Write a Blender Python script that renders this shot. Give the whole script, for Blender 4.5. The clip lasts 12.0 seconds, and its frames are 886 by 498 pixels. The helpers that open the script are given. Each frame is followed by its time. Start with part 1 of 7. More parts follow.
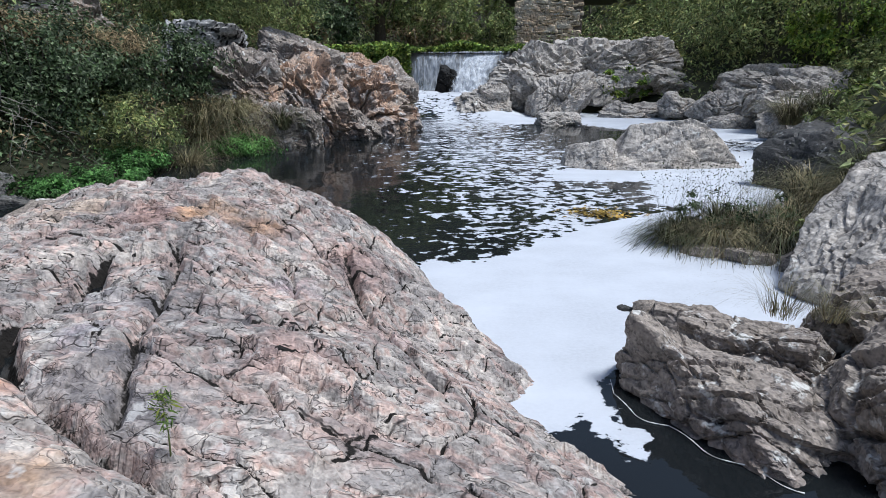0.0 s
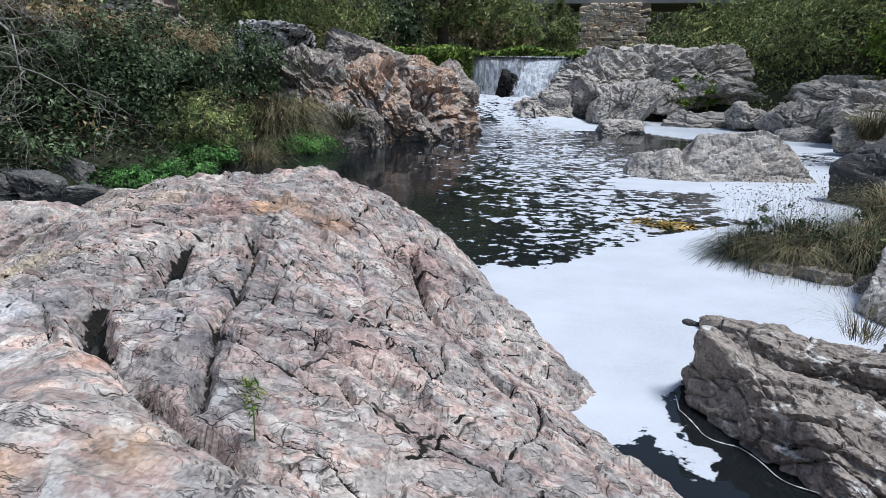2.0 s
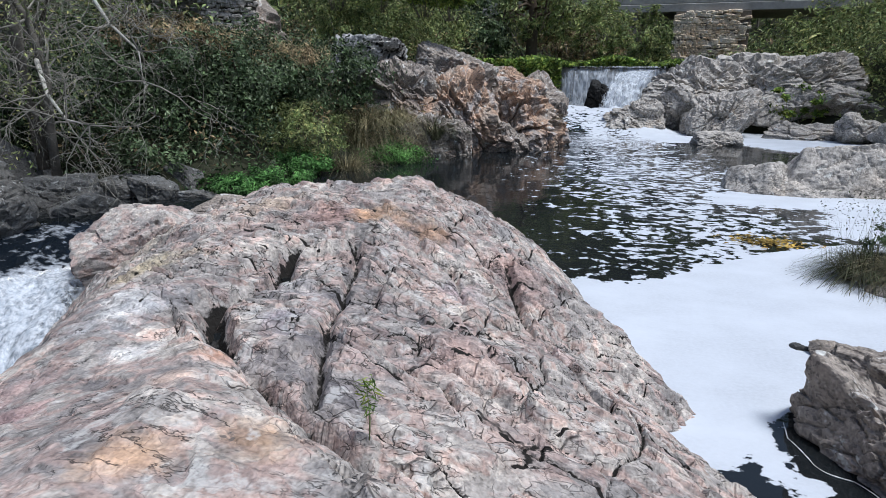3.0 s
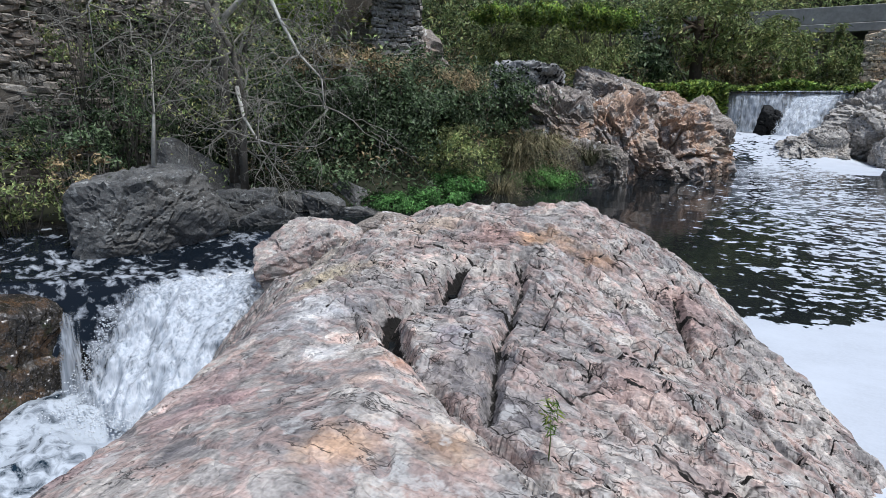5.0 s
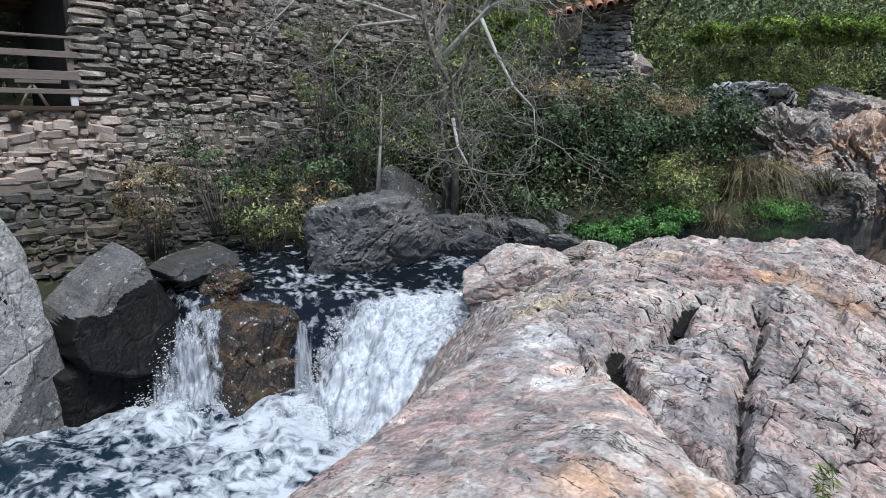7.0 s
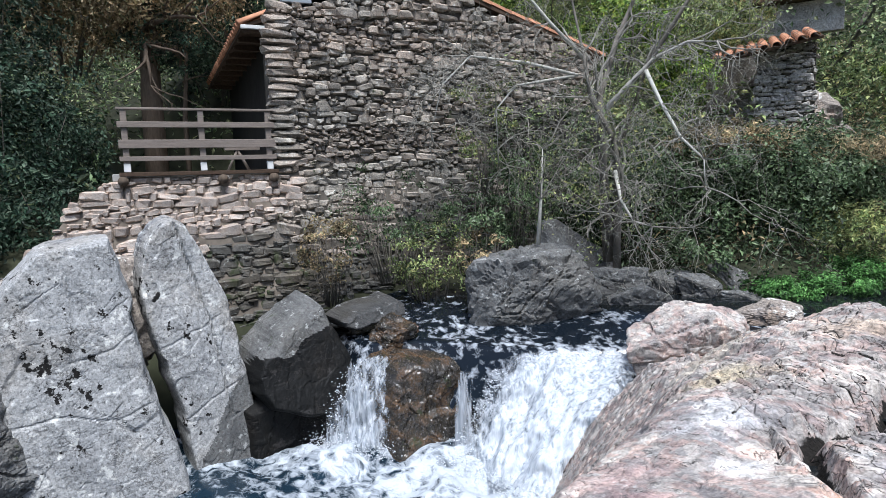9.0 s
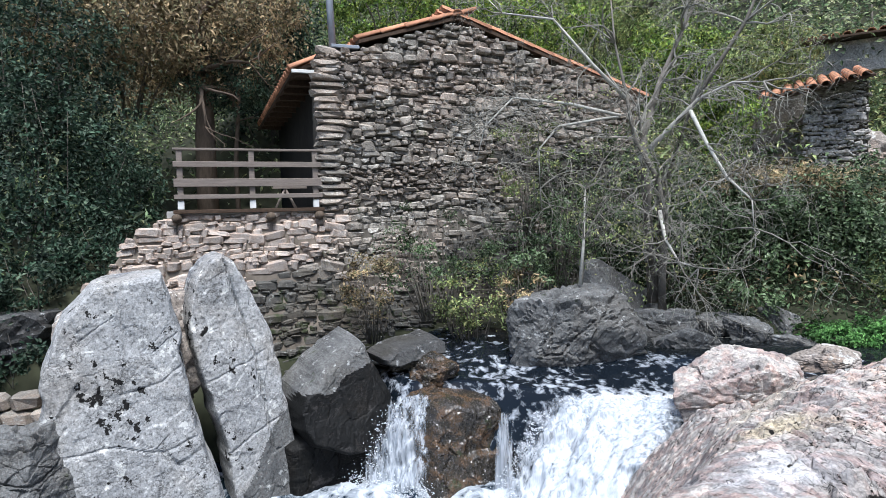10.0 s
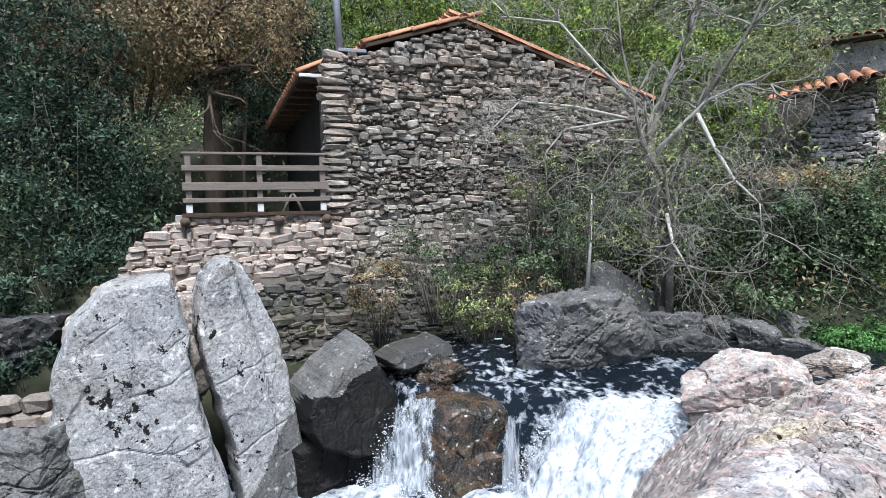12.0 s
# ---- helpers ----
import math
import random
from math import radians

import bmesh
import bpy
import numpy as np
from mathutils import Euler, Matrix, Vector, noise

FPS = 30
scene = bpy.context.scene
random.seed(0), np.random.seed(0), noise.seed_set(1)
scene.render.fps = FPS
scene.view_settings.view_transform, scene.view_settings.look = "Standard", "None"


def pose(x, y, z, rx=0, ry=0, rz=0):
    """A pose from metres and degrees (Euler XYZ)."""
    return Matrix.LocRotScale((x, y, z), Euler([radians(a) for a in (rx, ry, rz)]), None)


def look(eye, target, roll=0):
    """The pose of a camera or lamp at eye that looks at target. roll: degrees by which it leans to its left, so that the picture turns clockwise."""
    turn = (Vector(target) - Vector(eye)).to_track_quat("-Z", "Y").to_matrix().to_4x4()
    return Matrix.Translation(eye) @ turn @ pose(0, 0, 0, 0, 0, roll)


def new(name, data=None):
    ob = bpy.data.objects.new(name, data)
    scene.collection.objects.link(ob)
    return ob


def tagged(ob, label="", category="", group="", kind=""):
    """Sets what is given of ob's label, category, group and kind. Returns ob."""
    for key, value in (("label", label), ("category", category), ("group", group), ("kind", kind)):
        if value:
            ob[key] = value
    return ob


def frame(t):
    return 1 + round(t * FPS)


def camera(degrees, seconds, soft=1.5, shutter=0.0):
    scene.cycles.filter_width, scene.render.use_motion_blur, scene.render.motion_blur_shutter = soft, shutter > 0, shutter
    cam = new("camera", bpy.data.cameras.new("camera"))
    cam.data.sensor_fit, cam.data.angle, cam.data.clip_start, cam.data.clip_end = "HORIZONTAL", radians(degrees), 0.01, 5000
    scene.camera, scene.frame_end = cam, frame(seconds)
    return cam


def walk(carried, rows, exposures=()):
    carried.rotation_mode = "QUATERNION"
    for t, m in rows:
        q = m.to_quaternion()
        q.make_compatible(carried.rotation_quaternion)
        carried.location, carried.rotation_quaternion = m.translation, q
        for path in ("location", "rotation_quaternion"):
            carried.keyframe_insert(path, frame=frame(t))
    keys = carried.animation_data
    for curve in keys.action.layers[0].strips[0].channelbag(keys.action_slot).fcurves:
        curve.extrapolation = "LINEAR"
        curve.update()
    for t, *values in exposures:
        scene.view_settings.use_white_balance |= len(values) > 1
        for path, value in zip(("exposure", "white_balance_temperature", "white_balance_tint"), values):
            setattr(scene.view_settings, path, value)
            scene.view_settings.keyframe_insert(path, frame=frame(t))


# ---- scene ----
cam = camera(71.08, 12.0, soft=0.4)
# seconds, place in metres, turn in degrees
ROWS = [
    (0.0, 0.0000, -0.0000, 1.5000, 73.500, 0.000, 0.000),
    (0.5, -0.0047, 0.0013, 1.5004, 73.604, 0.227, 0.172),
    (1.0, -0.0161, 0.0040, 1.5005, 73.780, -0.416, 0.521),
    (1.5, -0.0352, 0.0028, 1.4983, 73.589, -0.631, 2.359),
    (2.0, -0.0741, -0.0100, 1.4993, 73.755, -1.165, 5.254),
    (2.5, -0.1119, -0.0299, 1.5036, 73.944, -0.805, 9.415),
    (3.0, -0.1463, -0.0475, 1.5056, 74.564, -0.779, 12.865),
    (5.0, -0.2399, -0.1251, 1.5128, 76.507, -0.860, 26.315),
    (5.5, -0.2572, -0.1447, 1.5235, 77.098, 0.100, 29.749),
    (6.0, -0.2859, -0.1693, 1.5251, 77.370, 0.252, 34.956),
    (6.5, -0.3148, -0.1957, 1.5263, 78.095, 0.151, 39.647),
    (7.0, -0.3349, -0.2184, 1.5358, 78.825, 0.422, 44.151),
    (9.0, -0.3365, -0.3079, 1.6247, 83.403, 1.844, 58.241),
    (9.5, -0.3341, -0.3272, 1.6343, 85.655, 1.804, 60.671),
    (10.0, -0.3237, -0.3373, 1.6474, 86.926, 1.501, 61.985),
    (10.5, -0.3199, -0.3512, 1.6579, 86.843, 2.049, 62.429),
    (11.0, -0.3175, -0.3596, 1.6598, 87.009, 1.834, 62.158),
    (11.5, -0.3178, -0.3545, 1.6573, 87.179, 1.787, 62.402),
    (12.0, -0.3118, -0.3504, 1.6626, 87.135, 1.566, 62.570),
]
walk(cam, [(t, pose(x, y, z, rx, ry, rz)) for t, x, y, z, rx, ry, rz in ROWS],
     [(0.0, 0.33, 6270, 10), (3.0, 0.32, 6270, 10), (5.5, 0.30, 6270, 10), (7.5, 0.58, 6270, 10), (9.5, 0.98, 6270, 10), (12.0, 1.14, 6270, 10)])

# ---- light: an overcast sky, soft from above ----
SUN_EL, SUN_ROT = radians(66), radians(108)
world = bpy.data.worlds.new("world")
scene.world = world
world.use_nodes = True
wt = world.node_tree
sky = wt.nodes.new("ShaderNodeTexSky")
sky.sky_type, sky.sun_disc = 'NISHITA', False
sky.sun_elevation, sky.sun_rotation = SUN_EL, SUN_ROT
sky.dust_density, sky.air_density, sky.ozone_density = 1.5, 1.0, 1.0
wt.links.new(sky.outputs[0], wt.nodes["Background"].inputs[0])
wt.nodes["Background"].inputs[1].default_value = 0.112
sun = new("sun", bpy.data.lights.new("sun", 'SUN'))
sun.data.energy, sun.data.angle, sun.data.color = 3.05, radians(18), (0.94, 0.97, 1.0)
sun.matrix_world = look((0, 0, 30), (0 + math.sin(SUN_ROT) * -30 / math.tan(SUN_EL), math.cos(SUN_ROT) * -30 / math.tan(SUN_EL), 0))

# ---- number tools ----
def hash3(i, j, k, s):
    n = (i * 374761393 + j * 668265263 + k * 2147483647 + s * 1274126177) & 0xFFFFFFFF
    n = ((n ^ (n >> 13)) * 1274126177) & 0xFFFFFFFF
    return ((n ^ (n >> 16)) & 0xFFFFFF) / float(0xFFFFFF)


def vnoise(p, s=0):
    """Smooth value noise, -1 to 1, of points p (n, 3)."""
    q = np.floor(p).astype(np.int64)
    u = p - q
    u = u * u * (3 - 2 * u)
    out = np.zeros(len(p))
    for a in (0, 1):
        for b in (0, 1):
            for c in (0, 1):
                w = (u[:, 0] if a else 1 - u[:, 0]) * (u[:, 1] if b else 1 - u[:, 1]) * (u[:, 2] if c else 1 - u[:, 2])
                out += w * hash3(q[:, 0] + a, q[:, 1] + b, q[:, 2] + c, s)
    return out * 2 - 1


def fbm(p, s=0, octaves=5, gain=0.5):
    out, amp = np.zeros(len(p)), 1.0
    for o in range(octaves):
        out += amp * vnoise(p, s + 17 * o)
        p, amp = p * 2.03 + 7.3, amp * gain
    return out


def cells(p, s=0):
    """Jittered-grid cells of points p (n, 3): nearest seed's offset, its random value, and the gap to the second nearest."""
    q = np.floor(p).astype(np.int64)
    best = np.full(len(p), 9.0)
    second = np.full(len(p), 9.0)
    off, val = np.zeros_like(p), np.zeros(len(p))
    for a in (-1, 0, 1):
        for b in (-1, 0, 1):
            for c in (-1, 0, 1):
                i, j, k = q[:, 0] + a, q[:, 1] + b, q[:, 2] + c
                seed = np.stack([i + hash3(i, j, k, s), j + hash3(i, j, k, s + 1), k + hash3(i, j, k, s + 2)], 1)
                d = p - seed
                r = np.sqrt((d * d).sum(1))
                near = r < best
                second = np.where(near, best, np.minimum(second, r))
                off = np.where(near[:, None], d, off)
                val = np.where(near, hash3(i, j, k, s + 3), val)
                best = np.where(near, r, best)
    return off, val, second - best


def plates(p, s=0, flat=False, tilt=0.5, wide=0.10, crack=0.5, thin=0.05):
    """Broken rock: tilted plates that meet in steep steps, some parted by open cracks. Gives the plates' height (about -0.7 to 0.7) and the cracks' depth (0 to 1)."""
    q = np.floor(p).astype(np.int64)
    n = len(p)
    d1, d2 = np.full(n, 9.0), np.full(n, 9.0)
    h1, h2, v1, v2 = np.zeros(n), np.zeros(n), np.zeros(n), np.zeros(n)
    for a in (-1, 0, 1):
        for b in (-1, 0, 1):
            for c in ((0,) if flat else (-1, 0, 1)):
                i, j, k = q[:, 0] + a, q[:, 1] + b, q[:, 2] + c
                dx, dy = p[:, 0] - i - hash3(i, j, k, s), p[:, 1] - j - hash3(i, j, k, s + 1)
                dz = dx * 0 if flat else p[:, 2] - k - hash3(i, j, k, s + 2)
                r = np.sqrt(dx * dx + dy * dy + dz * dz)
                v = hash3(i, j, k, s + 3)
                h = v - 0.5 + 2 * tilt * (dx * (hash3(i, j, k, s + 4) - 0.5) + dy * (hash3(i, j, k, s + 5) - 0.5) + dz * (hash3(i, j, k, s + 6) - 0.5))
                near, next_ = r < d1, r < d2
                h2 = np.where(near, h1, np.where(next_, h, h2))
                v2 = np.where(near, v1, np.where(next_, v, v2))
                d2 = np.where(near, d1, np.where(next_, r, d2))
                h1, v1, d1 = np.where(near, h, h1), np.where(near, v, v1), np.where(near, r, d1)
    gap = d2 - d1
    w = np.clip(0.5 + 0.5 * gap / wide, 0, 1)
    pair = (v1 + v2) * 7.31
    pair -= np.floor(pair)
    return h1 * w + h2 * (1 - w), (pair < crack) * np.clip(1.5 - 1.5 * gap / thin, 0, 1)


def inside(x, y, poly):
    """Signed distance of points to a closed polygon: positive inside."""
    d2, hit = np.full(x.shape, 1e9), np.zeros(x.shape, bool)
    n = len(poly)
    for i in range(n):
        (ax, ay), (bx, by) = poly[i], poly[(i + 1) % n]
        ex, ey = bx - ax, by - ay
        t = np.clip(((x - ax) * ex + (y - ay) * ey) / (ex * ex + ey * ey + 1e-12), 0, 1)
        d2 = np.minimum(d2, (x - ax - t * ex) ** 2 + (y - ay - t * ey) ** 2)
        cross = ((ay > y) != (by > y)) & (x < (bx - ax) * (y - ay) / (by - ay + 1e-12) + ax)
        hit ^= cross
    return np.where(hit, 1, -1) * np.sqrt(d2)


def along(x, y, line):
    """Distance to a bent line, its height there, and the side (positive to the right of its run)."""
    best, ht, side = np.full(x.shape, 1e9), np.zeros(x.shape), np.zeros(x.shape)
    for p, q in zip(line[:-1], line[1:]):
        ex, ey = q[0] - p[0], q[1] - p[1]
        t = np.clip(((x - p[0]) * ex + (y - p[1]) * ey) / (ex * ex + ey * ey), 0, 1)
        dx, dy = x - p[0] - t * ex, y - p[1] - t * ey
        d = np.hypot(dx, dy)
        near = d < best
        best = np.where(near, d, best)
        if len(p) > 2:
            ht = np.where(near, p[2] + t * (q[2] - p[2]), ht)
        side = np.where(near, ey * dx - ex * dy, side)
    return best, ht, side


def smooth(a, b, x):
    t = np.clip((x - a) / (b - a), 0, 1)
    return t * t * (3 - 2 * t)


# ---- materials ----
def node(nt, kind, operation="", feature="", **put):
    n = nt.nodes.new(kind)
    if operation:
        n.operation = operation
    if feature:
        n.feature = feature
    for key, value in put.items():
        n.inputs[key].default_value = value
    return n


def material(name, rough=0.8):
    m = bpy.data.materials.new(name)
    m.use_nodes = True
    p = m.node_tree.nodes["Principled BSDF"]
    p.inputs["Roughness"].default_value = rough
    p.inputs["Specular IOR Level"].default_value = 0.5 if rough < 0.5 else 0.2
    return m, m.node_tree, p


def ramp(nt, fac, stops):
    r = nt.nodes.new("ShaderNodeValToRGB")
    while len(r.color_ramp.elements) < len(stops):
        r.color_ramp.elements.new(0.5)
    for e, (pos, col) in zip(r.color_ramp.elements, stops):
        e.position, e.color = pos, (*col, 1) if len(col) == 3 else (col[0], col[0], col[0], 1)
    nt.links.new(fac, r.inputs[0])
    return r.outputs[0]


def coords(nt, scale=(1, 1, 1), rot=(0, 0, 0), kind="Object"):
    tc, mp = nt.nodes.new("ShaderNodeTexCoord"), nt.nodes.new("ShaderNodeMapping")
    mp.inputs["Scale"].default_value, mp.inputs["Rotation"].default_value = scale, [radians(a) for a in rot]
    nt.links.new(tc.outputs[kind], mp.inputs["Vector"])
    return mp.outputs[0]


def noise_tex(nt, vec, scale, detail=6.0, rough=0.55, distort=0.0):
    n = node(nt, "ShaderNodeTexNoise", Scale=scale, Detail=detail, Roughness=rough, Distortion=distort)
    nt.links.new(vec, n.inputs["Vector"])
    return n.outputs["Fac"]


def mix(nt, fac, a, b, blend="MIX"):
    m = nt.nodes.new("ShaderNodeMixRGB")
    m.blend_type = blend
    for sock, v in ((m.inputs[0], fac), (m.inputs[1], a), (m.inputs[2], b)):
        if hasattr(v, "is_linked"):
            nt.links.new(v, sock)
        else:
            sock.default_value = v if isinstance(v, float) else (*v, 1)
    return m.outputs[0]


def calc(nt, op, a, b):
    m = node(nt, "ShaderNodeMath", operation=op)
    for sock, v in ((m.inputs[0], a), (m.inputs[1], b)):
        if hasattr(v, "is_linked"):
            nt.links.new(v, sock)
        else:
            sock.default_value = v
    return m.outputs[0]


def bump(nt, p, height, strength=0.5, distance=0.02):
    b = node(nt, "ShaderNodeBump", Strength=strength, Distance=distance)
    nt.links.new(height, b.inputs["Height"])
    nt.links.new(b.outputs[0], p.inputs["Normal"])


def rock_material(name, tones, patch=1.2, grain=1.0, lichen=0.0, lichen_col=(0.62, 0.61, 0.57), rough=0.85, turn=(0, 0, 0), crack=0.6, moss=0.0, spots=0.0, gain=1.0, pits=0.3, specks=0.75):
    """Foliated rock. tones: a ramp of base colours over patches; then grain, cleavage streaks, hairline cracks, dirt, lichen."""
    m, nt, p = material(name, rough)
    v = coords(nt)
    streak = coords(nt, (1.2, 7, 9), turn)
    big = noise_tex(nt, v, patch, 6, 0.62)
    col = ramp(nt, big, tones)
    mid = noise_tex(nt, v, 5.0 * grain, 4.5, 0.66)
    fine = noise_tex(nt, v, 36 * grain, 2, 0.65)
    band = noise_tex(nt, streak, 2.2 * grain, 4, 0.62)
    speck = noise_tex(nt, v, 80 * grain, 0.5, 0.5)
    shade = calc(nt, "ADD", calc(nt, "MULTIPLY", mid, 0.18), calc(nt, "ADD", calc(nt, "ADD", calc(nt, "MULTIPLY", fine, 0.40), calc(nt, "MULTIPLY", speck, 0.22)), calc(nt, "MULTIPLY", band, 0.20)))
    col = mix(nt, 1.0, col, ramp(nt, shade, [(0.38, (0.40 * gain,)), (0.45, (0.78 * gain,)), (0.50, (1.0 * gain,)), (0.55, (1.14 * gain,)), (0.62, (1.45 * gain,))]), "MULTIPLY")
    dark = ramp(nt, noise_tex(nt, v, 40.0 * grain, 1.5, 0.6), [(0.58, (0.0,)), (0.64, (specks,))])
    col = mix(nt, dark, col, (0.09, 0.08, 0.075))
    light = ramp(nt, noise_tex(nt, v, 26.0 * grain, 2, 0.65), [(0.60, (0.0,)), (0.67, (0.7,))])
    col = mix(nt, light, col, mix(nt, 1.0, col, (1.55, 1.55, 1.55), "MULTIPLY"))
    dirt = ramp(nt, noise_tex(nt, v, 7.0 * grain, 4, 0.74), [(0.60, (0.0,)), (0.68, (1.0,))])
    col = mix(nt, calc(nt, "MULTIPLY", dirt, pits), col, (0.10, 0.09, 0.085))
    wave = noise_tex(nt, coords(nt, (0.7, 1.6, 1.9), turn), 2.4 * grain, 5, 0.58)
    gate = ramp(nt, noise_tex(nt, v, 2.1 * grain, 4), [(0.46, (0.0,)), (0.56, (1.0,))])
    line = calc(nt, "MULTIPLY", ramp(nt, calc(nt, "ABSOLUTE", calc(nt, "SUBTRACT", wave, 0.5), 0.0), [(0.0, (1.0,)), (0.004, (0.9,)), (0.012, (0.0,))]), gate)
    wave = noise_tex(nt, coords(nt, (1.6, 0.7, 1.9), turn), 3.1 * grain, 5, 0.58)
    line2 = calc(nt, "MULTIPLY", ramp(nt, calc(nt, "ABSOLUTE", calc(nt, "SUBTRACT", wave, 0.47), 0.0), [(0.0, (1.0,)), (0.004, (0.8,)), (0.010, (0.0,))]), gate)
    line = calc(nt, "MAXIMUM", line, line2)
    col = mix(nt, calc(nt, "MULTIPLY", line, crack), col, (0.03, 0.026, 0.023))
    if lichen:
        spot = ramp(nt, noise_tex(nt, v, 7.5 * grain, 4, 0.72), [(0.62 - 0.12 * lichen, (0.0,)), (0.68 - 0.12 * lichen, (0.85,))])
        col = mix(nt, spot, col, lichen_col)
    if moss:
        spot = ramp(nt, noise_tex(nt, v, 3.1, 5, 0.68), [(0.66 - 0.25 * moss, (0.0,)), (0.74 - 0.25 * moss, (0.9,))])
        col = mix(nt, spot, col, (0.035, 0.045, 0.018))
    if spots:
        both = calc(nt, "ADD", calc(nt, "MULTIPLY", noise_tex(nt, v, 8.0, 4, 0.66), 0.6), calc(nt, "MULTIPLY", noise_tex(nt, v, 1.6, 3), 0.4))
        col = mix(nt, ramp(nt, both, [(0.66 - 0.1 * spots, (0.0,)), (0.675 - 0.1 * spots, (1.0,))]), col, (0.012, 0.011, 0.01))
    nt.links.new(col, p.inputs["Base Color"])
    hgt = calc(nt, "SUBTRACT", calc(nt, "ADD", calc(nt, "MULTIPLY", fine, 0.55), calc(nt, "ADD", calc(nt, "MULTIPLY", mid, 1.0), calc(nt, "MULTIPLY", band, 0.6))), calc(nt, "MULTIPLY", line, 0.5))
    bump(nt, p, hgt, 0.6, 0.012 / grain)
    return m


def pink_schist():
    """The outcrop's rock: chips of grey, cream and pink, rusty and quartz-white patches, black earth and painted shade
    in the joints.
    """
    m, nt, p = material("pink_schist", 0.85)
    v = coords(nt)
    at, hum = nt.nodes.new("ShaderNodeAttribute"), nt.nodes.new("ShaderNodeAttribute")
    at.attribute_name, hum.attribute_name = "plate", "humus_shade"
    big = noise_tex(nt, v, 2.3, 5, 0.66)
    chip = calc(nt, "ADD", big, calc(nt, "MULTIPLY", at.outputs["Fac"], 0.12))
    col = ramp(nt, chip, [(0.28, (0.22, 0.205, 0.21)), (0.38, (0.37, 0.34, 0.325)), (0.45, (0.48, 0.37, 0.335)), (0.50, (0.43, 0.40, 0.375)), (0.56, (0.52, 0.48, 0.445)), (0.62, (0.51, 0.38, 0.335)), (0.70, (0.56, 0.53, 0.50))])
    for x, y, z, r, tone in STAINS:
        away = node(nt, "ShaderNodeVectorMath", operation="DISTANCE")
        nt.links.new(v, away.inputs[0])
        away.inputs[1].default_value = (x, y, z)
        near = calc(nt, "ADD", calc(nt, "DIVIDE", away.outputs["Value"], r), calc(nt, "MULTIPLY", noise_tex(nt, v, 6.0, 4, 0.68), 1.9))
        col = mix(nt, ramp(nt, calc(nt, "MULTIPLY", near, 0.5), [(0.60, (0.85,)), (0.92, (0.0,))]), col, tone)
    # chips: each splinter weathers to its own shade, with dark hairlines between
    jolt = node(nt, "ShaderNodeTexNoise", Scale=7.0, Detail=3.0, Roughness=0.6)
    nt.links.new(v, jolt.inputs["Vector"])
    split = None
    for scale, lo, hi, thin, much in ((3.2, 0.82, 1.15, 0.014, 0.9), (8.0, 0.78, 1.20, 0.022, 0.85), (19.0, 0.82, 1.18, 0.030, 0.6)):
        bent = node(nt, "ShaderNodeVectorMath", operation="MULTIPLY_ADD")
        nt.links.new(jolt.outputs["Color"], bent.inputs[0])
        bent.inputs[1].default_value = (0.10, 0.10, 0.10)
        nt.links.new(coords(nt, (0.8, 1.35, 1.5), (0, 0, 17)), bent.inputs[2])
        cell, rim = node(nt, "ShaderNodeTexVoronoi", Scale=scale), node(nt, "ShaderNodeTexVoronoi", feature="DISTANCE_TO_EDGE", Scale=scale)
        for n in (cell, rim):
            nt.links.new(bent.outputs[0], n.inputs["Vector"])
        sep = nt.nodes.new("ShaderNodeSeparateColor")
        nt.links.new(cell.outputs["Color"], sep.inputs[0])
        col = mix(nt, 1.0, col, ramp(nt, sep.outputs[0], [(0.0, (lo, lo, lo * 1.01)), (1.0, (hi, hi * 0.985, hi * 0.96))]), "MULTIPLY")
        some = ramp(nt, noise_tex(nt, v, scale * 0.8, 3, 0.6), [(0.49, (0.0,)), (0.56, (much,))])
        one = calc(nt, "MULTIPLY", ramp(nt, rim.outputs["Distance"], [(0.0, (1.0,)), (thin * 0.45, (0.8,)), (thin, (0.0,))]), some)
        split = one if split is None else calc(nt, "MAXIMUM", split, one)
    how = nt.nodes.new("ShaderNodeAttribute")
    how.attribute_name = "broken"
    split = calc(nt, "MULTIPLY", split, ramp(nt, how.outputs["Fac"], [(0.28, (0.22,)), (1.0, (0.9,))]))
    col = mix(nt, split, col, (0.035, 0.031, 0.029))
    # weathered crust and mineral grain
    crust = noise_tex(nt, v, 15.0, 3.6, 0.70)
    col = mix(nt, 1.0, col, ramp(nt, crust, [(0.32, (0.46,)), (0.43, (0.72,)), (0.53, (0.84,)), (0.64, (1.0,))]), "MULTIPLY")
    grain = noise_tex(nt, v, 85.0, 1.0, 0.6)
    col = mix(nt, 1.0, col, ramp(nt, grain, [(0.28, (0.72,)), (0.46, (0.96,)), (0.56, (1.04,)), (0.72, (1.2,))]), "MULTIPLY")
    lich = ramp(nt, noise_tex(nt, v, 6.5, 4.6, 0.74), [(0.58, (0.0,)), (0.64, (0.5,))])
    col = mix(nt, lich, col, (0.60, 0.58, 0.545))
    dark = ramp(nt, noise_tex(nt, v, 11.0, 4, 0.76), [(0.62, (0.0,)), (0.66, (0.8,))])
    col = mix(nt, dark, col, (0.085, 0.078, 0.075))
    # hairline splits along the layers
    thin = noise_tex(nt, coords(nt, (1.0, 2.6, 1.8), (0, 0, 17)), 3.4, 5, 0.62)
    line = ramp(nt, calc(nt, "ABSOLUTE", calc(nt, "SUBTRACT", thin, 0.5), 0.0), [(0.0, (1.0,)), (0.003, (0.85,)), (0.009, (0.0,))])
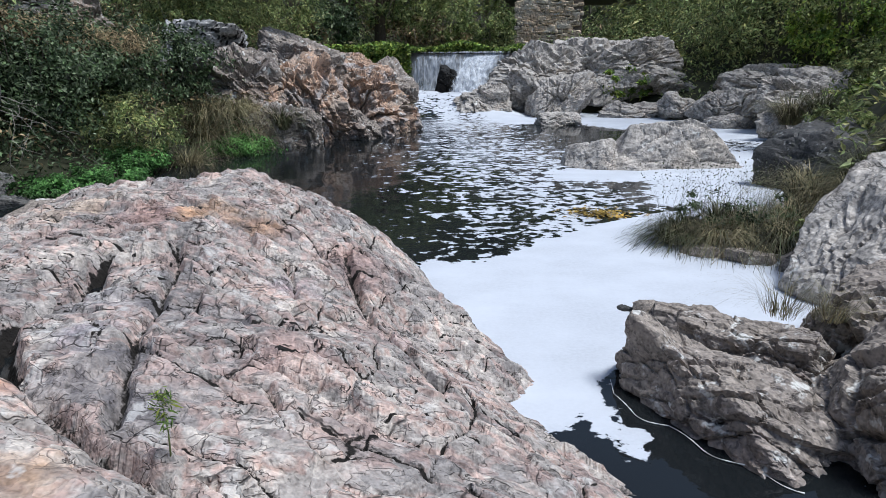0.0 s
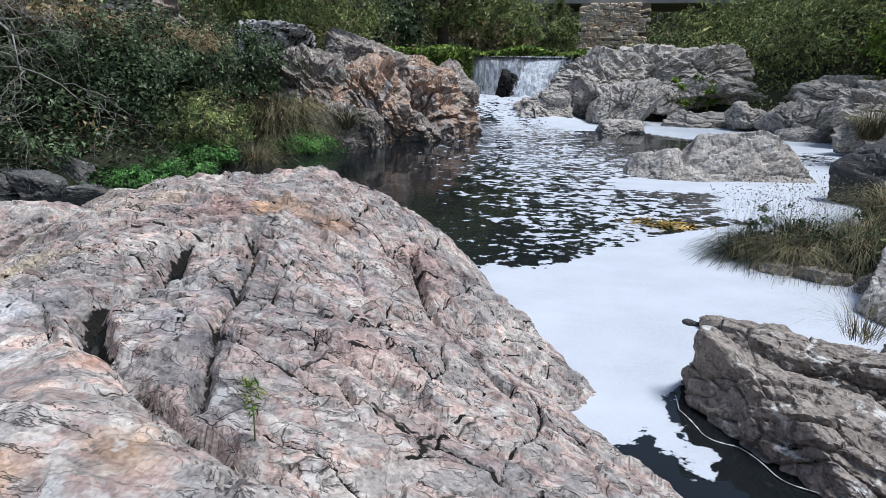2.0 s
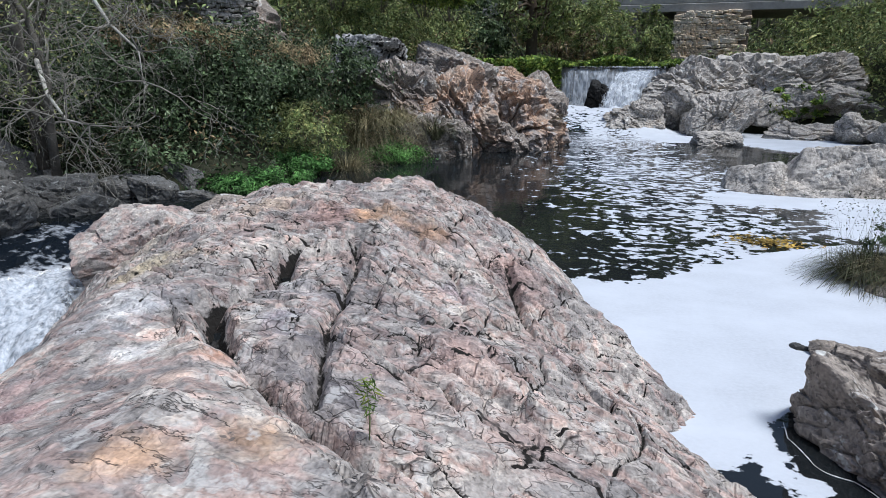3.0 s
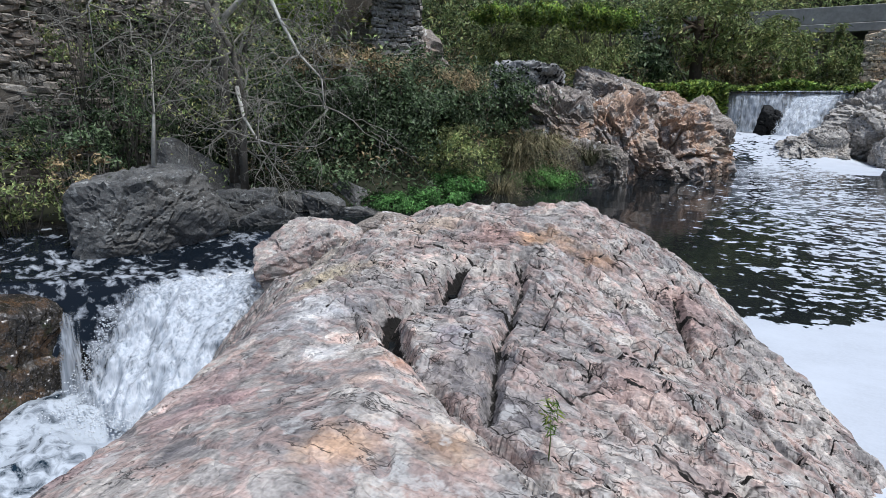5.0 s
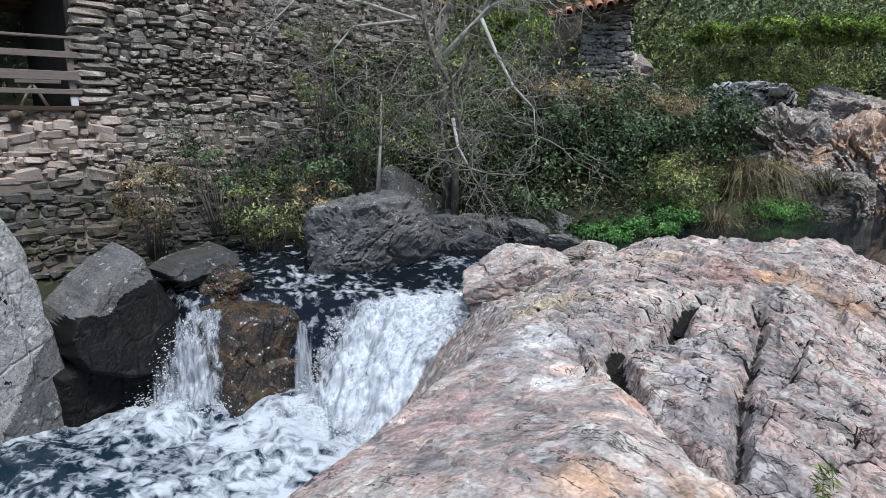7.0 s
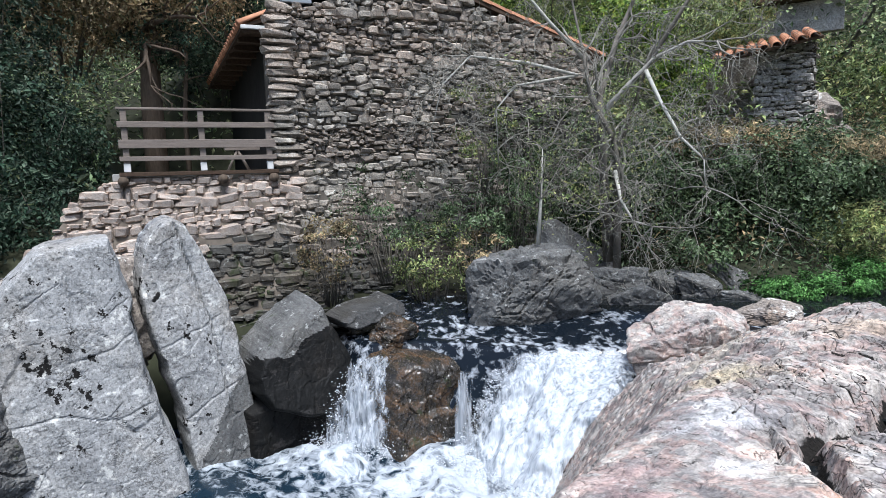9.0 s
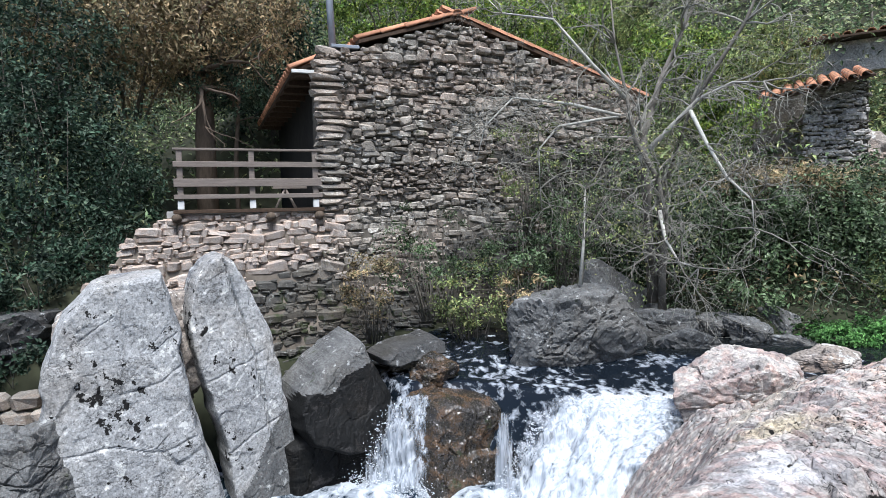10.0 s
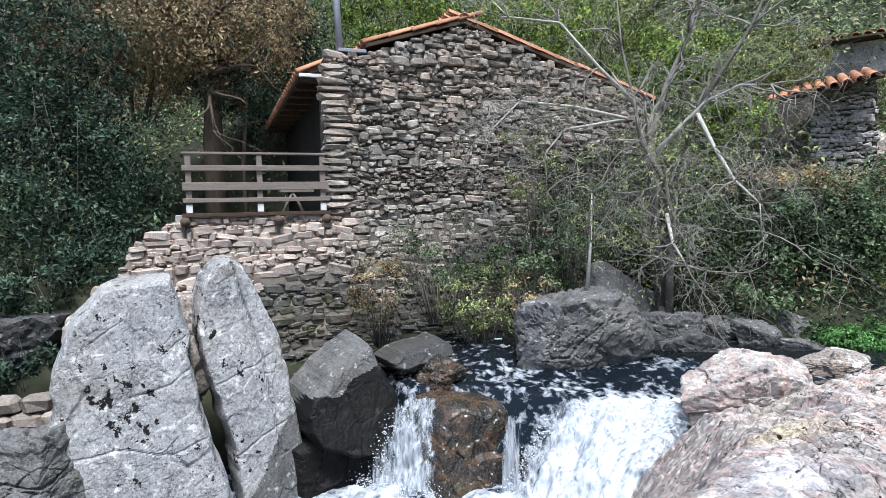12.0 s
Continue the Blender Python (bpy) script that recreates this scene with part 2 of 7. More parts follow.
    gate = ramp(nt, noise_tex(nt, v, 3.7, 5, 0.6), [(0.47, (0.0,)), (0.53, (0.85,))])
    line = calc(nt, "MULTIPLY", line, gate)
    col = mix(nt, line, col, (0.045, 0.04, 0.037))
    # Near-black in joints and below ledges: earth plus shade put into the colour.
    lev = calc(nt, "ADD", hum.outputs["Fac"], calc(nt, "MULTIPLY", calc(nt, "SUBTRACT", noise_tex(nt, v, 34.0, 2.5, 0.7), 0.5), 1.3))
    col = mix(nt, ramp(nt, lev, [(0.60, (0.0,)), (0.84, (1.0,))]), col, (0.016, 0.014, 0.012))
    nt.links.new(col, p.inputs["Base Color"])
    hgt = calc(nt, "SUBTRACT", calc(nt, "ADD", calc(nt, "MULTIPLY", crust, 1.3), calc(nt, "MULTIPLY", grain, 0.35)), calc(nt, "MULTIPLY", calc(nt, "MAXIMUM", line, split), 0.6))
    bump(nt, p, hgt, 0.8, 0.012)
    return m


# rusty, rosy and quartz-white patches: centre, reach, colour
STAINS = (
    (-0.92, 0.80, 0.80, 0.13, (0.58, 0.38, 0.25)), (-0.72, 0.92, 0.80, 0.12, (0.60, 0.40, 0.26)), (-1.12, 1.42, 0.75, 0.10, (0.52, 0.28, 0.19)), (-1.12, 1.16, 0.78, 0.13, (0.56, 0.44, 0.38)),
    (-1.55, 1.02, 0.62, 0.20, (0.47, 0.33, 0.32)), (-1.75, 1.22, 0.58, 0.22, (0.50, 0.36, 0.34)), (-1.62, 0.70, 0.55, 0.18, (0.38, 0.25, 0.24)), (-1.75, 1.75, 0.68, 0.26, (0.66, 0.66, 0.66)), (-1.45, 1.45, 0.70, 0.13, (0.68, 0.67, 0.66)),
    (-2.05, 2.30, 0.62, 0.30, (0.60, 0.52, 0.38)), (-2.5, 2.9, 0.4, 0.4, (0.62, 0.56, 0.46)), (-1.90, 3.10, 0.75, 0.30, (0.56, 0.45, 0.36)), (-1.45, 2.95, 0.82, 0.26, (0.54, 0.36, 0.31)), (-1.15, 3.00, 0.84, 0.20, (0.57, 0.36, 0.22)),
    (-0.86, 2.95, 0.78, 0.16, (0.54, 0.33, 0.20)), (-2.4, 3.75, 0.6, 0.4, (0.55, 0.40, 0.33)), (-0.45, 2.95, 0.55, 0.25, (0.52, 0.37, 0.33)), (-0.20, 2.30, 0.35, 0.20, (0.42, 0.33, 0.32)), (-0.12, 1.62, 0.40, 0.13, (0.42, 0.25, 0.19)),
    (-0.62, 2.45, 0.62, 0.20, (0.42, 0.35, 0.37)), (-0.50, 1.75, 0.58, 0.22, (0.52, 0.38, 0.34)), (-0.30, 1.40, 0.50, 0.25, (0.53, 0.42, 0.38)), (-1.25, 2.10, 0.70, 0.16, (0.50, 0.47, 0.46)), (-1.10, 1.75, 0.68, 0.16, (0.36, 0.34, 0.37)),
)
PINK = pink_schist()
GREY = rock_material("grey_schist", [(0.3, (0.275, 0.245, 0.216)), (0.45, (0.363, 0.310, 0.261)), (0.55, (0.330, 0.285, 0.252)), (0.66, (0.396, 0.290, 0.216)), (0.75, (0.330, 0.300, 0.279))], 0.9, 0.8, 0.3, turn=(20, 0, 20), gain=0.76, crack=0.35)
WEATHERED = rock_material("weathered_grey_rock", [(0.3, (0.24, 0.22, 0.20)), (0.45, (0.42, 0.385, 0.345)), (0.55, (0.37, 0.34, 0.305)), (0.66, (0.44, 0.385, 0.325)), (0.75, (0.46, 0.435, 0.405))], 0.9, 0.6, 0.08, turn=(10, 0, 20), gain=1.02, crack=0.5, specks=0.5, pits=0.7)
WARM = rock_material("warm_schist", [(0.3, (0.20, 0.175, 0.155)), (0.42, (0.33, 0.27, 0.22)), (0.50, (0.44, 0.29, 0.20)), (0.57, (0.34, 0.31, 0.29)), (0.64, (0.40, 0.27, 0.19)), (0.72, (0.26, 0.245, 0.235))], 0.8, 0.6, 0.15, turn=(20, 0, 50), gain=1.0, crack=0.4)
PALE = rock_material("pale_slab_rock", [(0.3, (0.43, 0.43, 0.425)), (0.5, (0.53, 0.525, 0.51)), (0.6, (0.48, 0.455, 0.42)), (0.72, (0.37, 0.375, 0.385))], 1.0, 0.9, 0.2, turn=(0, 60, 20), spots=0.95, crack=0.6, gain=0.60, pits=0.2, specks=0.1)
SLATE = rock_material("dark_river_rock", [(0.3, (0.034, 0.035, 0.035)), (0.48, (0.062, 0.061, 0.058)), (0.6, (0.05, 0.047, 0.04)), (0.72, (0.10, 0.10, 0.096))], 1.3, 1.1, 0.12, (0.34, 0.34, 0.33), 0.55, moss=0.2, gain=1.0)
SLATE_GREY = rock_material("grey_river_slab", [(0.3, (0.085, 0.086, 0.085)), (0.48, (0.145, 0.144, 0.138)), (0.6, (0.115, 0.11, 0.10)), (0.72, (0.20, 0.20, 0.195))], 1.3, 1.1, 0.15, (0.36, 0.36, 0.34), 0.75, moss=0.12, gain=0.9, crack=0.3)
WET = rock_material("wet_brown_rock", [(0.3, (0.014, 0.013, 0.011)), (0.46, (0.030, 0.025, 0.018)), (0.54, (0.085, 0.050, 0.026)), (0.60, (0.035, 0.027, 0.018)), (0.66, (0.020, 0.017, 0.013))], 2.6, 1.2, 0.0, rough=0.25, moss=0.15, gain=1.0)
# Wet rock, taken far darker to carry deep shade in the colour.
BLACK_WET_SHADE = rock_material("wet_and_shade_black_rock", [(0.3, (0.003, 0.003, 0.003)), (0.5, (0.006, 0.006, 0.0055)), (0.65, (0.012, 0.010, 0.008))], 1.6, 1.0, 0.0, rough=0.65, specks=0.0)
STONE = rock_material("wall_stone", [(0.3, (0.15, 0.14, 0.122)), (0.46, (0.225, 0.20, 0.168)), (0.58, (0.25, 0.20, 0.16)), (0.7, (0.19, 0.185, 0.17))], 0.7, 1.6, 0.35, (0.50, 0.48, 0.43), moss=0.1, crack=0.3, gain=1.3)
STONE_DARK = rock_material("dark_mossy_wall_stone", [(0.3, (0.05, 0.05, 0.045)), (0.5, (0.085, 0.08, 0.07)), (0.65, (0.10, 0.085, 0.065))], 0.9, 2.2, 0.1, (0.3, 0.3, 0.27), moss=0.5, gain=1.1)
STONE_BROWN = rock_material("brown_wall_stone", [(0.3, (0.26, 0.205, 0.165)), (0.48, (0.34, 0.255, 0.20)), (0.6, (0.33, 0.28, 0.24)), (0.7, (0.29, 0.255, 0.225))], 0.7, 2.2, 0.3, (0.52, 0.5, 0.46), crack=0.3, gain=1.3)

TAN = rock_material("tan_bridge_stone", [(0.3, (0.44, 0.33, 0.23)), (0.48, (0.56, 0.42, 0.28)), (0.6, (0.52, 0.45, 0.35)), (0.7, (0.44, 0.36, 0.28))], 0.7, 0.4, 0.2, crack=0.1, gain=1.3)


def vary(m, lo, hi):
    """Multiply a material's base colour by a value drawn for each piece."""
    nt = m.node_tree
    p = nt.nodes["Principled BSDF"]
    src = p.inputs["Base Color"].links[0].from_socket
    info, g = nt.nodes.new("ShaderNodeObjectInfo"), nt.nodes.new("ShaderNodeNewGeometry")
    both = calc(nt, "FRACT", calc(nt, "ADD", info.outputs["Random"], g.outputs["Random Per Island"]), 0.0)
    nt.links.new(mix(nt, 1.0, src, ramp(nt, both, [(0.0, (lo,)), (1.0, (hi,))]), "MULTIPLY"), p.inputs["Base Color"])


vary(STONE, 0.62, 1.3)
vary(STONE_BROWN, 0.7, 1.25)


def plain(name, col, rough=0.8, spread=0.25, scale=6.0, stretch=(1, 1, 1), relief=0.3, metal=0.0):
    m, nt, p = material(name, rough)
    p.inputs["Metallic"].default_value = metal
    v = coords(nt, stretch)
    n1, n2 = noise_tex(nt, v, scale, 3, 0.62), noise_tex(nt, v, scale * 0.17, 4)
    s = calc(nt, "ADD", calc(nt, "MULTIPLY", n1, 0.6), calc(nt, "MULTIPLY", n2, 0.6))
    lo, hi = tuple(c * (1 - spread) for c in col), tuple(min(1, c * (1 + spread)) for c in col)
    nt.links.new(ramp(nt, s, [(0.4, lo), (0.8, hi)]), p.inputs["Base Color"])
    bump(nt, p, n1, relief, 0.01)
    return m


EARTH = plain("dark_earth", (0.030, 0.032, 0.018), 0.95, 0.6, 3.0, relief=0.8)
LIME = plain("earthy_wall_mortar", (0.15, 0.125, 0.10), 0.95, 0.4, 9.0)
# Near-black that puts the deep shade under the eave into the colour.
SHADE = plain("eave_shade_black", (0.018, 0.016, 0.014), 0.95, 0.4, 9.0)
MORTAR = plain("dark_joint_earth", (0.095, 0.083, 0.068), 0.95, 0.5, 9.0)
WOOD = plain("weathered_wood", (0.20, 0.165, 0.14), 0.8, 0.3, 20.0, (1, 12, 12))
TIMBER = plain("dark_timber", (0.07, 0.045, 0.03), 0.8, 0.4, 16.0, (10, 1, 10))
WHITE = plain("whitewash", (0.66, 0.65, 0.62), 0.8, 0.12, 8.0)
FROTH = plain("white_froth", (0.56, 0.58, 0.60), 0.6, 0.1, 20.0)
TILE = plain("terracotta_tile", (0.42, 0.20, 0.115), 0.85, 0.35, 7.0)
CONCRETE = plain("grey_concrete", (0.30, 0.29, 0.27), 0.9, 0.25, 5.0)
ZINC = plain("dull_zinc_sheet", (0.26, 0.28, 0.31), 0.55, 0.2, 6.0, metal=0.3)
BARK = plain("brown_bark", (0.10, 0.075, 0.055), 0.95, 0.4, 14.0, (3, 3, 0.5), 0.9)
PALE_BARK = plain("pale_lichened_bark", (0.44, 0.42, 0.37), 0.9, 0.4, 16.0, relief=0.6)
STEM_BARK = plain("grey_stem_bark", (0.15, 0.135, 0.115), 0.95, 0.4, 14.0, relief=0.6)
TREE_TWIG = plain("pale_grey_twig", (0.25, 0.235, 0.20), 0.9, 0.35, 10.0)
TWIG = plain("grey_twig", (0.13, 0.115, 0.095), 0.9, 0.35, 10.0)


def leaf_material(name, cols, rough=0.55, through_light=0.2):
    m, nt, p = material(name, rough)
    g = nt.nodes.new("ShaderNodeNewGeometry")
    col = ramp(nt, g.outputs["Random Per Island"], [(i / max(1, len(cols) - 1), c) for i, c in enumerate(cols)])
    big = noise_tex(nt, coords(nt), 3.0, 4, 0.7)
    col = mix(nt, 1.0, col, ramp(nt, big, [(0.36, (0.22,)), (0.50, (0.8,)), (0.64, (1.9,))]), "MULTIPLY")
    nt.links.new(col, p.inputs["Base Color"])
    t = nt.nodes.new("ShaderNodeBsdfTranslucent")
    nt.links.new(col, t.inputs[0])
    mx = nt.nodes.new("ShaderNodeMixShader")
    mx.inputs[0].default_value = through_light
    out = nt.nodes["Material Output"]
    nt.links.new(p.outputs[0], mx.inputs[1])
    nt.links.new(t.outputs[0], mx.inputs[2])
    nt.links.new(mx.outputs[0], out.inputs[0])
    return m


LEAF = {
    "dark": leaf_material("dark_bramble_leaf", [(0.014, 0.023, 0.011), (0.078, 0.122, 0.055), (0.110, 0.156, 0.073), (0.20, 0.24, 0.15)]),
    "olive": leaf_material("olive_willow_leaf", [(0.068, 0.100, 0.035), (0.230, 0.295, 0.115), (0.335, 0.386, 0.167), (0.412, 0.386, 0.154)]),
    "bright": leaf_material("bright_water_leaf", [(0.023, 0.060, 0.015), (0.081, 0.190, 0.052), (0.115, 0.241, 0.069)]),
    "cress": leaf_material("watercress_leaf", [(0.031, 0.079, 0.018), (0.106, 0.250, 0.060), (0.156, 0.325, 0.085)]),
    "green": leaf_material("fresh_green_leaf", [(0.036, 0.067, 0.015), (0.135, 0.230, 0.047), (0.230, 0.324, 0.068), (0.351, 0.392, 0.081)]),
    "blue": leaf_material("blue_green_leaf", [(0.008, 0.016, 0.010), (0.028, 0.058, 0.034), (0.048, 0.080, 0.050), (0.10, 0.13, 0.085)]),
    "brown": leaf_material("browning_leaf", [(0.091, 0.076, 0.041), (0.288, 0.220, 0.126), (0.371, 0.270, 0.151), (0.151, 0.169, 0.085)]),
    "far": leaf_material("hillside_leaf", [(0.046, 0.067, 0.033), (0.151, 0.217, 0.102), (0.235, 0.284, 0.135), (0.335, 0.335, 0.184)]),
    "dry": leaf_material("dry_grass_blade", [(0.079, 0.067, 0.036), (0.270, 0.223, 0.128), (0.135, 0.142, 0.068), (0.338, 0.284, 0.176)]),
    "sedge": leaf_material("dark_sedge_blade", [(0.029, 0.032, 0.018), (0.117, 0.111, 0.065), (0.091, 0.117, 0.052)]),
    "grass": leaf_material("grass_blade", [(0.049, 0.067, 0.021), (0.176, 0.203, 0.068), (0.243, 0.230, 0.108)]),
}

YELLOW = leaf_material("yellow_flake", [(0.22, 0.13, 0.03), (0.42, 0.28, 0.06), (0.50, 0.36, 0.10)])


def water_material(name, deep, fleck, foam_col=(0.80, 0.82, 0.84), ripple=9.0, strength=0.14, edge=0.06, swirl=0.25):
    """Dark clear water; where the mesh's foam value is high, froth in flecks."""
    m, nt, p = material(name, 0.04)
    p.inputs["IOR"].default_value = 1.33
    p.inputs["Specular IOR Level"].default_value = 0.5
    at = nt.nodes.new("ShaderNodeAttribute")
    at.attribute_name = "foam"
    v = coords(nt, (1, 1.25, 1))
    n = noise_tex(nt, v, fleck, 4.5, 0.62, swirl)
    n2 = noise_tex(nt, v, fleck * 0.28, 3, 0.5, 0.5)
    wild = calc(nt, "ADD", calc(nt, "MULTIPLY", calc(nt, "SUBTRACT", n, 0.5), 1.9), calc(nt, "MULTIPLY", calc(nt, "SUBTRACT", n2, 0.5), 0.9))
    lev = calc(nt, "ADD", at.outputs["Fac"], wild)
    mask = ramp(nt, lev, [(0.53 - edge / 2, (0.0,)), (0.53 + edge / 2, (1.0,))])
    froth = mix(nt, ramp(nt, noise_tex(nt, v, 38.0, 2, 0.65), [(0.3, (0.0,)), (0.75, (1.0,))]), tuple(c * 0.86 for c in foam_col), foam_col)
    froth = mix(nt, ramp(nt, noise_tex(nt, v, 1.7, 5, 0.6), [(0.35, (0.0,)), (0.7, (1.0,))]), froth, tuple(min(1.0, c * 1.08) for c in foam_col))
    nt.links.new(mix(nt, mask, deep, froth), p.inputs["Base Color"])
    nt.links.new(ramp(nt, mask, [(0.0, (0.04,)), (1.0, (0.8,))]), p.inputs["Roughness"])
    w = calc(nt, "ADD", noise_tex(nt, v, ripple, 3, 0.5, 0.3), calc(nt, "MULTIPLY", mask, 0.25))
    bump(nt, p, w, strength, 0.012)
    return m


POOL = water_material("pool_water", (0.010, 0.012, 0.013), 7.0, (0.50, 0.525, 0.56))
BASIN = water_material("churning_water", (0.010, 0.022, 0.034), 6.5, (0.47, 0.505, 0.54), ripple=6.0, strength=0.7, edge=0.48, swirl=0.6)
RUN = water_material("running_water", (0.006, 0.009, 0.013), 8.0, (0.50, 0.53, 0.57), ripple=5.0, strength=0.35, edge=0.50, swirl=0.3)


def fall_material(name, stretch, lo, hi):
    """Falling water: white strands with gaps that let the rock through."""
    m, nt, p = material(name, 0.5)
    n = noise_tex(nt, coords(nt, stretch), 1.0, 4, 0.66, 0.1)
    n2 = noise_tex(nt, coords(nt, tuple(a * 2.6 for a in stretch)), 1.0, 3, 0.64, 0.15)
    nt.links.new(ramp(nt, n2, [(0.30, (0.36, 0.41, 0.46)), (0.50, (0.49, 0.52, 0.555)), (0.70, (0.61, 0.63, 0.655))]), p.inputs["Base Color"])
    tr = nt.nodes.new("ShaderNodeBsdfTransparent")
    mx = nt.nodes.new("ShaderNodeMixShader")
    at = nt.nodes.new("ShaderNodeAttribute")
    at.attribute_name = "foam"
    both = calc(nt, "ADD", calc(nt, "MULTIPLY", n, 0.65), calc(nt, "MULTIPLY", n2, 0.35))
    lev = calc(nt, "ADD", both, calc(nt, "SUBTRACT", at.outputs["Fac"], 0.5))
    nt.links.new(ramp(nt, lev, [(lo, (0.0,)), (hi, (1.0,))]), mx.inputs[0])
    nt.links.new(tr.outputs[0], mx.inputs[1])
    nt.links.new(p.outputs[0], mx.inputs[2])
    nt.links.new(mx.outputs[0], nt.nodes["Material Output"].inputs[0])
    bump(nt, p, n2, 0.5, 0.03)
    return m


CASCADE = fall_material("white_cascade", (11, 11, 1.7), 0.36, 0.64)
CURTAIN = fall_material("falling_water_curtain", (6, 6, 0.35), 0.42, 0.68)


# ---- mesh tools ----
def mesh_of(name, verts, faces, mat=None, flat=False):
    me = bpy.data.meshes.new(name)
    me.from_pydata([tuple(v) for v in verts] if not isinstance(verts, np.ndarray) else verts.tolist(), [], faces if not isinstance(faces, np.ndarray) else faces.tolist())
    if mat:
        me.materials.append(mat)
    me.polygons.foreach_set("use_smooth", [not flat] * len(me.polygons))
    me.update()
    return me


def part(name, me, parent, label=""):
    ob = new(name, me)
    ob.parent = parent
    return tagged(ob, label)


def empty(name, x=0, y=0, z=0):
    ob = new(name)
    ob.empty_display_size = 0.1
    ob.matrix_world = pose(x, y, z)
    return ob


def grid_faces(nx, ny, keep=None):
    i, j = np.meshgrid(np.arange(nx - 1), np.arange(ny - 1), indexing="ij")
    a = (i * ny + j).ravel()
    f = np.stack([a, a + ny, a + ny + 1, a + 1], 1)
    return f if keep is None else f[keep[f].any(1)]


def compact(v, f):
    used, inv = np.unique(f, return_inverse=True)
    return used, inv.reshape(f.shape)


ICO = {}


def ico(level):
    if level not in ICO:
        bm = bmesh.new()
        bmesh.ops.create_icosphere(bm, subdivisions=level, radius=1)
        ICO[level] = (np.array([v.co[:] for v in bm.verts]), np.array([[v.index for v in f.verts] for f in bm.faces]))
        bm.free()
    return ICO[level]


def rock_mesh(name, size, seed, mat, level=5, planes=12, sharp=34, rough=0.05, ledge=0.03, grain=0.25, taper=0.0):
    """A boulder: a sphere cut by random planes, with broken faces, ledges along the cleavage and open cracks."""
    rng = np.random.default_rng(seed)
    d, faces = ico(level)
    n = rng.normal(size=(planes, 3))
    n /= np.linalg.norm(n, axis=1)[:, None]
    o = rng.uniform(0.70, 1.02, planes)
    n = np.vstack([n, np.eye(3), -np.eye(3)])
    o = np.concatenate([o, rng.uniform(0.84, 1.0, 6)])
    c = np.maximum(d @ n.T / o, 0)
    r = (c ** sharp).sum(1) ** (-1.0 / sharp)
    v = d * r[:, None]
    v[:, :2] *= (1 - taper * v[:, 2:3])
    v = v * np.array(size)
    s = float(np.mean(size))
    out = rough * s * fbm(v * (1.3 / s) + seed, seed, 4)
    rag = np.stack([fbm(v * (3.0 / s) + 3, seed + 7, 4), fbm(v * (3.0 / s) + 8, seed + 8, 4), fbm(v * (3.0 / s) + 13, seed + 9, 4)], 1)
    w = v + rag * 0.05 * s
    b = rng.normal(size=3) * np.array((0.5, 0.5, 1.0))
    b /= np.linalg.norm(b)
    # cells flattened along the bedding
    flat = w + np.outer(w @ b, b) * 1.3
    for k, amt, deep, thin in ((1.0, 1.9, 2.0, 0.06), (2.6, 0.9, 1.0, 0.10), (6.5, 0.3, 0.3, 0.16)):
        h, crack = plates(flat * (k / (grain * 2.0)) + seed, seed + int(k * 10), False, 0.75, 0.04, 0.55, thin)
        out += ledge * s * (amt * h - deep * crack)
    q = (w @ b) / (grain * 0.5) + 0.6 * rag[:, 0]
    fr = q - np.floor(q)
    out += ledge * s * 0.8 * (np.minimum(fr, (1 - fr) * 5) - 0.4) * smooth(-0.3, 0.4, rag[:, 1])
    out += 0.008 * s * fbm(v * (10 / s), seed + 3, 3)
    v = v + d * out[:, None]
    return mesh_of(name, v, faces, mat, True)


def rock(name, x, y, z, size, turn, seed, mat, label, group="", category="rock", **how):
    ob = new(name, rock_mesh(name, size, seed, mat, **how))
    ob.matrix_world = pose(x, y, z, *turn)
    return tagged(ob, label, category, group)


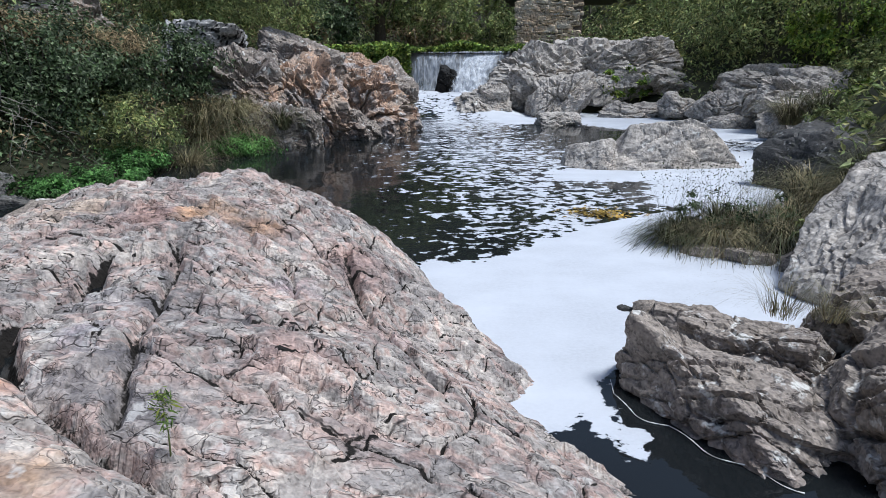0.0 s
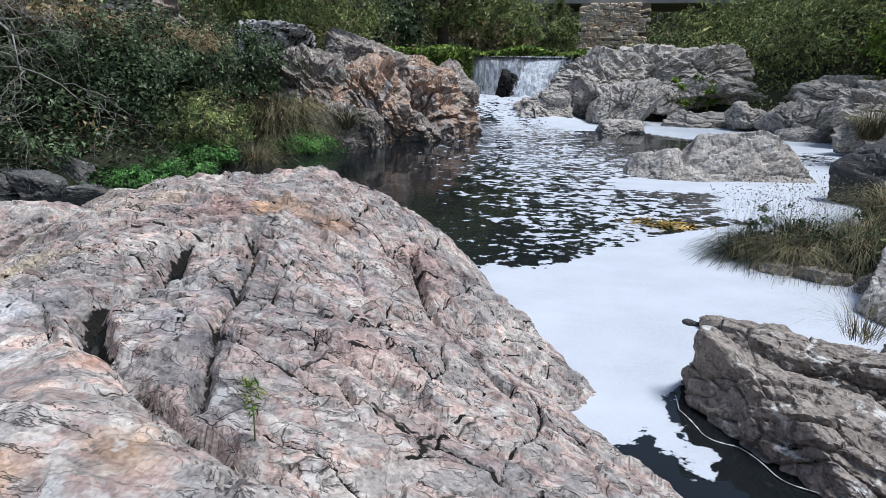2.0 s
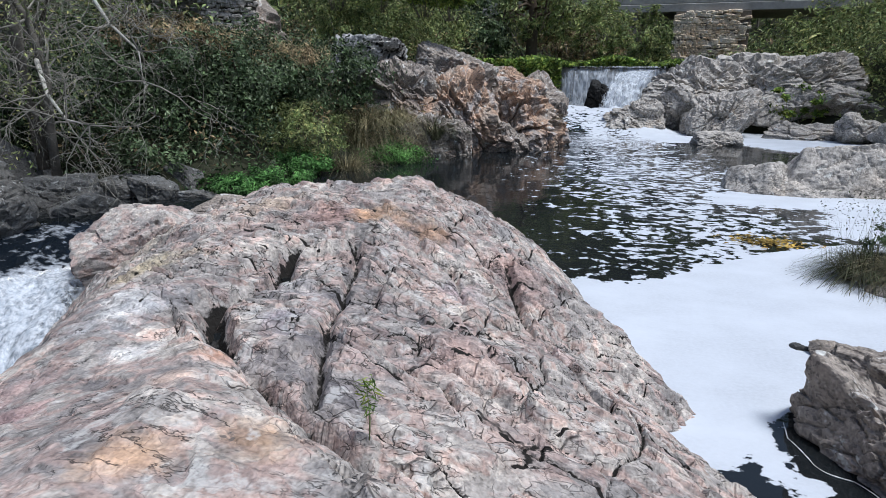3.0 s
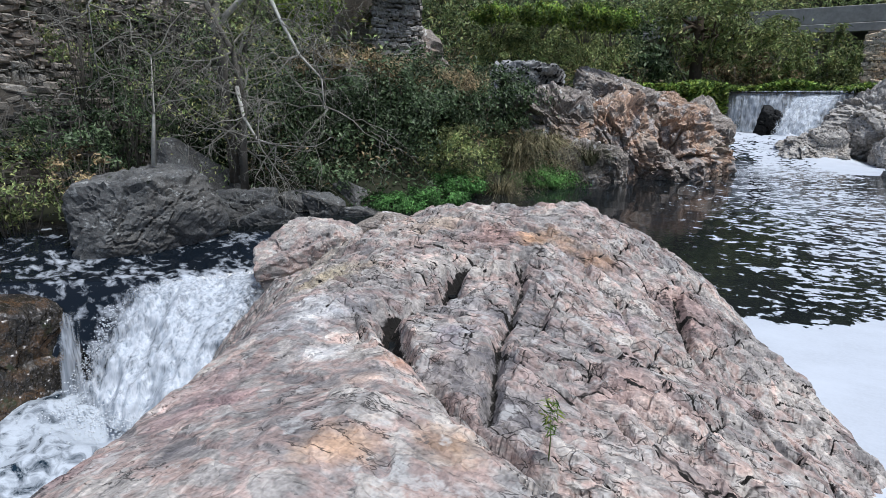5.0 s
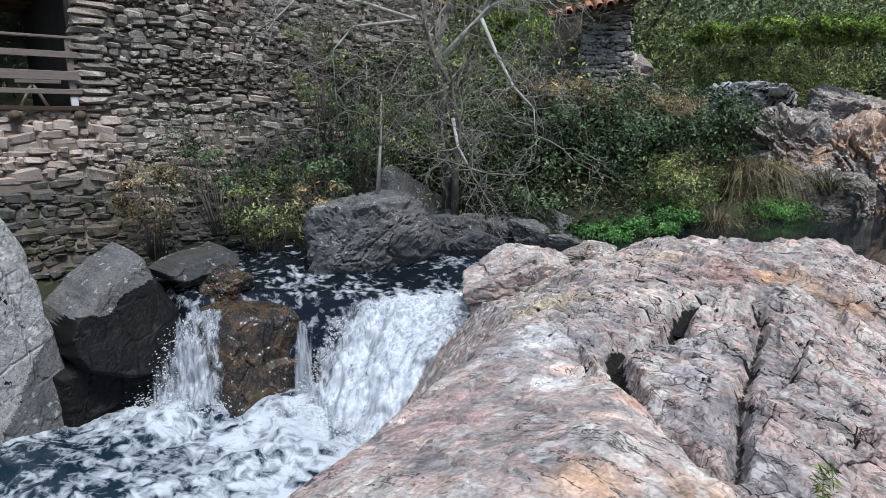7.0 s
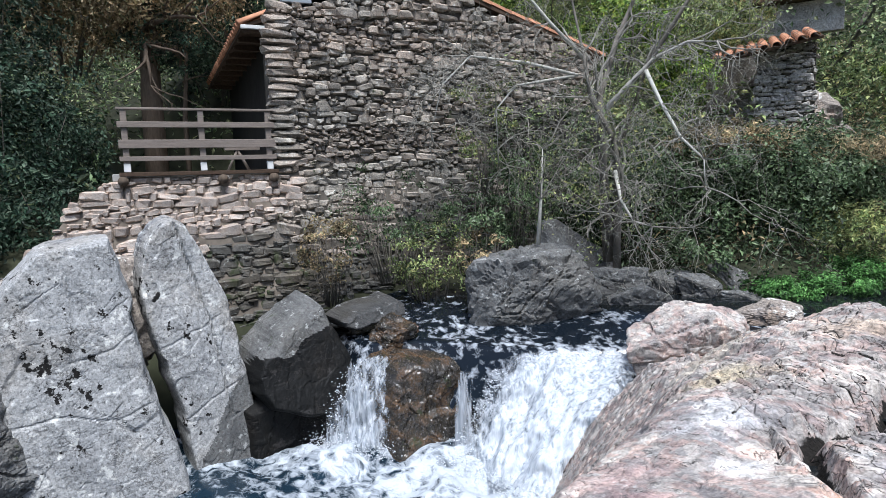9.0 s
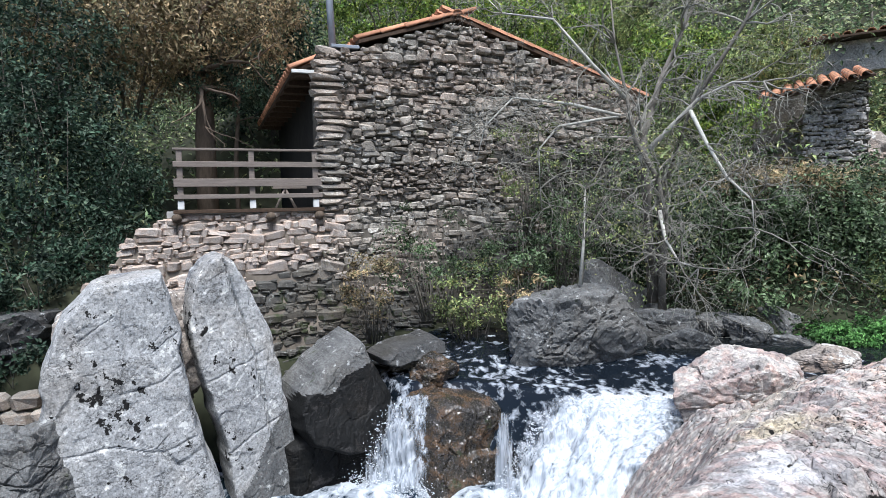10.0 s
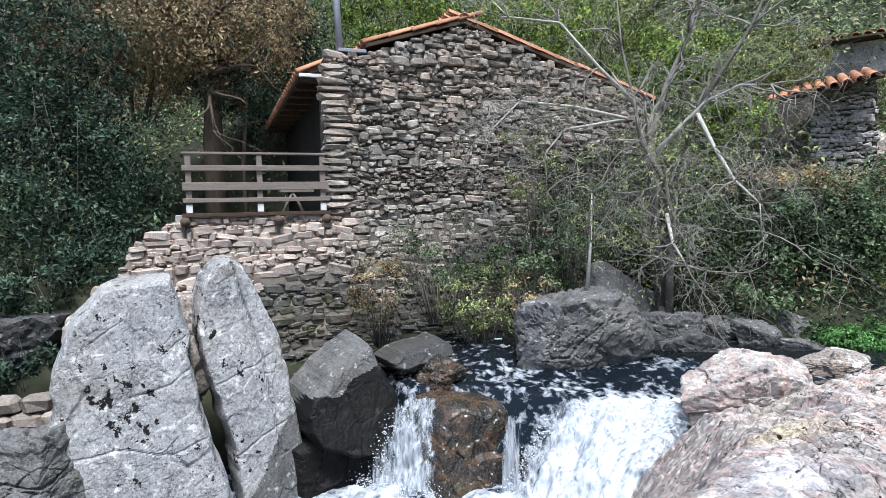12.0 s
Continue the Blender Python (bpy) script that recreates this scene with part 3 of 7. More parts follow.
def faced_rock(name, outline, front, thick, seed, mats, label, group="", category="rock", rnd=0.12, lean=0.0, turn=0.0, step=0.016, rough=0.02, splits=(), wet=None, ledge=0.03):
    """A slab or block seen on its broad face: an outline in (y, z), thick in x, its rim rounded, its face broken by beds, chips and splits."""
    rng = np.random.default_rng(seed)
    ys, zs = [p[0] for p in outline], [p[1] for p in outline]
    u, v = np.arange(min(ys) - 2 * step, max(ys) + 2 * step, step), np.arange(min(zs) - 2 * step, max(zs) + 2 * step, step)
    U, V = (g.ravel() for g in np.meshgrid(u, v, indexing="ij"))
    p = np.stack([U, V, U * 0 + seed], 1)
    jag = np.stack([fbm(p * 5, seed, 4), fbm(p * 5 + 7, seed + 1, 4), U * 0], 1)
    w = p + 0.02 * jag
    d = inside(w[:, 0], w[:, 1], outline)
    q = np.clip(d / rnd, 0, 1)
    x = thick * np.sqrt(np.clip(1 - (1 - q) ** 2.4, 0, 1))
    back = front - thick + lean * (V - min(zs)) + turn * (U - min(ys))
    face = rough * 2 * fbm(p * 1.2, seed + 2, 3)
    for size, amt, deep in ((0.55, 1.0, 0.5), (0.20, 0.5, 0.25), (0.08, 0.22, 0.1), (0.035, 0.1, 0.0)):
        h, crack = plates(w / size * np.array((1.15, 0.8, 1)), seed + int(size * 100), True, 1.1, 0.05 if size > 0.1 else 0.15, 0.35, 0.012 / size)
        face += ledge * (amt * h - deep * crack)
    for line, deep in splits:
        near, _, _ = along(w[:, 0], w[:, 1], line)
        face -= deep * np.exp(-(near / 0.012) ** 2)
    x = x + face * np.clip(d / 0.03, 0, 1) + 0.003 * jag[:, 0]
    n = len(U)
    du, dv = np.gradient(d.reshape(len(u), len(v)), step)
    size = np.hypot(du, dv) + 1e-6
    out = np.where(d < 0, d, 0)
    U, V = U - out * (du / size).ravel(), V - out * (dv / size).ravel()
    front_v, back_v = np.stack([back + np.maximum(x, 0.002), U, V], 1), np.stack([back, U, V], 1)
    f = grid_faces(len(u), len(v), None)
    f = f[(d > -step)[f].all(1)]
    # the rim closes the front on the back
    e = np.concatenate([f[:, [k, (k + 1) % 4]] for k in range(4)])
    key = np.sort(e, 1)
    _, first, cnt = np.unique(key, axis=0, return_index=True, return_counts=True)
    rim = e[first[cnt == 1]]
    faces = np.concatenate([f, f[:, ::-1] + n, np.stack([rim[:, 1], rim[:, 0], rim[:, 0] + n, rim[:, 1] + n], 1)])
    verts = np.concatenate([front_v, back_v])
    used, faces = compact(None, faces)
    me = mesh_of(name, verts[used], faces, mats[0], True)
    # Second colour below this line: wet rock on the wedge, painted side shade on a slab.
    if wet is not None:
        me.materials.append(mats[1])
        mid = verts[used][faces].mean(1)
        low = mid[:, 2] + 0.10 * fbm(mid * 3, seed + 5, 4) < wet(mid[:, 1])
        me.polygons.foreach_set("material_index", low.astype(np.int32))
    return tagged(new(name, me), label, category, group)


def tube(path, radii, sides=6):
    """Verts and faces of a tapered round bar along a list of points."""
    path = [Vector(p) for p in path]
    verts, faces = [], []
    up = Vector((0.31, 0.17, 0.93))
    for i, p in enumerate(path):
        t = (path[min(i + 1, len(path) - 1)] - path[max(i - 1, 0)]).normalized()
        a = t.cross(up)
        if a.length < 1e-3:
            a = t.cross(Vector((1, 0, 0)))
        a.normalize()
        b = t.cross(a)
        for k in range(sides):
            w = 2 * math.pi * k / sides
            verts.append(p + (a * math.cos(w) + b * math.sin(w)) * radii[i])
    for i in range(len(path) - 1):
        for k in range(sides):
            faces.append((i * sides + k, i * sides + (k + 1) % sides, (i + 1) * sides + (k + 1) % sides, (i + 1) * sides + k))
    faces.append(tuple(range(sides))[::-1])
    faces.append(tuple(range((len(path) - 1) * sides, len(path) * sides)))
    return verts, faces


def join(pieces):
    verts, faces = [], []
    for v, f in pieces:
        n = len(verts)
        verts += list(v)
        faces += [tuple(i + n for i in q) for q in f]
    return verts, faces


def box(sx, sy, sz, cx=0, cy=0, cz=0, bevel=0.0):
    bm = bmesh.new()
    bmesh.ops.create_cube(bm, size=1, matrix=Matrix.Translation((cx, cy, cz)) @ Matrix.Diagonal((sx, sy, sz, 1)))
    if bevel:
        bmesh.ops.bevel(bm, geom=bm.edges[:], offset=bevel, segments=1, affect='EDGES')
    v, f = [x.co.copy() for x in bm.verts], [tuple(x.index for x in q.verts) for q in bm.faces]
    bm.free()
    return v, f


def leaves(rng, pts, normals, size, narrow=0.45):
    """One folded rhombic leaf at each point, facing about its normal."""
    n = len(pts)
    nrm = normals + rng.normal(size=(n, 3)) * 0.7
    nrm /= np.linalg.norm(nrm, axis=1)[:, None] + 1e-9
    a = np.cross(nrm, rng.normal(size=(n, 3)))
    a /= np.linalg.norm(a, axis=1)[:, None] + 1e-9
    b = np.cross(nrm, a)
    ln = (size * rng.uniform(0.6, 1.35, n))[:, None]
    wd = ln * narrow
    v = np.stack([pts - a * ln * 0.5, pts + b * wd * 0.5 + nrm * ln * 0.08, pts + a * ln * 0.5 - nrm * ln * 0.12, pts - b * wd * 0.5 + nrm * ln * 0.08], 1)
    return v.reshape(-1, 3), np.arange(4 * n).reshape(n, 4)


def foliage_points(rng, n, r, seed, hollow=0.55, ragged=0.35):
    """Points through the outer part of an uneven crown, gathered on sprays with gaps between."""
    m = max(14, n // 55)
    d = rng.normal(size=(m, 3))
    d /= np.linalg.norm(d, axis=1)[:, None]
    bulge = 1 + ragged * fbm(d * 1.9 + seed, seed, 3)
    rad = bulge * (hollow + (1 - hollow) * rng.random(m) ** 0.6)
    c = d * rad[:, None] * np.array(r)
    pick = rng.integers(0, m, n)
    spread = 0.115 * float(np.mean(r)) * (0.5 + rng.random(m))[pick][:, None]
    p = c[pick] + rng.normal(size=(n, 3)) * spread * np.array((1, 1, 0.7))
    return p, d[pick] + np.array((0, 0, 0.5))


def crown_mesh(name, r, count, size, seed, mat, narrow=0.45, hollow=0.5):
    rng = np.random.default_rng(seed)
    p, nrm = foliage_points(rng, count, r, seed, hollow)
    v, f = leaves(rng, p, nrm, size, narrow)
    return mesh_of(name, v, f, mat, True)


def stems(rng, r, count, base_z, rad):
    out = []
    for _ in range(count):
        a, e = rng.uniform(0, 2 * math.pi), rng.uniform(0.25, 1.25)
        tip = np.array((r[0] * math.cos(a) * math.cos(e), r[1] * math.sin(a) * math.cos(e), r[2] * math.sin(e) * 0.9))
        root = np.array((tip[0] * 0.25, tip[1] * 0.25, base_z))
        k = [root + (tip - root) * t + rng.normal(size=3) * 0.07 * float(np.mean(r)) * (0 < t < 1) for t in (0, 0.35, 0.7, 1.0)]
        out.append(tube(k, [rad, rad * 0.7, rad * 0.45, rad * 0.2], 4))
    return join(out)


def bush(x, y, z, rx, rz, kind, label, seed, count=None, leaf=None, name="bush", category="bush", group="", narrow=0.45, twigs=9):
    far = math.hypot(x, y)
    leaf = leaf or max(0.045, 0.0068 * far)
    ry = rx * 0.8
    count = count or int(min(16000, 3.0 * math.pi * rx * rz / (leaf * leaf * narrow * 0.5)))
    ob = empty(name, x, y, z)
    rng = np.random.default_rng(seed)
    part("crown", crown_mesh("crown", (rx, ry, rz), count, leaf, seed, LEAF[kind], narrow), ob)
    v, f = stems(rng, (rx * 0.9, ry * 0.9, rz * 0.95), twigs, -rz * 1.05 - 0.3, max(0.008, rx * 0.012))
    tagged(part("branchwork", mesh_of("branchwork", v, f, TWIG), ob, "thin grey-brown stems"), kind="stuff")
    return tagged(ob, label, category, group)


def blades(rng, n, r, height, width, lean=0.9, droop=0.6):
    """Bent grass blades growing out of one tuft."""
    a = rng.uniform(0, 2 * math.pi, n)
    q = np.sqrt(rng.random(n)) * r
    base = np.stack([np.cos(a) * q, np.sin(a) * q, np.zeros(n) - 0.03], 1)
    out = a + rng.normal(size=n) * 0.6
    dirn = np.stack([np.cos(out), np.sin(out), np.zeros(n)], 1)
    side = np.stack([-np.sin(out), np.cos(out), np.zeros(n)], 1)
    h = (height * rng.uniform(0.55, 1.15, n))[:, None]
    ln = (lean * rng.uniform(0.3, 1.2, n))[:, None]
    w = (width * rng.uniform(0.6, 1.3, n))[:, None]
    up = np.array((0, 0, 1.0))
    rows = []
    for t in (0.0, 0.4, 0.75, 1.0):
        c = base + up * h * (t - droop * t ** 3 * ln) + dirn * h * ln * t ** 1.6
        rows += [c - side * w * (1 - t * 0.92), c + side * w * (1 - t * 0.92)]
    v = np.stack(rows, 1).reshape(-1, 3)
    k = np.arange(n)[:, None] * 8
    f = np.concatenate([k + np.array([[0, 1, 3, 2]]), k + np.array([[2, 3, 5, 4]]), k + np.array([[4, 5, 7, 6]])])
    return v, f


def tussock(x, y, z, r, height, seed, kind="dry", label="tussock of dry straw-coloured grass on the river bank", n=420, width=0.006, lean=0.9, droop=0.6, group="grass tussocks"):
    rng = np.random.default_rng(seed)
    v, f = blades(rng, n, r, height, width, lean, droop)
    ob = new("grass_tussock", mesh_of("grass_tussock", v, f, LEAF[kind], True))
    ob.matrix_world = pose(x, y, z)
    return tagged(ob, label, "grass", group)


# ---- the land: one sheet from river bed to hillsides ----
POOL_SHORE = [(1.2, -6), (2.2, -1), (2.3, 1.2), (2.3, 3.0), (3.0, 5.0), (4.2, 7.4), (5.3, 9.6), (6.4, 11.8), (8.0, 14.4), (8.2, 16.4), (7.1, 18.2), (6.0, 20.0), (4.0, 21.5), (2.6, 23.2), (-1.4, 23.2), (-1.0, 19.5), (-0.9, 17.0), (-1.3, 14.6), (-2.3, 13.6),
              (-3.0, 12.4), (-3.5, 11.6), (-4.1, 10.8), (-4.2, 9.8), (-4.5, 8.2), (-4.9, 7.2), (-6.2, 6.7), (-7.7, 6.0), (-8.4, 4.8), (-8.9, 2.0), (-9.3, -0.8), (-9.9, -3), (-14, -6), (-22, -10), (-22, -22), (-6, -20)]
WALL_O, WALL_E, WALL_N = Vector((-9.33, 1.146, 0)), Vector((0.1219, 0.9925, 0)), Vector((0.9925, -0.1219, 0))


def land(x, y):
    d = -inside(x, y, POOL_SHORE)
    wob = fbm(np.stack([x * 0.35, y * 0.35, np.zeros_like(x)], 1), 4, 3)
    up = 0.12 + 0.55 * np.clip(d, 0, 1.4) + 0.30 * np.clip(d - 1.4, 0, 6) + 0.55 * np.clip(d - 7.4, 0, 60) + 0.15 * np.clip(d - 60, 0, 400)
    right = smooth(1, 5, x) * smooth(2, 9, y)
    up = up + right * 0.45 * np.clip(d - 0.8, 0, 12)
    low = 1 - 0.75 * smooth(4.0, -2.0, y) * smooth(-4.0, 2.0, x)
    up = np.where(d > 2, 0.12 + (up - 0.12) * low, up)
    z = np.where(d > 0, up + 0.18 * wob * np.clip(d, 0, 2), np.maximum(-2.4, 0.12 + 1.6 * d))
    # the terrace and the ground behind the old wall
    s = (x + 9.33) * 0.1219 + (y - 1.146) * 0.9925
    q = -((x + 9.33) * 0.9925 - (y - 1.146) * 0.1219)
    flat = smooth(-0.2, 0.2, q) * smooth(-1.6, -0.9, s) * (1 - smooth(7.0, 8.4, s)) * (1 - smooth(7.0, 9.0, q))
    z = z * (1 - flat) + 1.72 * flat
    # the flat valley floor upstream
    cap = 1.75 + 0.5 * np.clip(np.abs(x - 3) - 11, 0, 80) + 0.75 * np.clip(y - 50, 0, 120)
    z = np.where(y > 22.5, z + (np.minimum(z, cap) - z) * smooth(22.5, 25.5, y), z)
    # upstream reach above the weir
    chan = smooth(22.9, 23.4, y) * (1 - smooth(3.6, 6.5, np.abs(x + 0.3 - 0.04 * (y - 23)))) * (1 - smooth(60, 90, y))
    return z * (1 - chan) + 1.45 * chan


ax = np.concatenate([-np.geomspace(420, 26, 26), np.arange(-25, 18, 0.26), np.geomspace(18.2, 420, 28)])
ay = np.concatenate([-np.geomspace(420, 22, 22), np.arange(-21, 42, 0.30), np.geomspace(42.3, 450, 26)])
gx, gy = np.meshgrid(ax, ay, indexing="ij")
gz = land(gx.ravel(), gy.ravel())
ground = new("ground", mesh_of("ground", np.stack([gx.ravel(), gy.ravel(), gz], 1), grid_faces(len(ax), len(ay)), EARTH))
tagged(ground, "dark earth banks and hillsides of a narrow river valley", "ground", kind="structure")

# ---- water ----
LIP = [(-4.2, 5.25), (-4.75, 4.85), (-5.0, 4.45), (-5.35, 3.9), (-5.9, 3.55), (-6.45, 3.1), (-6.75, 2.55), (-9.5, 2.2)]


def lip_y(x):
    px = np.array([p[0] for p in LIP])[::-1]
    py = np.array([p[1] for p in LIP])[::-1]
    return np.interp(x, px, py)


FOAM_NEAR = [(-0.2, 4.75), (0.3, 4.7), (0.83, 5.26), (1.5, 5.95), (2.05, 6.3), (3.4, 6.9), (3.4, 3.2), (1.2, 3.2), (0.80, 2.75), (0.80, 2.42), (0.92, 2.22), (0.74, 2.12), (0.66, 2.30), (0.60, 2.44), (0.5, 2.34), (0.3, 2.24), (-0.2, 2.6)]
FOAM_MID = [(1.5, 8.3), (2.7, 8.2), (2.3, 6.9), (2.9, 6.2), (3.6, 6.4), (4.3, 7.4), (5.4, 9.6), (6.6, 11.4), (5.2, 11.4), (4.6, 10.4), (3.2, 10.0), (1.5, 9.2)]
FOAM_FAR = [(0.9, 19.0), (3.2, 21.8), (6, 20.2), (8.4, 16.2), (8.1, 14.2), (6.9, 12.6), (5.6, 13.2), (4.6, 15.0), (3.4, 16.8), (1.6, 16.6)]

wx, wy = np.arange(-9.2, 9.6, 0.09), np.arange(-6, 23.4, 0.09)
X, Y = np.meshgrid(wx, wy, indexing="ij")
X, Y = X.ravel(), Y.ravel()
foam = np.zeros_like(X)
for poly, soft in ((FOAM_NEAR, 0.16), (FOAM_MID, 0.5), (FOAM_FAR, 0.7)):
    foam = np.maximum(foam, np.clip(0.5 + inside(X, Y, poly) / soft, 0, 1.5))
cx = np.interp(Y, [4, 6, 9, 12, 16, 20, 23], [1.0, 1.2, 1.2, 0.9, 0.7, 0.1, 0.3])
half = np.interp(Y, [4, 6, 9, 12, 16, 20, 23], [1.4, 2.0, 2.6, 2.6, 1.7, 0.9, 1.3])
fleck = np.clip(1.25 - np.abs(X - cx) / half, 0, 1)
foam = np.maximum(foam, fleck * np.interp(Y, [4.3, 6, 9, 14, 18, 22], [0.50, 0.53, 0.53, 0.49, 0.62, 0.8]) * (Y > 3.9))
for poly in ([(4.0, 10.6), (6.6, 11.4), (7.6, 13.5), (6.4, 14.6), (4.2, 14.6)], [(0.2, 16.0), (2.2, 15.5), (2.4, 19.5), (0.4, 20.0)]):
    foam = np.maximum(foam, 0.56 * np.clip(0.5 + inside(X, Y, poly) / 0.8, 0, 1))
lost = Y - lip_y(X)
run = np.where(X < -3.9, smooth(2.0, 0.0, lost), 0)
foam = np.where((X < -3.9) & (Y < 7), 0.37 * run + 0.08, foam)
Z = -0.27 * run + 0.004 * fbm(np.stack([X * 2, Y * 2, X * 0], 1), 3, 3)
rise = smooth(17.6, 21.6, Y) * smooth(2.6, 1.2, np.abs(X - 0.1))
Z = Z + 0.62 * rise + 0.07 * rise * fbm(np.stack([X * 2.5, Y * 2.5, X * 0], 1), 8, 4)
foam = np.where(rise > 0.03, np.maximum(foam, 0.34 + 0.42 * rise), foam)
keep = ((X > -0.6) | ((X > -2.6) & (Y > 3.2)) | ((X < -2.5) & (lost > -0.34)))
sheet = grid_faces(len(wx), len(wy))
sheet = sheet[keep[sheet].all(1)]
brisk = ((X < -3.9) & (lost < 1.6))[sheet].all(1)
foam = np.where((X < -3.9) & (lost < 1.6), 0.24 + 0.24 * smooth(0.6, 0.0, lost) * smooth(-6.3, -5.0, X), foam)
Z = np.where(X < -3.9, Z - 0.75 * smooth(0.10, -0.40, lost), Z)
for f, mat, name, label in ((sheet[~brisk], POOL, "water_pool", "dark still pool with white foam drifting on it"), (sheet[brisk], RUN, "water_run", "blue-black water quickening towards the cascades")):
    used, f = compact(None, f)
    me = mesh_of(name, np.stack([X, Y, Z], 1)[used], f, mat)
    me.attributes.new("foam", 'FLOAT', 'POINT').data.foreach_set("value", foam[used])
    tagged(new(name, me), label, "water", kind="structure")

bx, by = np.arange(-20, -0.4, 0.08), np.arange(-12, 5.3, 0.08)
X, Y = np.meshgrid(bx, by, indexing="ij")
X, Y = X.ravel(), Y.ravel()
d1 = np.hypot((X + 5.2) / 1.1, (Y - 2.9) / 1.0)
d2 = np.hypot((X + 6.55) / 0.75, (Y - 2.0) / 0.75)
d3 = np.hypot((X + 4.9) / 1.5, (Y - 1.8) / 1.1)
d4 = np.hypot((X + 7.2) / 0.4, (Y - 1.55) / 0.3)
d5 = np.hypot((X + 6.9) / 0.5, (Y - 0.95) / 0.6)
foam = np.maximum.reduce([1.0 - 0.55 * d1, 0.9 - 0.5 * d2, 0.60 - 0.22 * d3, 1.3 - 0.8 * d4, 0.80 - 0.5 * along(X, Y, [(-4.4, 3.2), (-3.4, 2.0), (-2.6, 0.6)])[0], 0.6 - 0.3 * d5, 0.16 + 0 * X])
foam = np.where(X < -8.6, 0.9, foam)
Z = -1.3 + (0.05 + 0.12 * np.clip(1.2 - d1, 0, 1) + 0.1 * np.clip(1.2 - d2, 0, 1)) * fbm(np.stack([X * 2.4, Y * 2.4, X * 0], 1), 12, 4)
f = grid_faces(len(bx), len(by))
f = f[(Y < lip_y(X) + 0.25)[f].all(1)]
used, f = compact(None, f)
me = mesh_of("basin_water", np.stack([X, Y, Z], 1)[used], f, BASIN)
me.attributes.new("foam", 'FLOAT', 'POINT').data.foreach_set("value", foam[used])
tagged(new("water_basin", me), "churning blue-black water with white froth below the cascades", "water", kind="structure")

ux, uy = np.arange(-6, 8, 0.5), np.arange(23.0, 70, 0.7)
X, Y = np.meshgrid(ux, uy, indexing="ij")
me = mesh_of("upper_water", np.stack([X.ravel(), Y.ravel(), np.full(X.size, 1.93)], 1), grid_faces(len(ux), len(uy)), POOL)
me.attributes.new("foam", 'FLOAT', 'POINT').data.foreach_set("value", np.zeros(X.size))
tagged(new("water_upstream", me), "dark water of the reach above the weir", "water", kind="structure")


def cascade(name, a, b, c, d, bulge, seed, mat, label, solid=0.6, edge=0.35, rough=0.06, nu=60, nv=50):
    """Water falling from the lip a-b to the foot d-c: it leaves level, then drops in a curve."""
    a, b, c, d = (np.array(p) for p in (a, b, c, d))
    u, v = np.meshgrid(np.linspace(0, 1, nu), np.linspace(0, 1, nv), indexing="ij")
    u, v = u.ravel(), v.ravel()
    top, low = a + (b - a) * u[:, None], d + (c - d) * u[:, None]
    p = top + (low - top) * v[:, None]
    p[:, 2] = top[:, 2] + (low[:, 2] - top[:, 2]) * (v ** 1.7 * (1 - bulge) + bulge * v ** 3)
    n = fbm(np.stack([u * 9, v * 2.2, u * 0], 1), seed, 4)
    n2 = fbm(np.stack([p[:, 0] * 7, p[:, 1] * 7, p[:, 2] * 3], 1), seed + 2, 3)
    out = np.array((0.6, -0.7, 0.5)) if name != "weir_fall" else np.array((0, -1, 0.2))
    p = p + out * ((n * 0.8 + n2 * 0.6) * rough * (0.3 + v))[:, None]
    me = mesh_of(name, p, grid_faces(nu, nv), mat)
    side = np.minimum(u, 1 - u)
    me.attributes.new("foam", 'FLOAT', 'POINT').data.foreach_set("value", solid - edge * np.clip(1 - side / 0.22, 0, 1) + 0.12 * v - 0.14 * np.clip(1 - v / 0.12, 0, 1))
    return tagged(new(name, me), label, "waterfall", "cascades over the rocks")


def spray(parent, a, b, n, wide, tall, seed, name="froth"):
    """Beads of froth thrown up along a line."""
    rng = np.random.default_rng(seed)
    d, fc = ico(1)
    t = rng.random(n)[:, None]
    c = np.array(a) + (np.array(b) - np.array(a)) * t + rng.normal(size=(n, 3)) * np.array((wide, wide, 0.02))
    c[:, 2] += np.abs(rng.normal(size=n)) * tall
    r = np.minimum(rng.gamma(2.0, 0.0026, n) + 0.0015, 0.009)
    v = (c[:, None, :] + d[None] * r[:, None, None] * np.array((1, 1, 0.8))).reshape(-1, 3)
    f = (fc[None] + (np.arange(n) * len(d))[:, None, None]).reshape(-1, 3)
    tagged(part(name, mesh_of(name, v, f, FROTH), parent, "white beads of spray"), kind="stuff")


broad = cascade("cascade", (-4.42, 4.85, -0.22), (-5.55, 3.78, -0.27), (-5.62, 3.05, -1.34), (-3.70, 3.0, -1.30), 0.1, 3, CASCADE, "broad white cascade pouring beside the pink rock", 0.56, 0.34, 0.10, 90, 70)
narrow = cascade("cascade", (-6.30, 2.72, -0.30), (-6.62, 2.38, -0.33), (-6.70, 1.85, -1.34), (-5.95, 2.42, -1.34), 0.1, 9, CASCADE, "narrow white cascade between a dark boulder and a brown rock", 0.44, 0.3, 0.07, 60, 60)
cascade("cascade", (-5.66, 3.34, -0.42), (-5.74, 3.14, -0.42), (-5.72, 3.02, -1.34), (-5.58, 3.24, -1.34), 0.0, 15, CURTAIN, "thin trickle of water down the face of a brown rock", 0.42, 0.25, 0.02, 24, 40)
cascade("weir_fall", (-1.10, 23.15, 1.95), (2.35, 23.1, 2.0), (2.35, 22.75, 0.66), (-1.10, 22.8, 0.66), 0.25, 21, CURTAIN, "curtain of water dropping over a straight weir", 0.52, 0.1, 0.05, 120, 40)
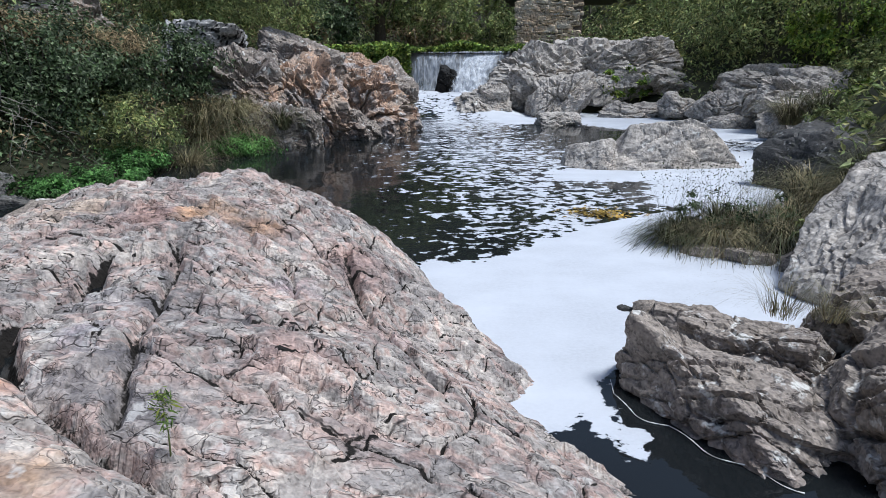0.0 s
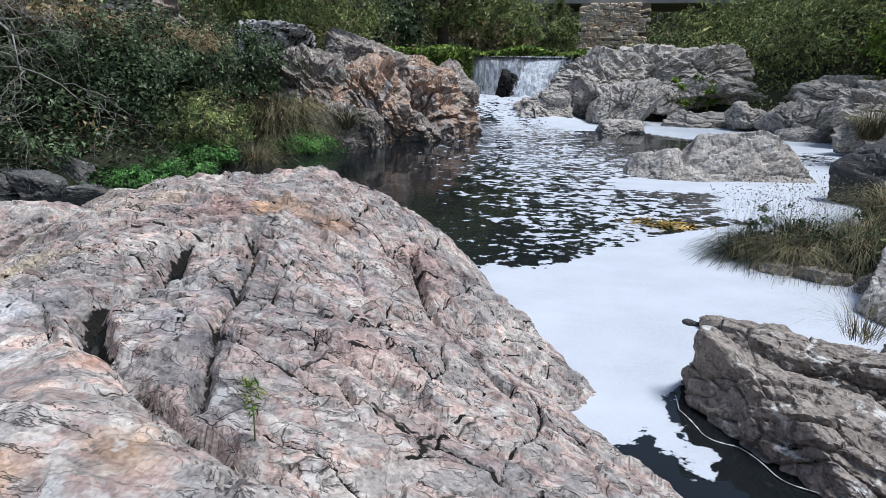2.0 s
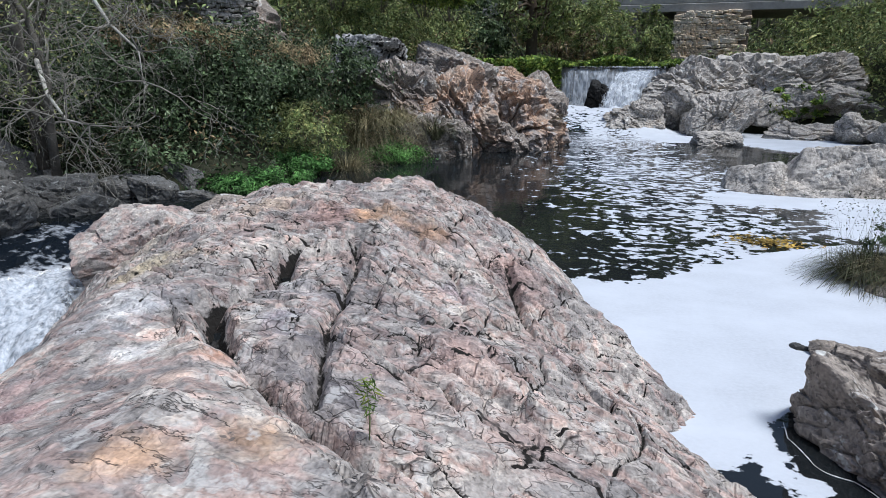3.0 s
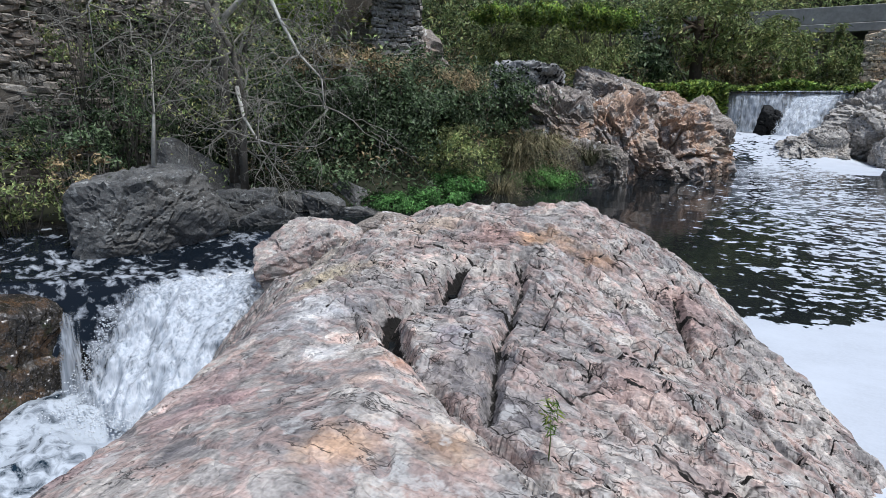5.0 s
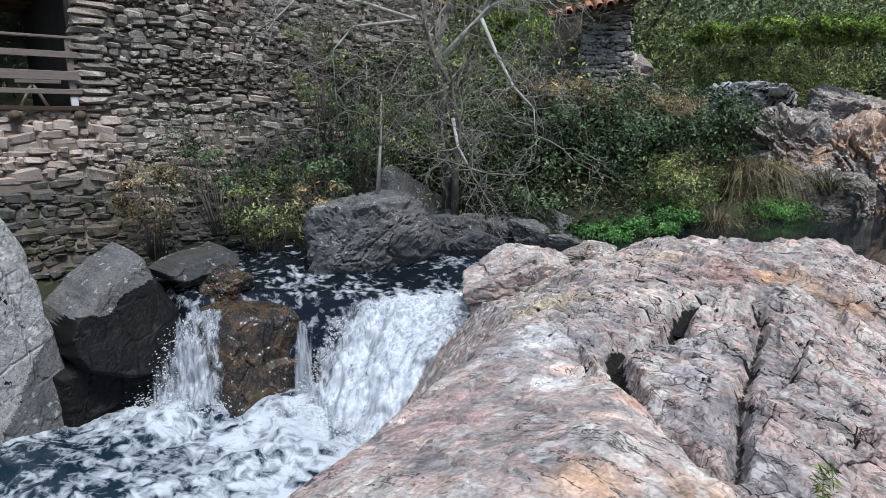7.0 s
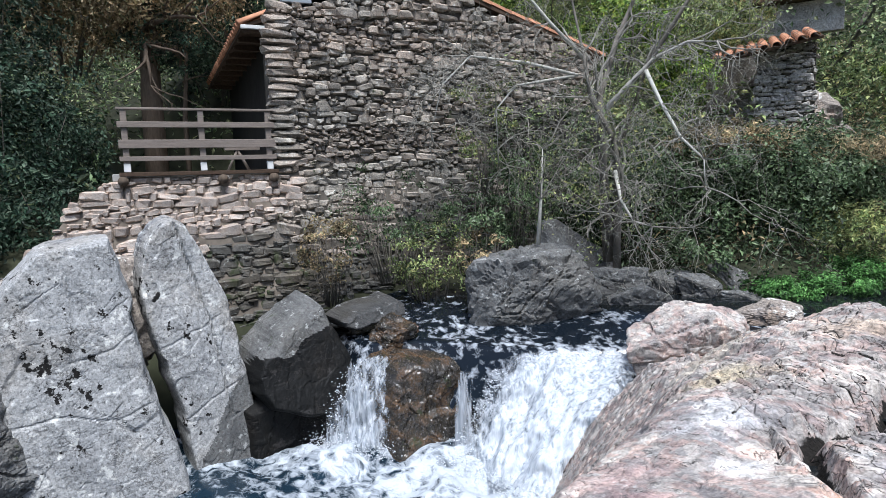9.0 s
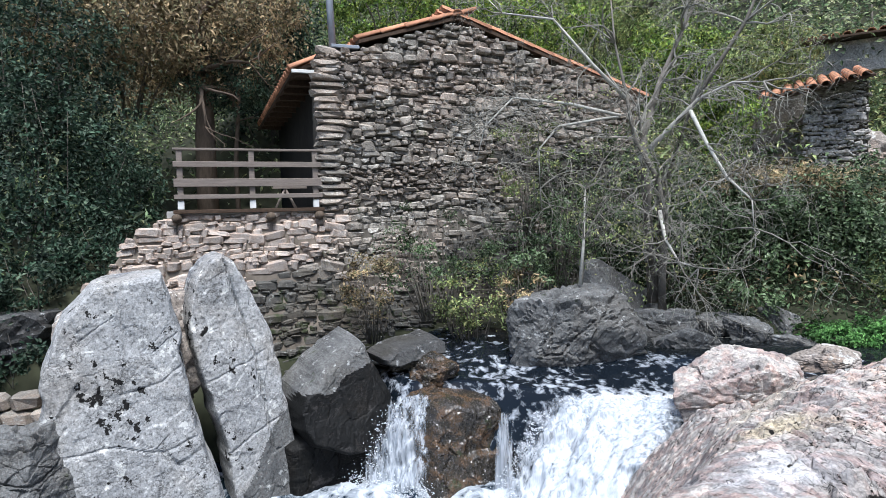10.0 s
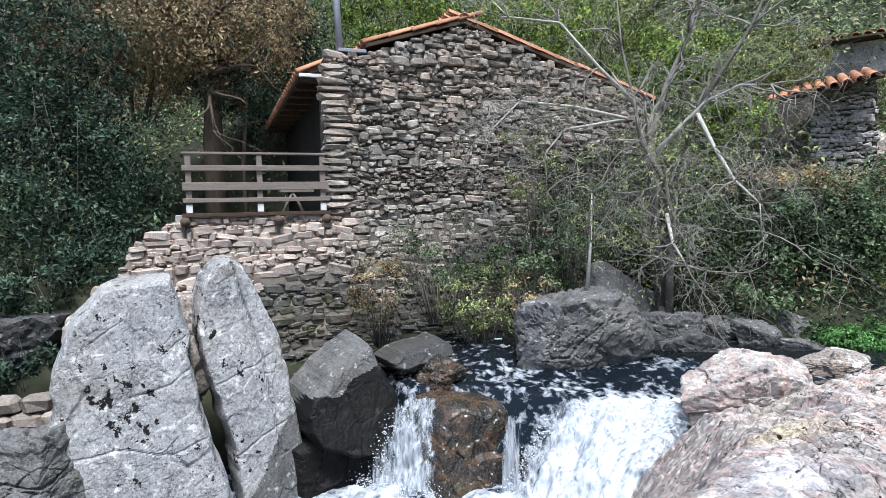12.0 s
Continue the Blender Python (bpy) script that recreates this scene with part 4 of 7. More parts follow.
cascade("cascade", (0.55, 22.7, 1.75), (2.3, 22.6, 1.9), (1.5, 21.2, 0.6), (0.1, 21.6, 0.6), 0.1, 25, CASCADE, "white water sliding down beside the weir", 0.52, 0.4, 0.10, 60, 50)

spray(broad, (-5.6, 3.0, -1.28), (-3.9, 2.95, -1.26), 1800, 0.16, 0.07, 31)
spray(broad, (-5.5, 3.55, -0.45), (-5.66, 3.1, -1.2), 400, 0.04, 0.02, 33, "spray")
spray(narrow, (-6.70, 1.85, -1.28), (-5.95, 2.4, -1.28), 900, 0.09, 0.07, 35)
spray(narrow, (-6.60, 2.35, -0.5), (-6.55, 2.0, -1.2), 300, 0.10, 0.05, 37, "spray")

# the weir's sill
v, fc = box(3.9, 0.5, 2.6, 0.6, 23.5, 0.62, 0.03)
tagged(new("weir", mesh_of("weir", v, fc, CONCRETE)), "low grey concrete weir wall across the river", "weir", kind="structure")


# ---- the pink rock in the foreground ----
CREST = [(-0.45, -1.6, 0.72), (-0.52, 0.9, 0.68), (-0.80, 1.6, 0.70), (-1.08, 2.3, 0.735), (-1.16, 3.1, 0.83), (-1.12, 3.62, 0.90)]
SPUR = [(-1.25, 3.55, 0.89), (-2.30, 3.95, 0.52), (-3.20, 4.70, 0.20), (-4.35, 4.85, -0.45)]
NEAR = [(-0.10, -1.6, 0.84), (-0.20, 0.3, 0.83), (-0.475, 0.85, 0.81), (-0.62, 0.97, 0.805), (-0.87, 1.12, 0.815), (-1.05, 1.25, 0.79), (-1.30, 1.50, 0.76), (-1.63, 1.85, 0.725), (-2.05, 2.30, 0.66), (-2.60, 3.00, 0.44)]
BRINK = [(-1.30, -1.6), (-1.50, 0.30), (-1.76, 0.85), (-1.92, 1.35), (-2.10, 1.90), (-2.40, 2.50), (-3.05, 3.20), (-3.90, 4.00), (-4.6, 5.2)]
BACK = [(0.6, 3.9), (-0.60, 3.85), (-1.00, 3.72), (-1.45, 3.42), (-1.95, 3.45), (-2.35, 3.90), (-3.20, 4.70), (-4.3, 5.0), (-5.4, 5.2)]
# open joints: their course, half width and depth
GULLIES = [
    ([(-1.20, 2.70), (-1.32, 2.66), (-1.45, 2.56), (-1.43, 2.38), (-1.36, 2.24)], 0.032, 0.12),
    ([(-1.36, 2.24), (-1.42, 2.00), (-1.54, 1.82)], 0.026, 0.09),
    ([(-1.44, 1.88), (-1.37, 1.74), (-1.20, 1.54)], 0.036, 0.12),
    ([(-1.16, 2.57), (-1.06, 2.26), (-0.98, 1.95), (-0.92, 1.66), (-0.78, 1.30)], 0.016, 0.05),
    ([(-1.02, 1.40), (-0.83, 1.25), (-0.70, 1.15), (-0.50, 1.02)], 0.030, 0.07),
    ([(-0.50, 3.02), (-0.39, 2.70), (-0.28, 2.50), (-0.25, 2.36)], 0.020, 0.07),
    ([(-0.30, 2.42), (-0.13, 2.15), (0.02, 1.90)], 0.012, 0.04),
    ([(-0.79, 2.11), (-0.68, 2.04), (-0.57, 2.03)], 0.020, 0.05),
    ([(-0.55, 2.01), (-0.44, 1.90), (-0.33, 1.87)], 0.016, 0.05),
    ([(-0.62, 1.62), (-0.50, 1.58), (-0.44, 1.48), (-0.30, 1.52)], 0.012, 0.04),
    ([(-0.72, 2.72), (-0.62, 2.45), (-0.58, 2.25)], 0.010, 0.03),
    ([(-1.28, 2.86), (-1.05, 2.92), (-0.86, 2.84), (-0.62, 2.90)], 0.016, 0.05),
]


def main_rock(x, y):
    """The bare form: a broad back that rounds off to the pool, a spur to the cascade, and a smooth slab leaning on its near side."""
    d, ht, side = along(x, y, CREST)
    e = d * np.interp(y, [1.5, 2.0, 2.4, 2.7, 3.4], [0.89, 0.92, 1.01, 1.14, 1.34])
    a = ht - np.where(side > 0, 0.22 * e + 0.10 * e ** 2 + 0.08 * e ** 3, 0.03 * d + 0.40 * np.clip(d - 0.6, 0, 9) ** 2)
    d, ht, side = along(x, y, SPUR)
    b = ht - np.where(side > 0, 0.10 * d + 0.5 * d ** 2, 0.30 * d + 0.05 * d ** 3)
    d, ht, side = along(x, y, NEAR)
    top = np.where(x < -0.95, 0.85 + 0.31 * (x + 0.95), 0.85 - 0.12 * (x + 0.95))
    slab = np.where(side > 0, ht - 0.75 * d, np.minimum(ht + 0.35 * d, top))
    z = np.maximum(np.maximum(a, b), slab)
    d, _, side = along(x, y, BRINK)
    out = np.where(side < 0, d, 0)
    z = z - 0.15 * np.clip(0.4 - np.where(side < 0, 0, d), 0, 1) ** 2 - 0.65 * out - 0.5 * out ** 2
    d, _, side = along(x, y, BACK)
    out = np.where(side > 0, d, 0)
    return z - 0.9 * out - 0.4 * out ** 2


rx = np.concatenate([np.arange(-5.3, -2.4, 0.016), np.arange(-2.4, 0.62, 0.0062), np.arange(0.62, 1.8, 0.02)])
ry = np.concatenate([np.arange(-1.6, 0.3, 0.04), np.arange(0.3, 3.0, 0.0062), np.arange(3.0, 3.9, 0.009), np.arange(3.9, 6.4, 0.018)])
X, Y = np.meshgrid(rx, ry, indexing="ij")
X, Y = X.ravel(), Y.ravel()
P = np.stack([X, Y, X * 0], 1)
warp = np.stack([fbm(P * 1.6, 31, 2), fbm(P * 1.6 + 9, 32, 2), X * 0], 1)
rag = np.stack([fbm(P * 9, 33, 3), fbm(P * 9 + 5, 34, 3), X * 0], 1)
Q = P + 0.05 * warp
Zr = main_rock(Q[:, 0], Q[:, 1])
d, _, side = along(X, Y, NEAR)
# the leaning slab is smoother than the broken back behind it
slabby = smooth(-0.02, 0.10, np.where(side < 0, d, -d)) * smooth(2.3, 1.5, Y)
broken = 1 - 0.72 * slabby
Q = P + 0.06 * warp + 0.007 * rag
c, s = math.cos(0.30), math.sin(0.30)
G = np.stack([Q[:, 0] * c - Q[:, 1] * s, Q[:, 0] * s + Q[:, 1] * c, X * 0 + 0.5], 1)
soil_shade, tone = np.zeros(len(X)), np.zeros(len(X))
for size, step, tilt, wide, deep, thin, seed in (
        (0.62, 0.036, 0.9, 0.030, 0.022, 0.016, 41), (0.26, 0.024, 1.3, 0.040, 0.016, 0.026, 51),
        (0.115, 0.016, 1.6, 0.060, 0.009, 0.060, 61), (0.050, 0.008, 1.7, 0.12, 0.003, 0.14, 66)):
    h, crack = plates(G / size * np.array((0.75, 1.3, 1)), seed, True, tilt, wide, 0.42, thin)
    Zr += broken * (step * h - deep * crack)
    tone += h * (0.5 if size > 0.1 else 0.25)
    if size > 0.1:
        soil_shade = np.maximum(soil_shade, broken * crack * smooth(-0.05, 0.2, fbm(P * 3 + seed, seed + 5, 3)))
# bedding: thin layers whose broken edges step up the slope
for thick, lift, keen, seed in ((0.075, 0.26, 4.0, 37), (0.030, 0.30, 4.0, 47), (0.014, 0.2, 3.0, 57)):
    q = (Zr + 0.34 * Q[:, 1] + 0.13 * Q[:, 0]) / thick + 0.55 * fbm(P * 2.6, seed, 4) + 0.07 * rag[:, 0]
    fr = q - np.floor(q)
    gate = broken * smooth(-0.25, 0.15, fbm(P * 2.1 + 6, seed + 1, 3))
    edge = np.clip((fr - 0.5) * keen + 0.5, 0, 1)
    Zr += gate * lift * thick * (edge - fr)
    # Dark foot below each ledge: undercut shade in the colour, with some earth.
    if thick > 0.02:
        soil_shade = np.maximum(soil_shade, gate * np.exp(-((fr - 0.40) / 0.06) ** 2) * smooth(-0.10, 0.15, fbm(P * 4, seed + 3, 3)) * 1.1)
# straight joints that split the layers lengthwise
for turn, space, deep, seed in ((1.28, 0.36, 0.022, 81), (2.75, 0.30, 0.014, 84)):
    q = (Q[:, 0] * math.sin(turn) - Q[:, 1] * math.cos(turn)) / space + 0.5 * fbm(P * 1.3, seed, 2)
    crack = np.clip(1.6 - np.abs(q - np.round(q)) * space / 0.006, 0, 1) * smooth(0.0, 0.15, fbm(P * 1.7 + 4, seed + 1, 3))
    Zr -= deep * crack * broken
    soil_shade = np.maximum(soil_shade, crack * (0.4 + 0.6 * broken))
Zr += 0.010 * fbm(P * 2.2, 71, 3) + 0.0025 * broken * rag[:, 1]
Zr = Zr - 0.05 * np.exp(-((X + 1.40) / 0.20) ** 2 - ((Y - 1.95) / 0.40) ** 2)
for line, wide, deep in GULLIES:
    d, _, _ = along(X + 0.010 * warp[:, 0] + 0.010 * rag[:, 0], Y + 0.010 * warp[:, 1] + 0.010 * rag[:, 1], line)
    near = np.exp(-(d / wide) ** 2)
    Zr = Zr - deep * near
    # Open joints blackened: wet earth, and the slot's own shade painted in.
    soil_shade = np.maximum(soil_shade, (1.7 if deep > 0.08 else 0.85) * near)
# nothing stands steeper than broken rock does
Z2 = Zr.reshape(len(rx), len(ry))
sx, sy = 1.8 * np.diff(rx)[:, None], 1.8 * np.diff(ry)[None, :]
for _ in range(6):
    Z2[1:] = np.minimum(Z2[1:], Z2[:-1] + sx)
    Z2[:-1] = np.minimum(Z2[:-1], Z2[1:] + sx)
    Z2[:, 1:] = np.minimum(Z2[:, 1:], Z2[:, :-1] + sy)
    Z2[:, :-1] = np.minimum(Z2[:, :-1], Z2[:, 1:] + sy)
Zr = np.maximum(Z2.ravel(), -1.75)
f = grid_faces(len(rx), len(ry))
f = f[(Zr > -1.74)[f].any(1)]
used, f = compact(None, f)
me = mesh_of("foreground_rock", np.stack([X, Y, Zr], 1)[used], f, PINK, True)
me.attributes.new("humus_shade", 'FLOAT', 'POINT').data.foreach_set("value", soil_shade[used])
me.attributes.new("plate", 'FLOAT', 'POINT').data.foreach_set("value", tone[used])
me.attributes.new("broken", 'FLOAT', 'POINT').data.foreach_set("value", broken[used])
tagged(new("foreground_rock", me), "large cracked outcrop of pinkish-grey layered rock", "rock")


def rock_z(x, y):
    return float(Zr[np.argmin((X - x) ** 2 + (Y - y) ** 2)])


# rain water standing in the rock's deepest hollows
d, _, _ = along(X, Y, GULLIES[0][0] + GULLIES[2][0])
for k, (cx, cy) in enumerate(((-1.44, 2.50), (-1.40, 1.80), (-1.26, 1.60))):
    near = np.hypot(X - cx, Y - cy)
    level = np.percentile(Zr[(d < 0.03) & (near < 0.12)], 12) + 0.012
    ring = [(cx + 0.07 * math.cos(w) * (1 + 0.2 * math.sin(3 * w)), cy + 0.10 * math.sin(w), level) for w in np.arange(0, 6.28, 0.35)]
    me = mesh_of("puddle", ring, [tuple(range(len(ring)))], POOL)
    me.attributes.new("foam", 'FLOAT', 'POINT')
    tagged(new("puddle", me), "dark rain puddle in a hollow of the rock", "puddle", "puddles", kind="structure")


# ---- rocks round the pool ----
ISLE = "pale grey weathered rock rising out of the foam"
BANK = "rugged grey and orange layered rock outcrop on the bank"
FAR = "grey rock ledge beside the foamy pool"
STRAY = "dark river boulder beside the cascades"
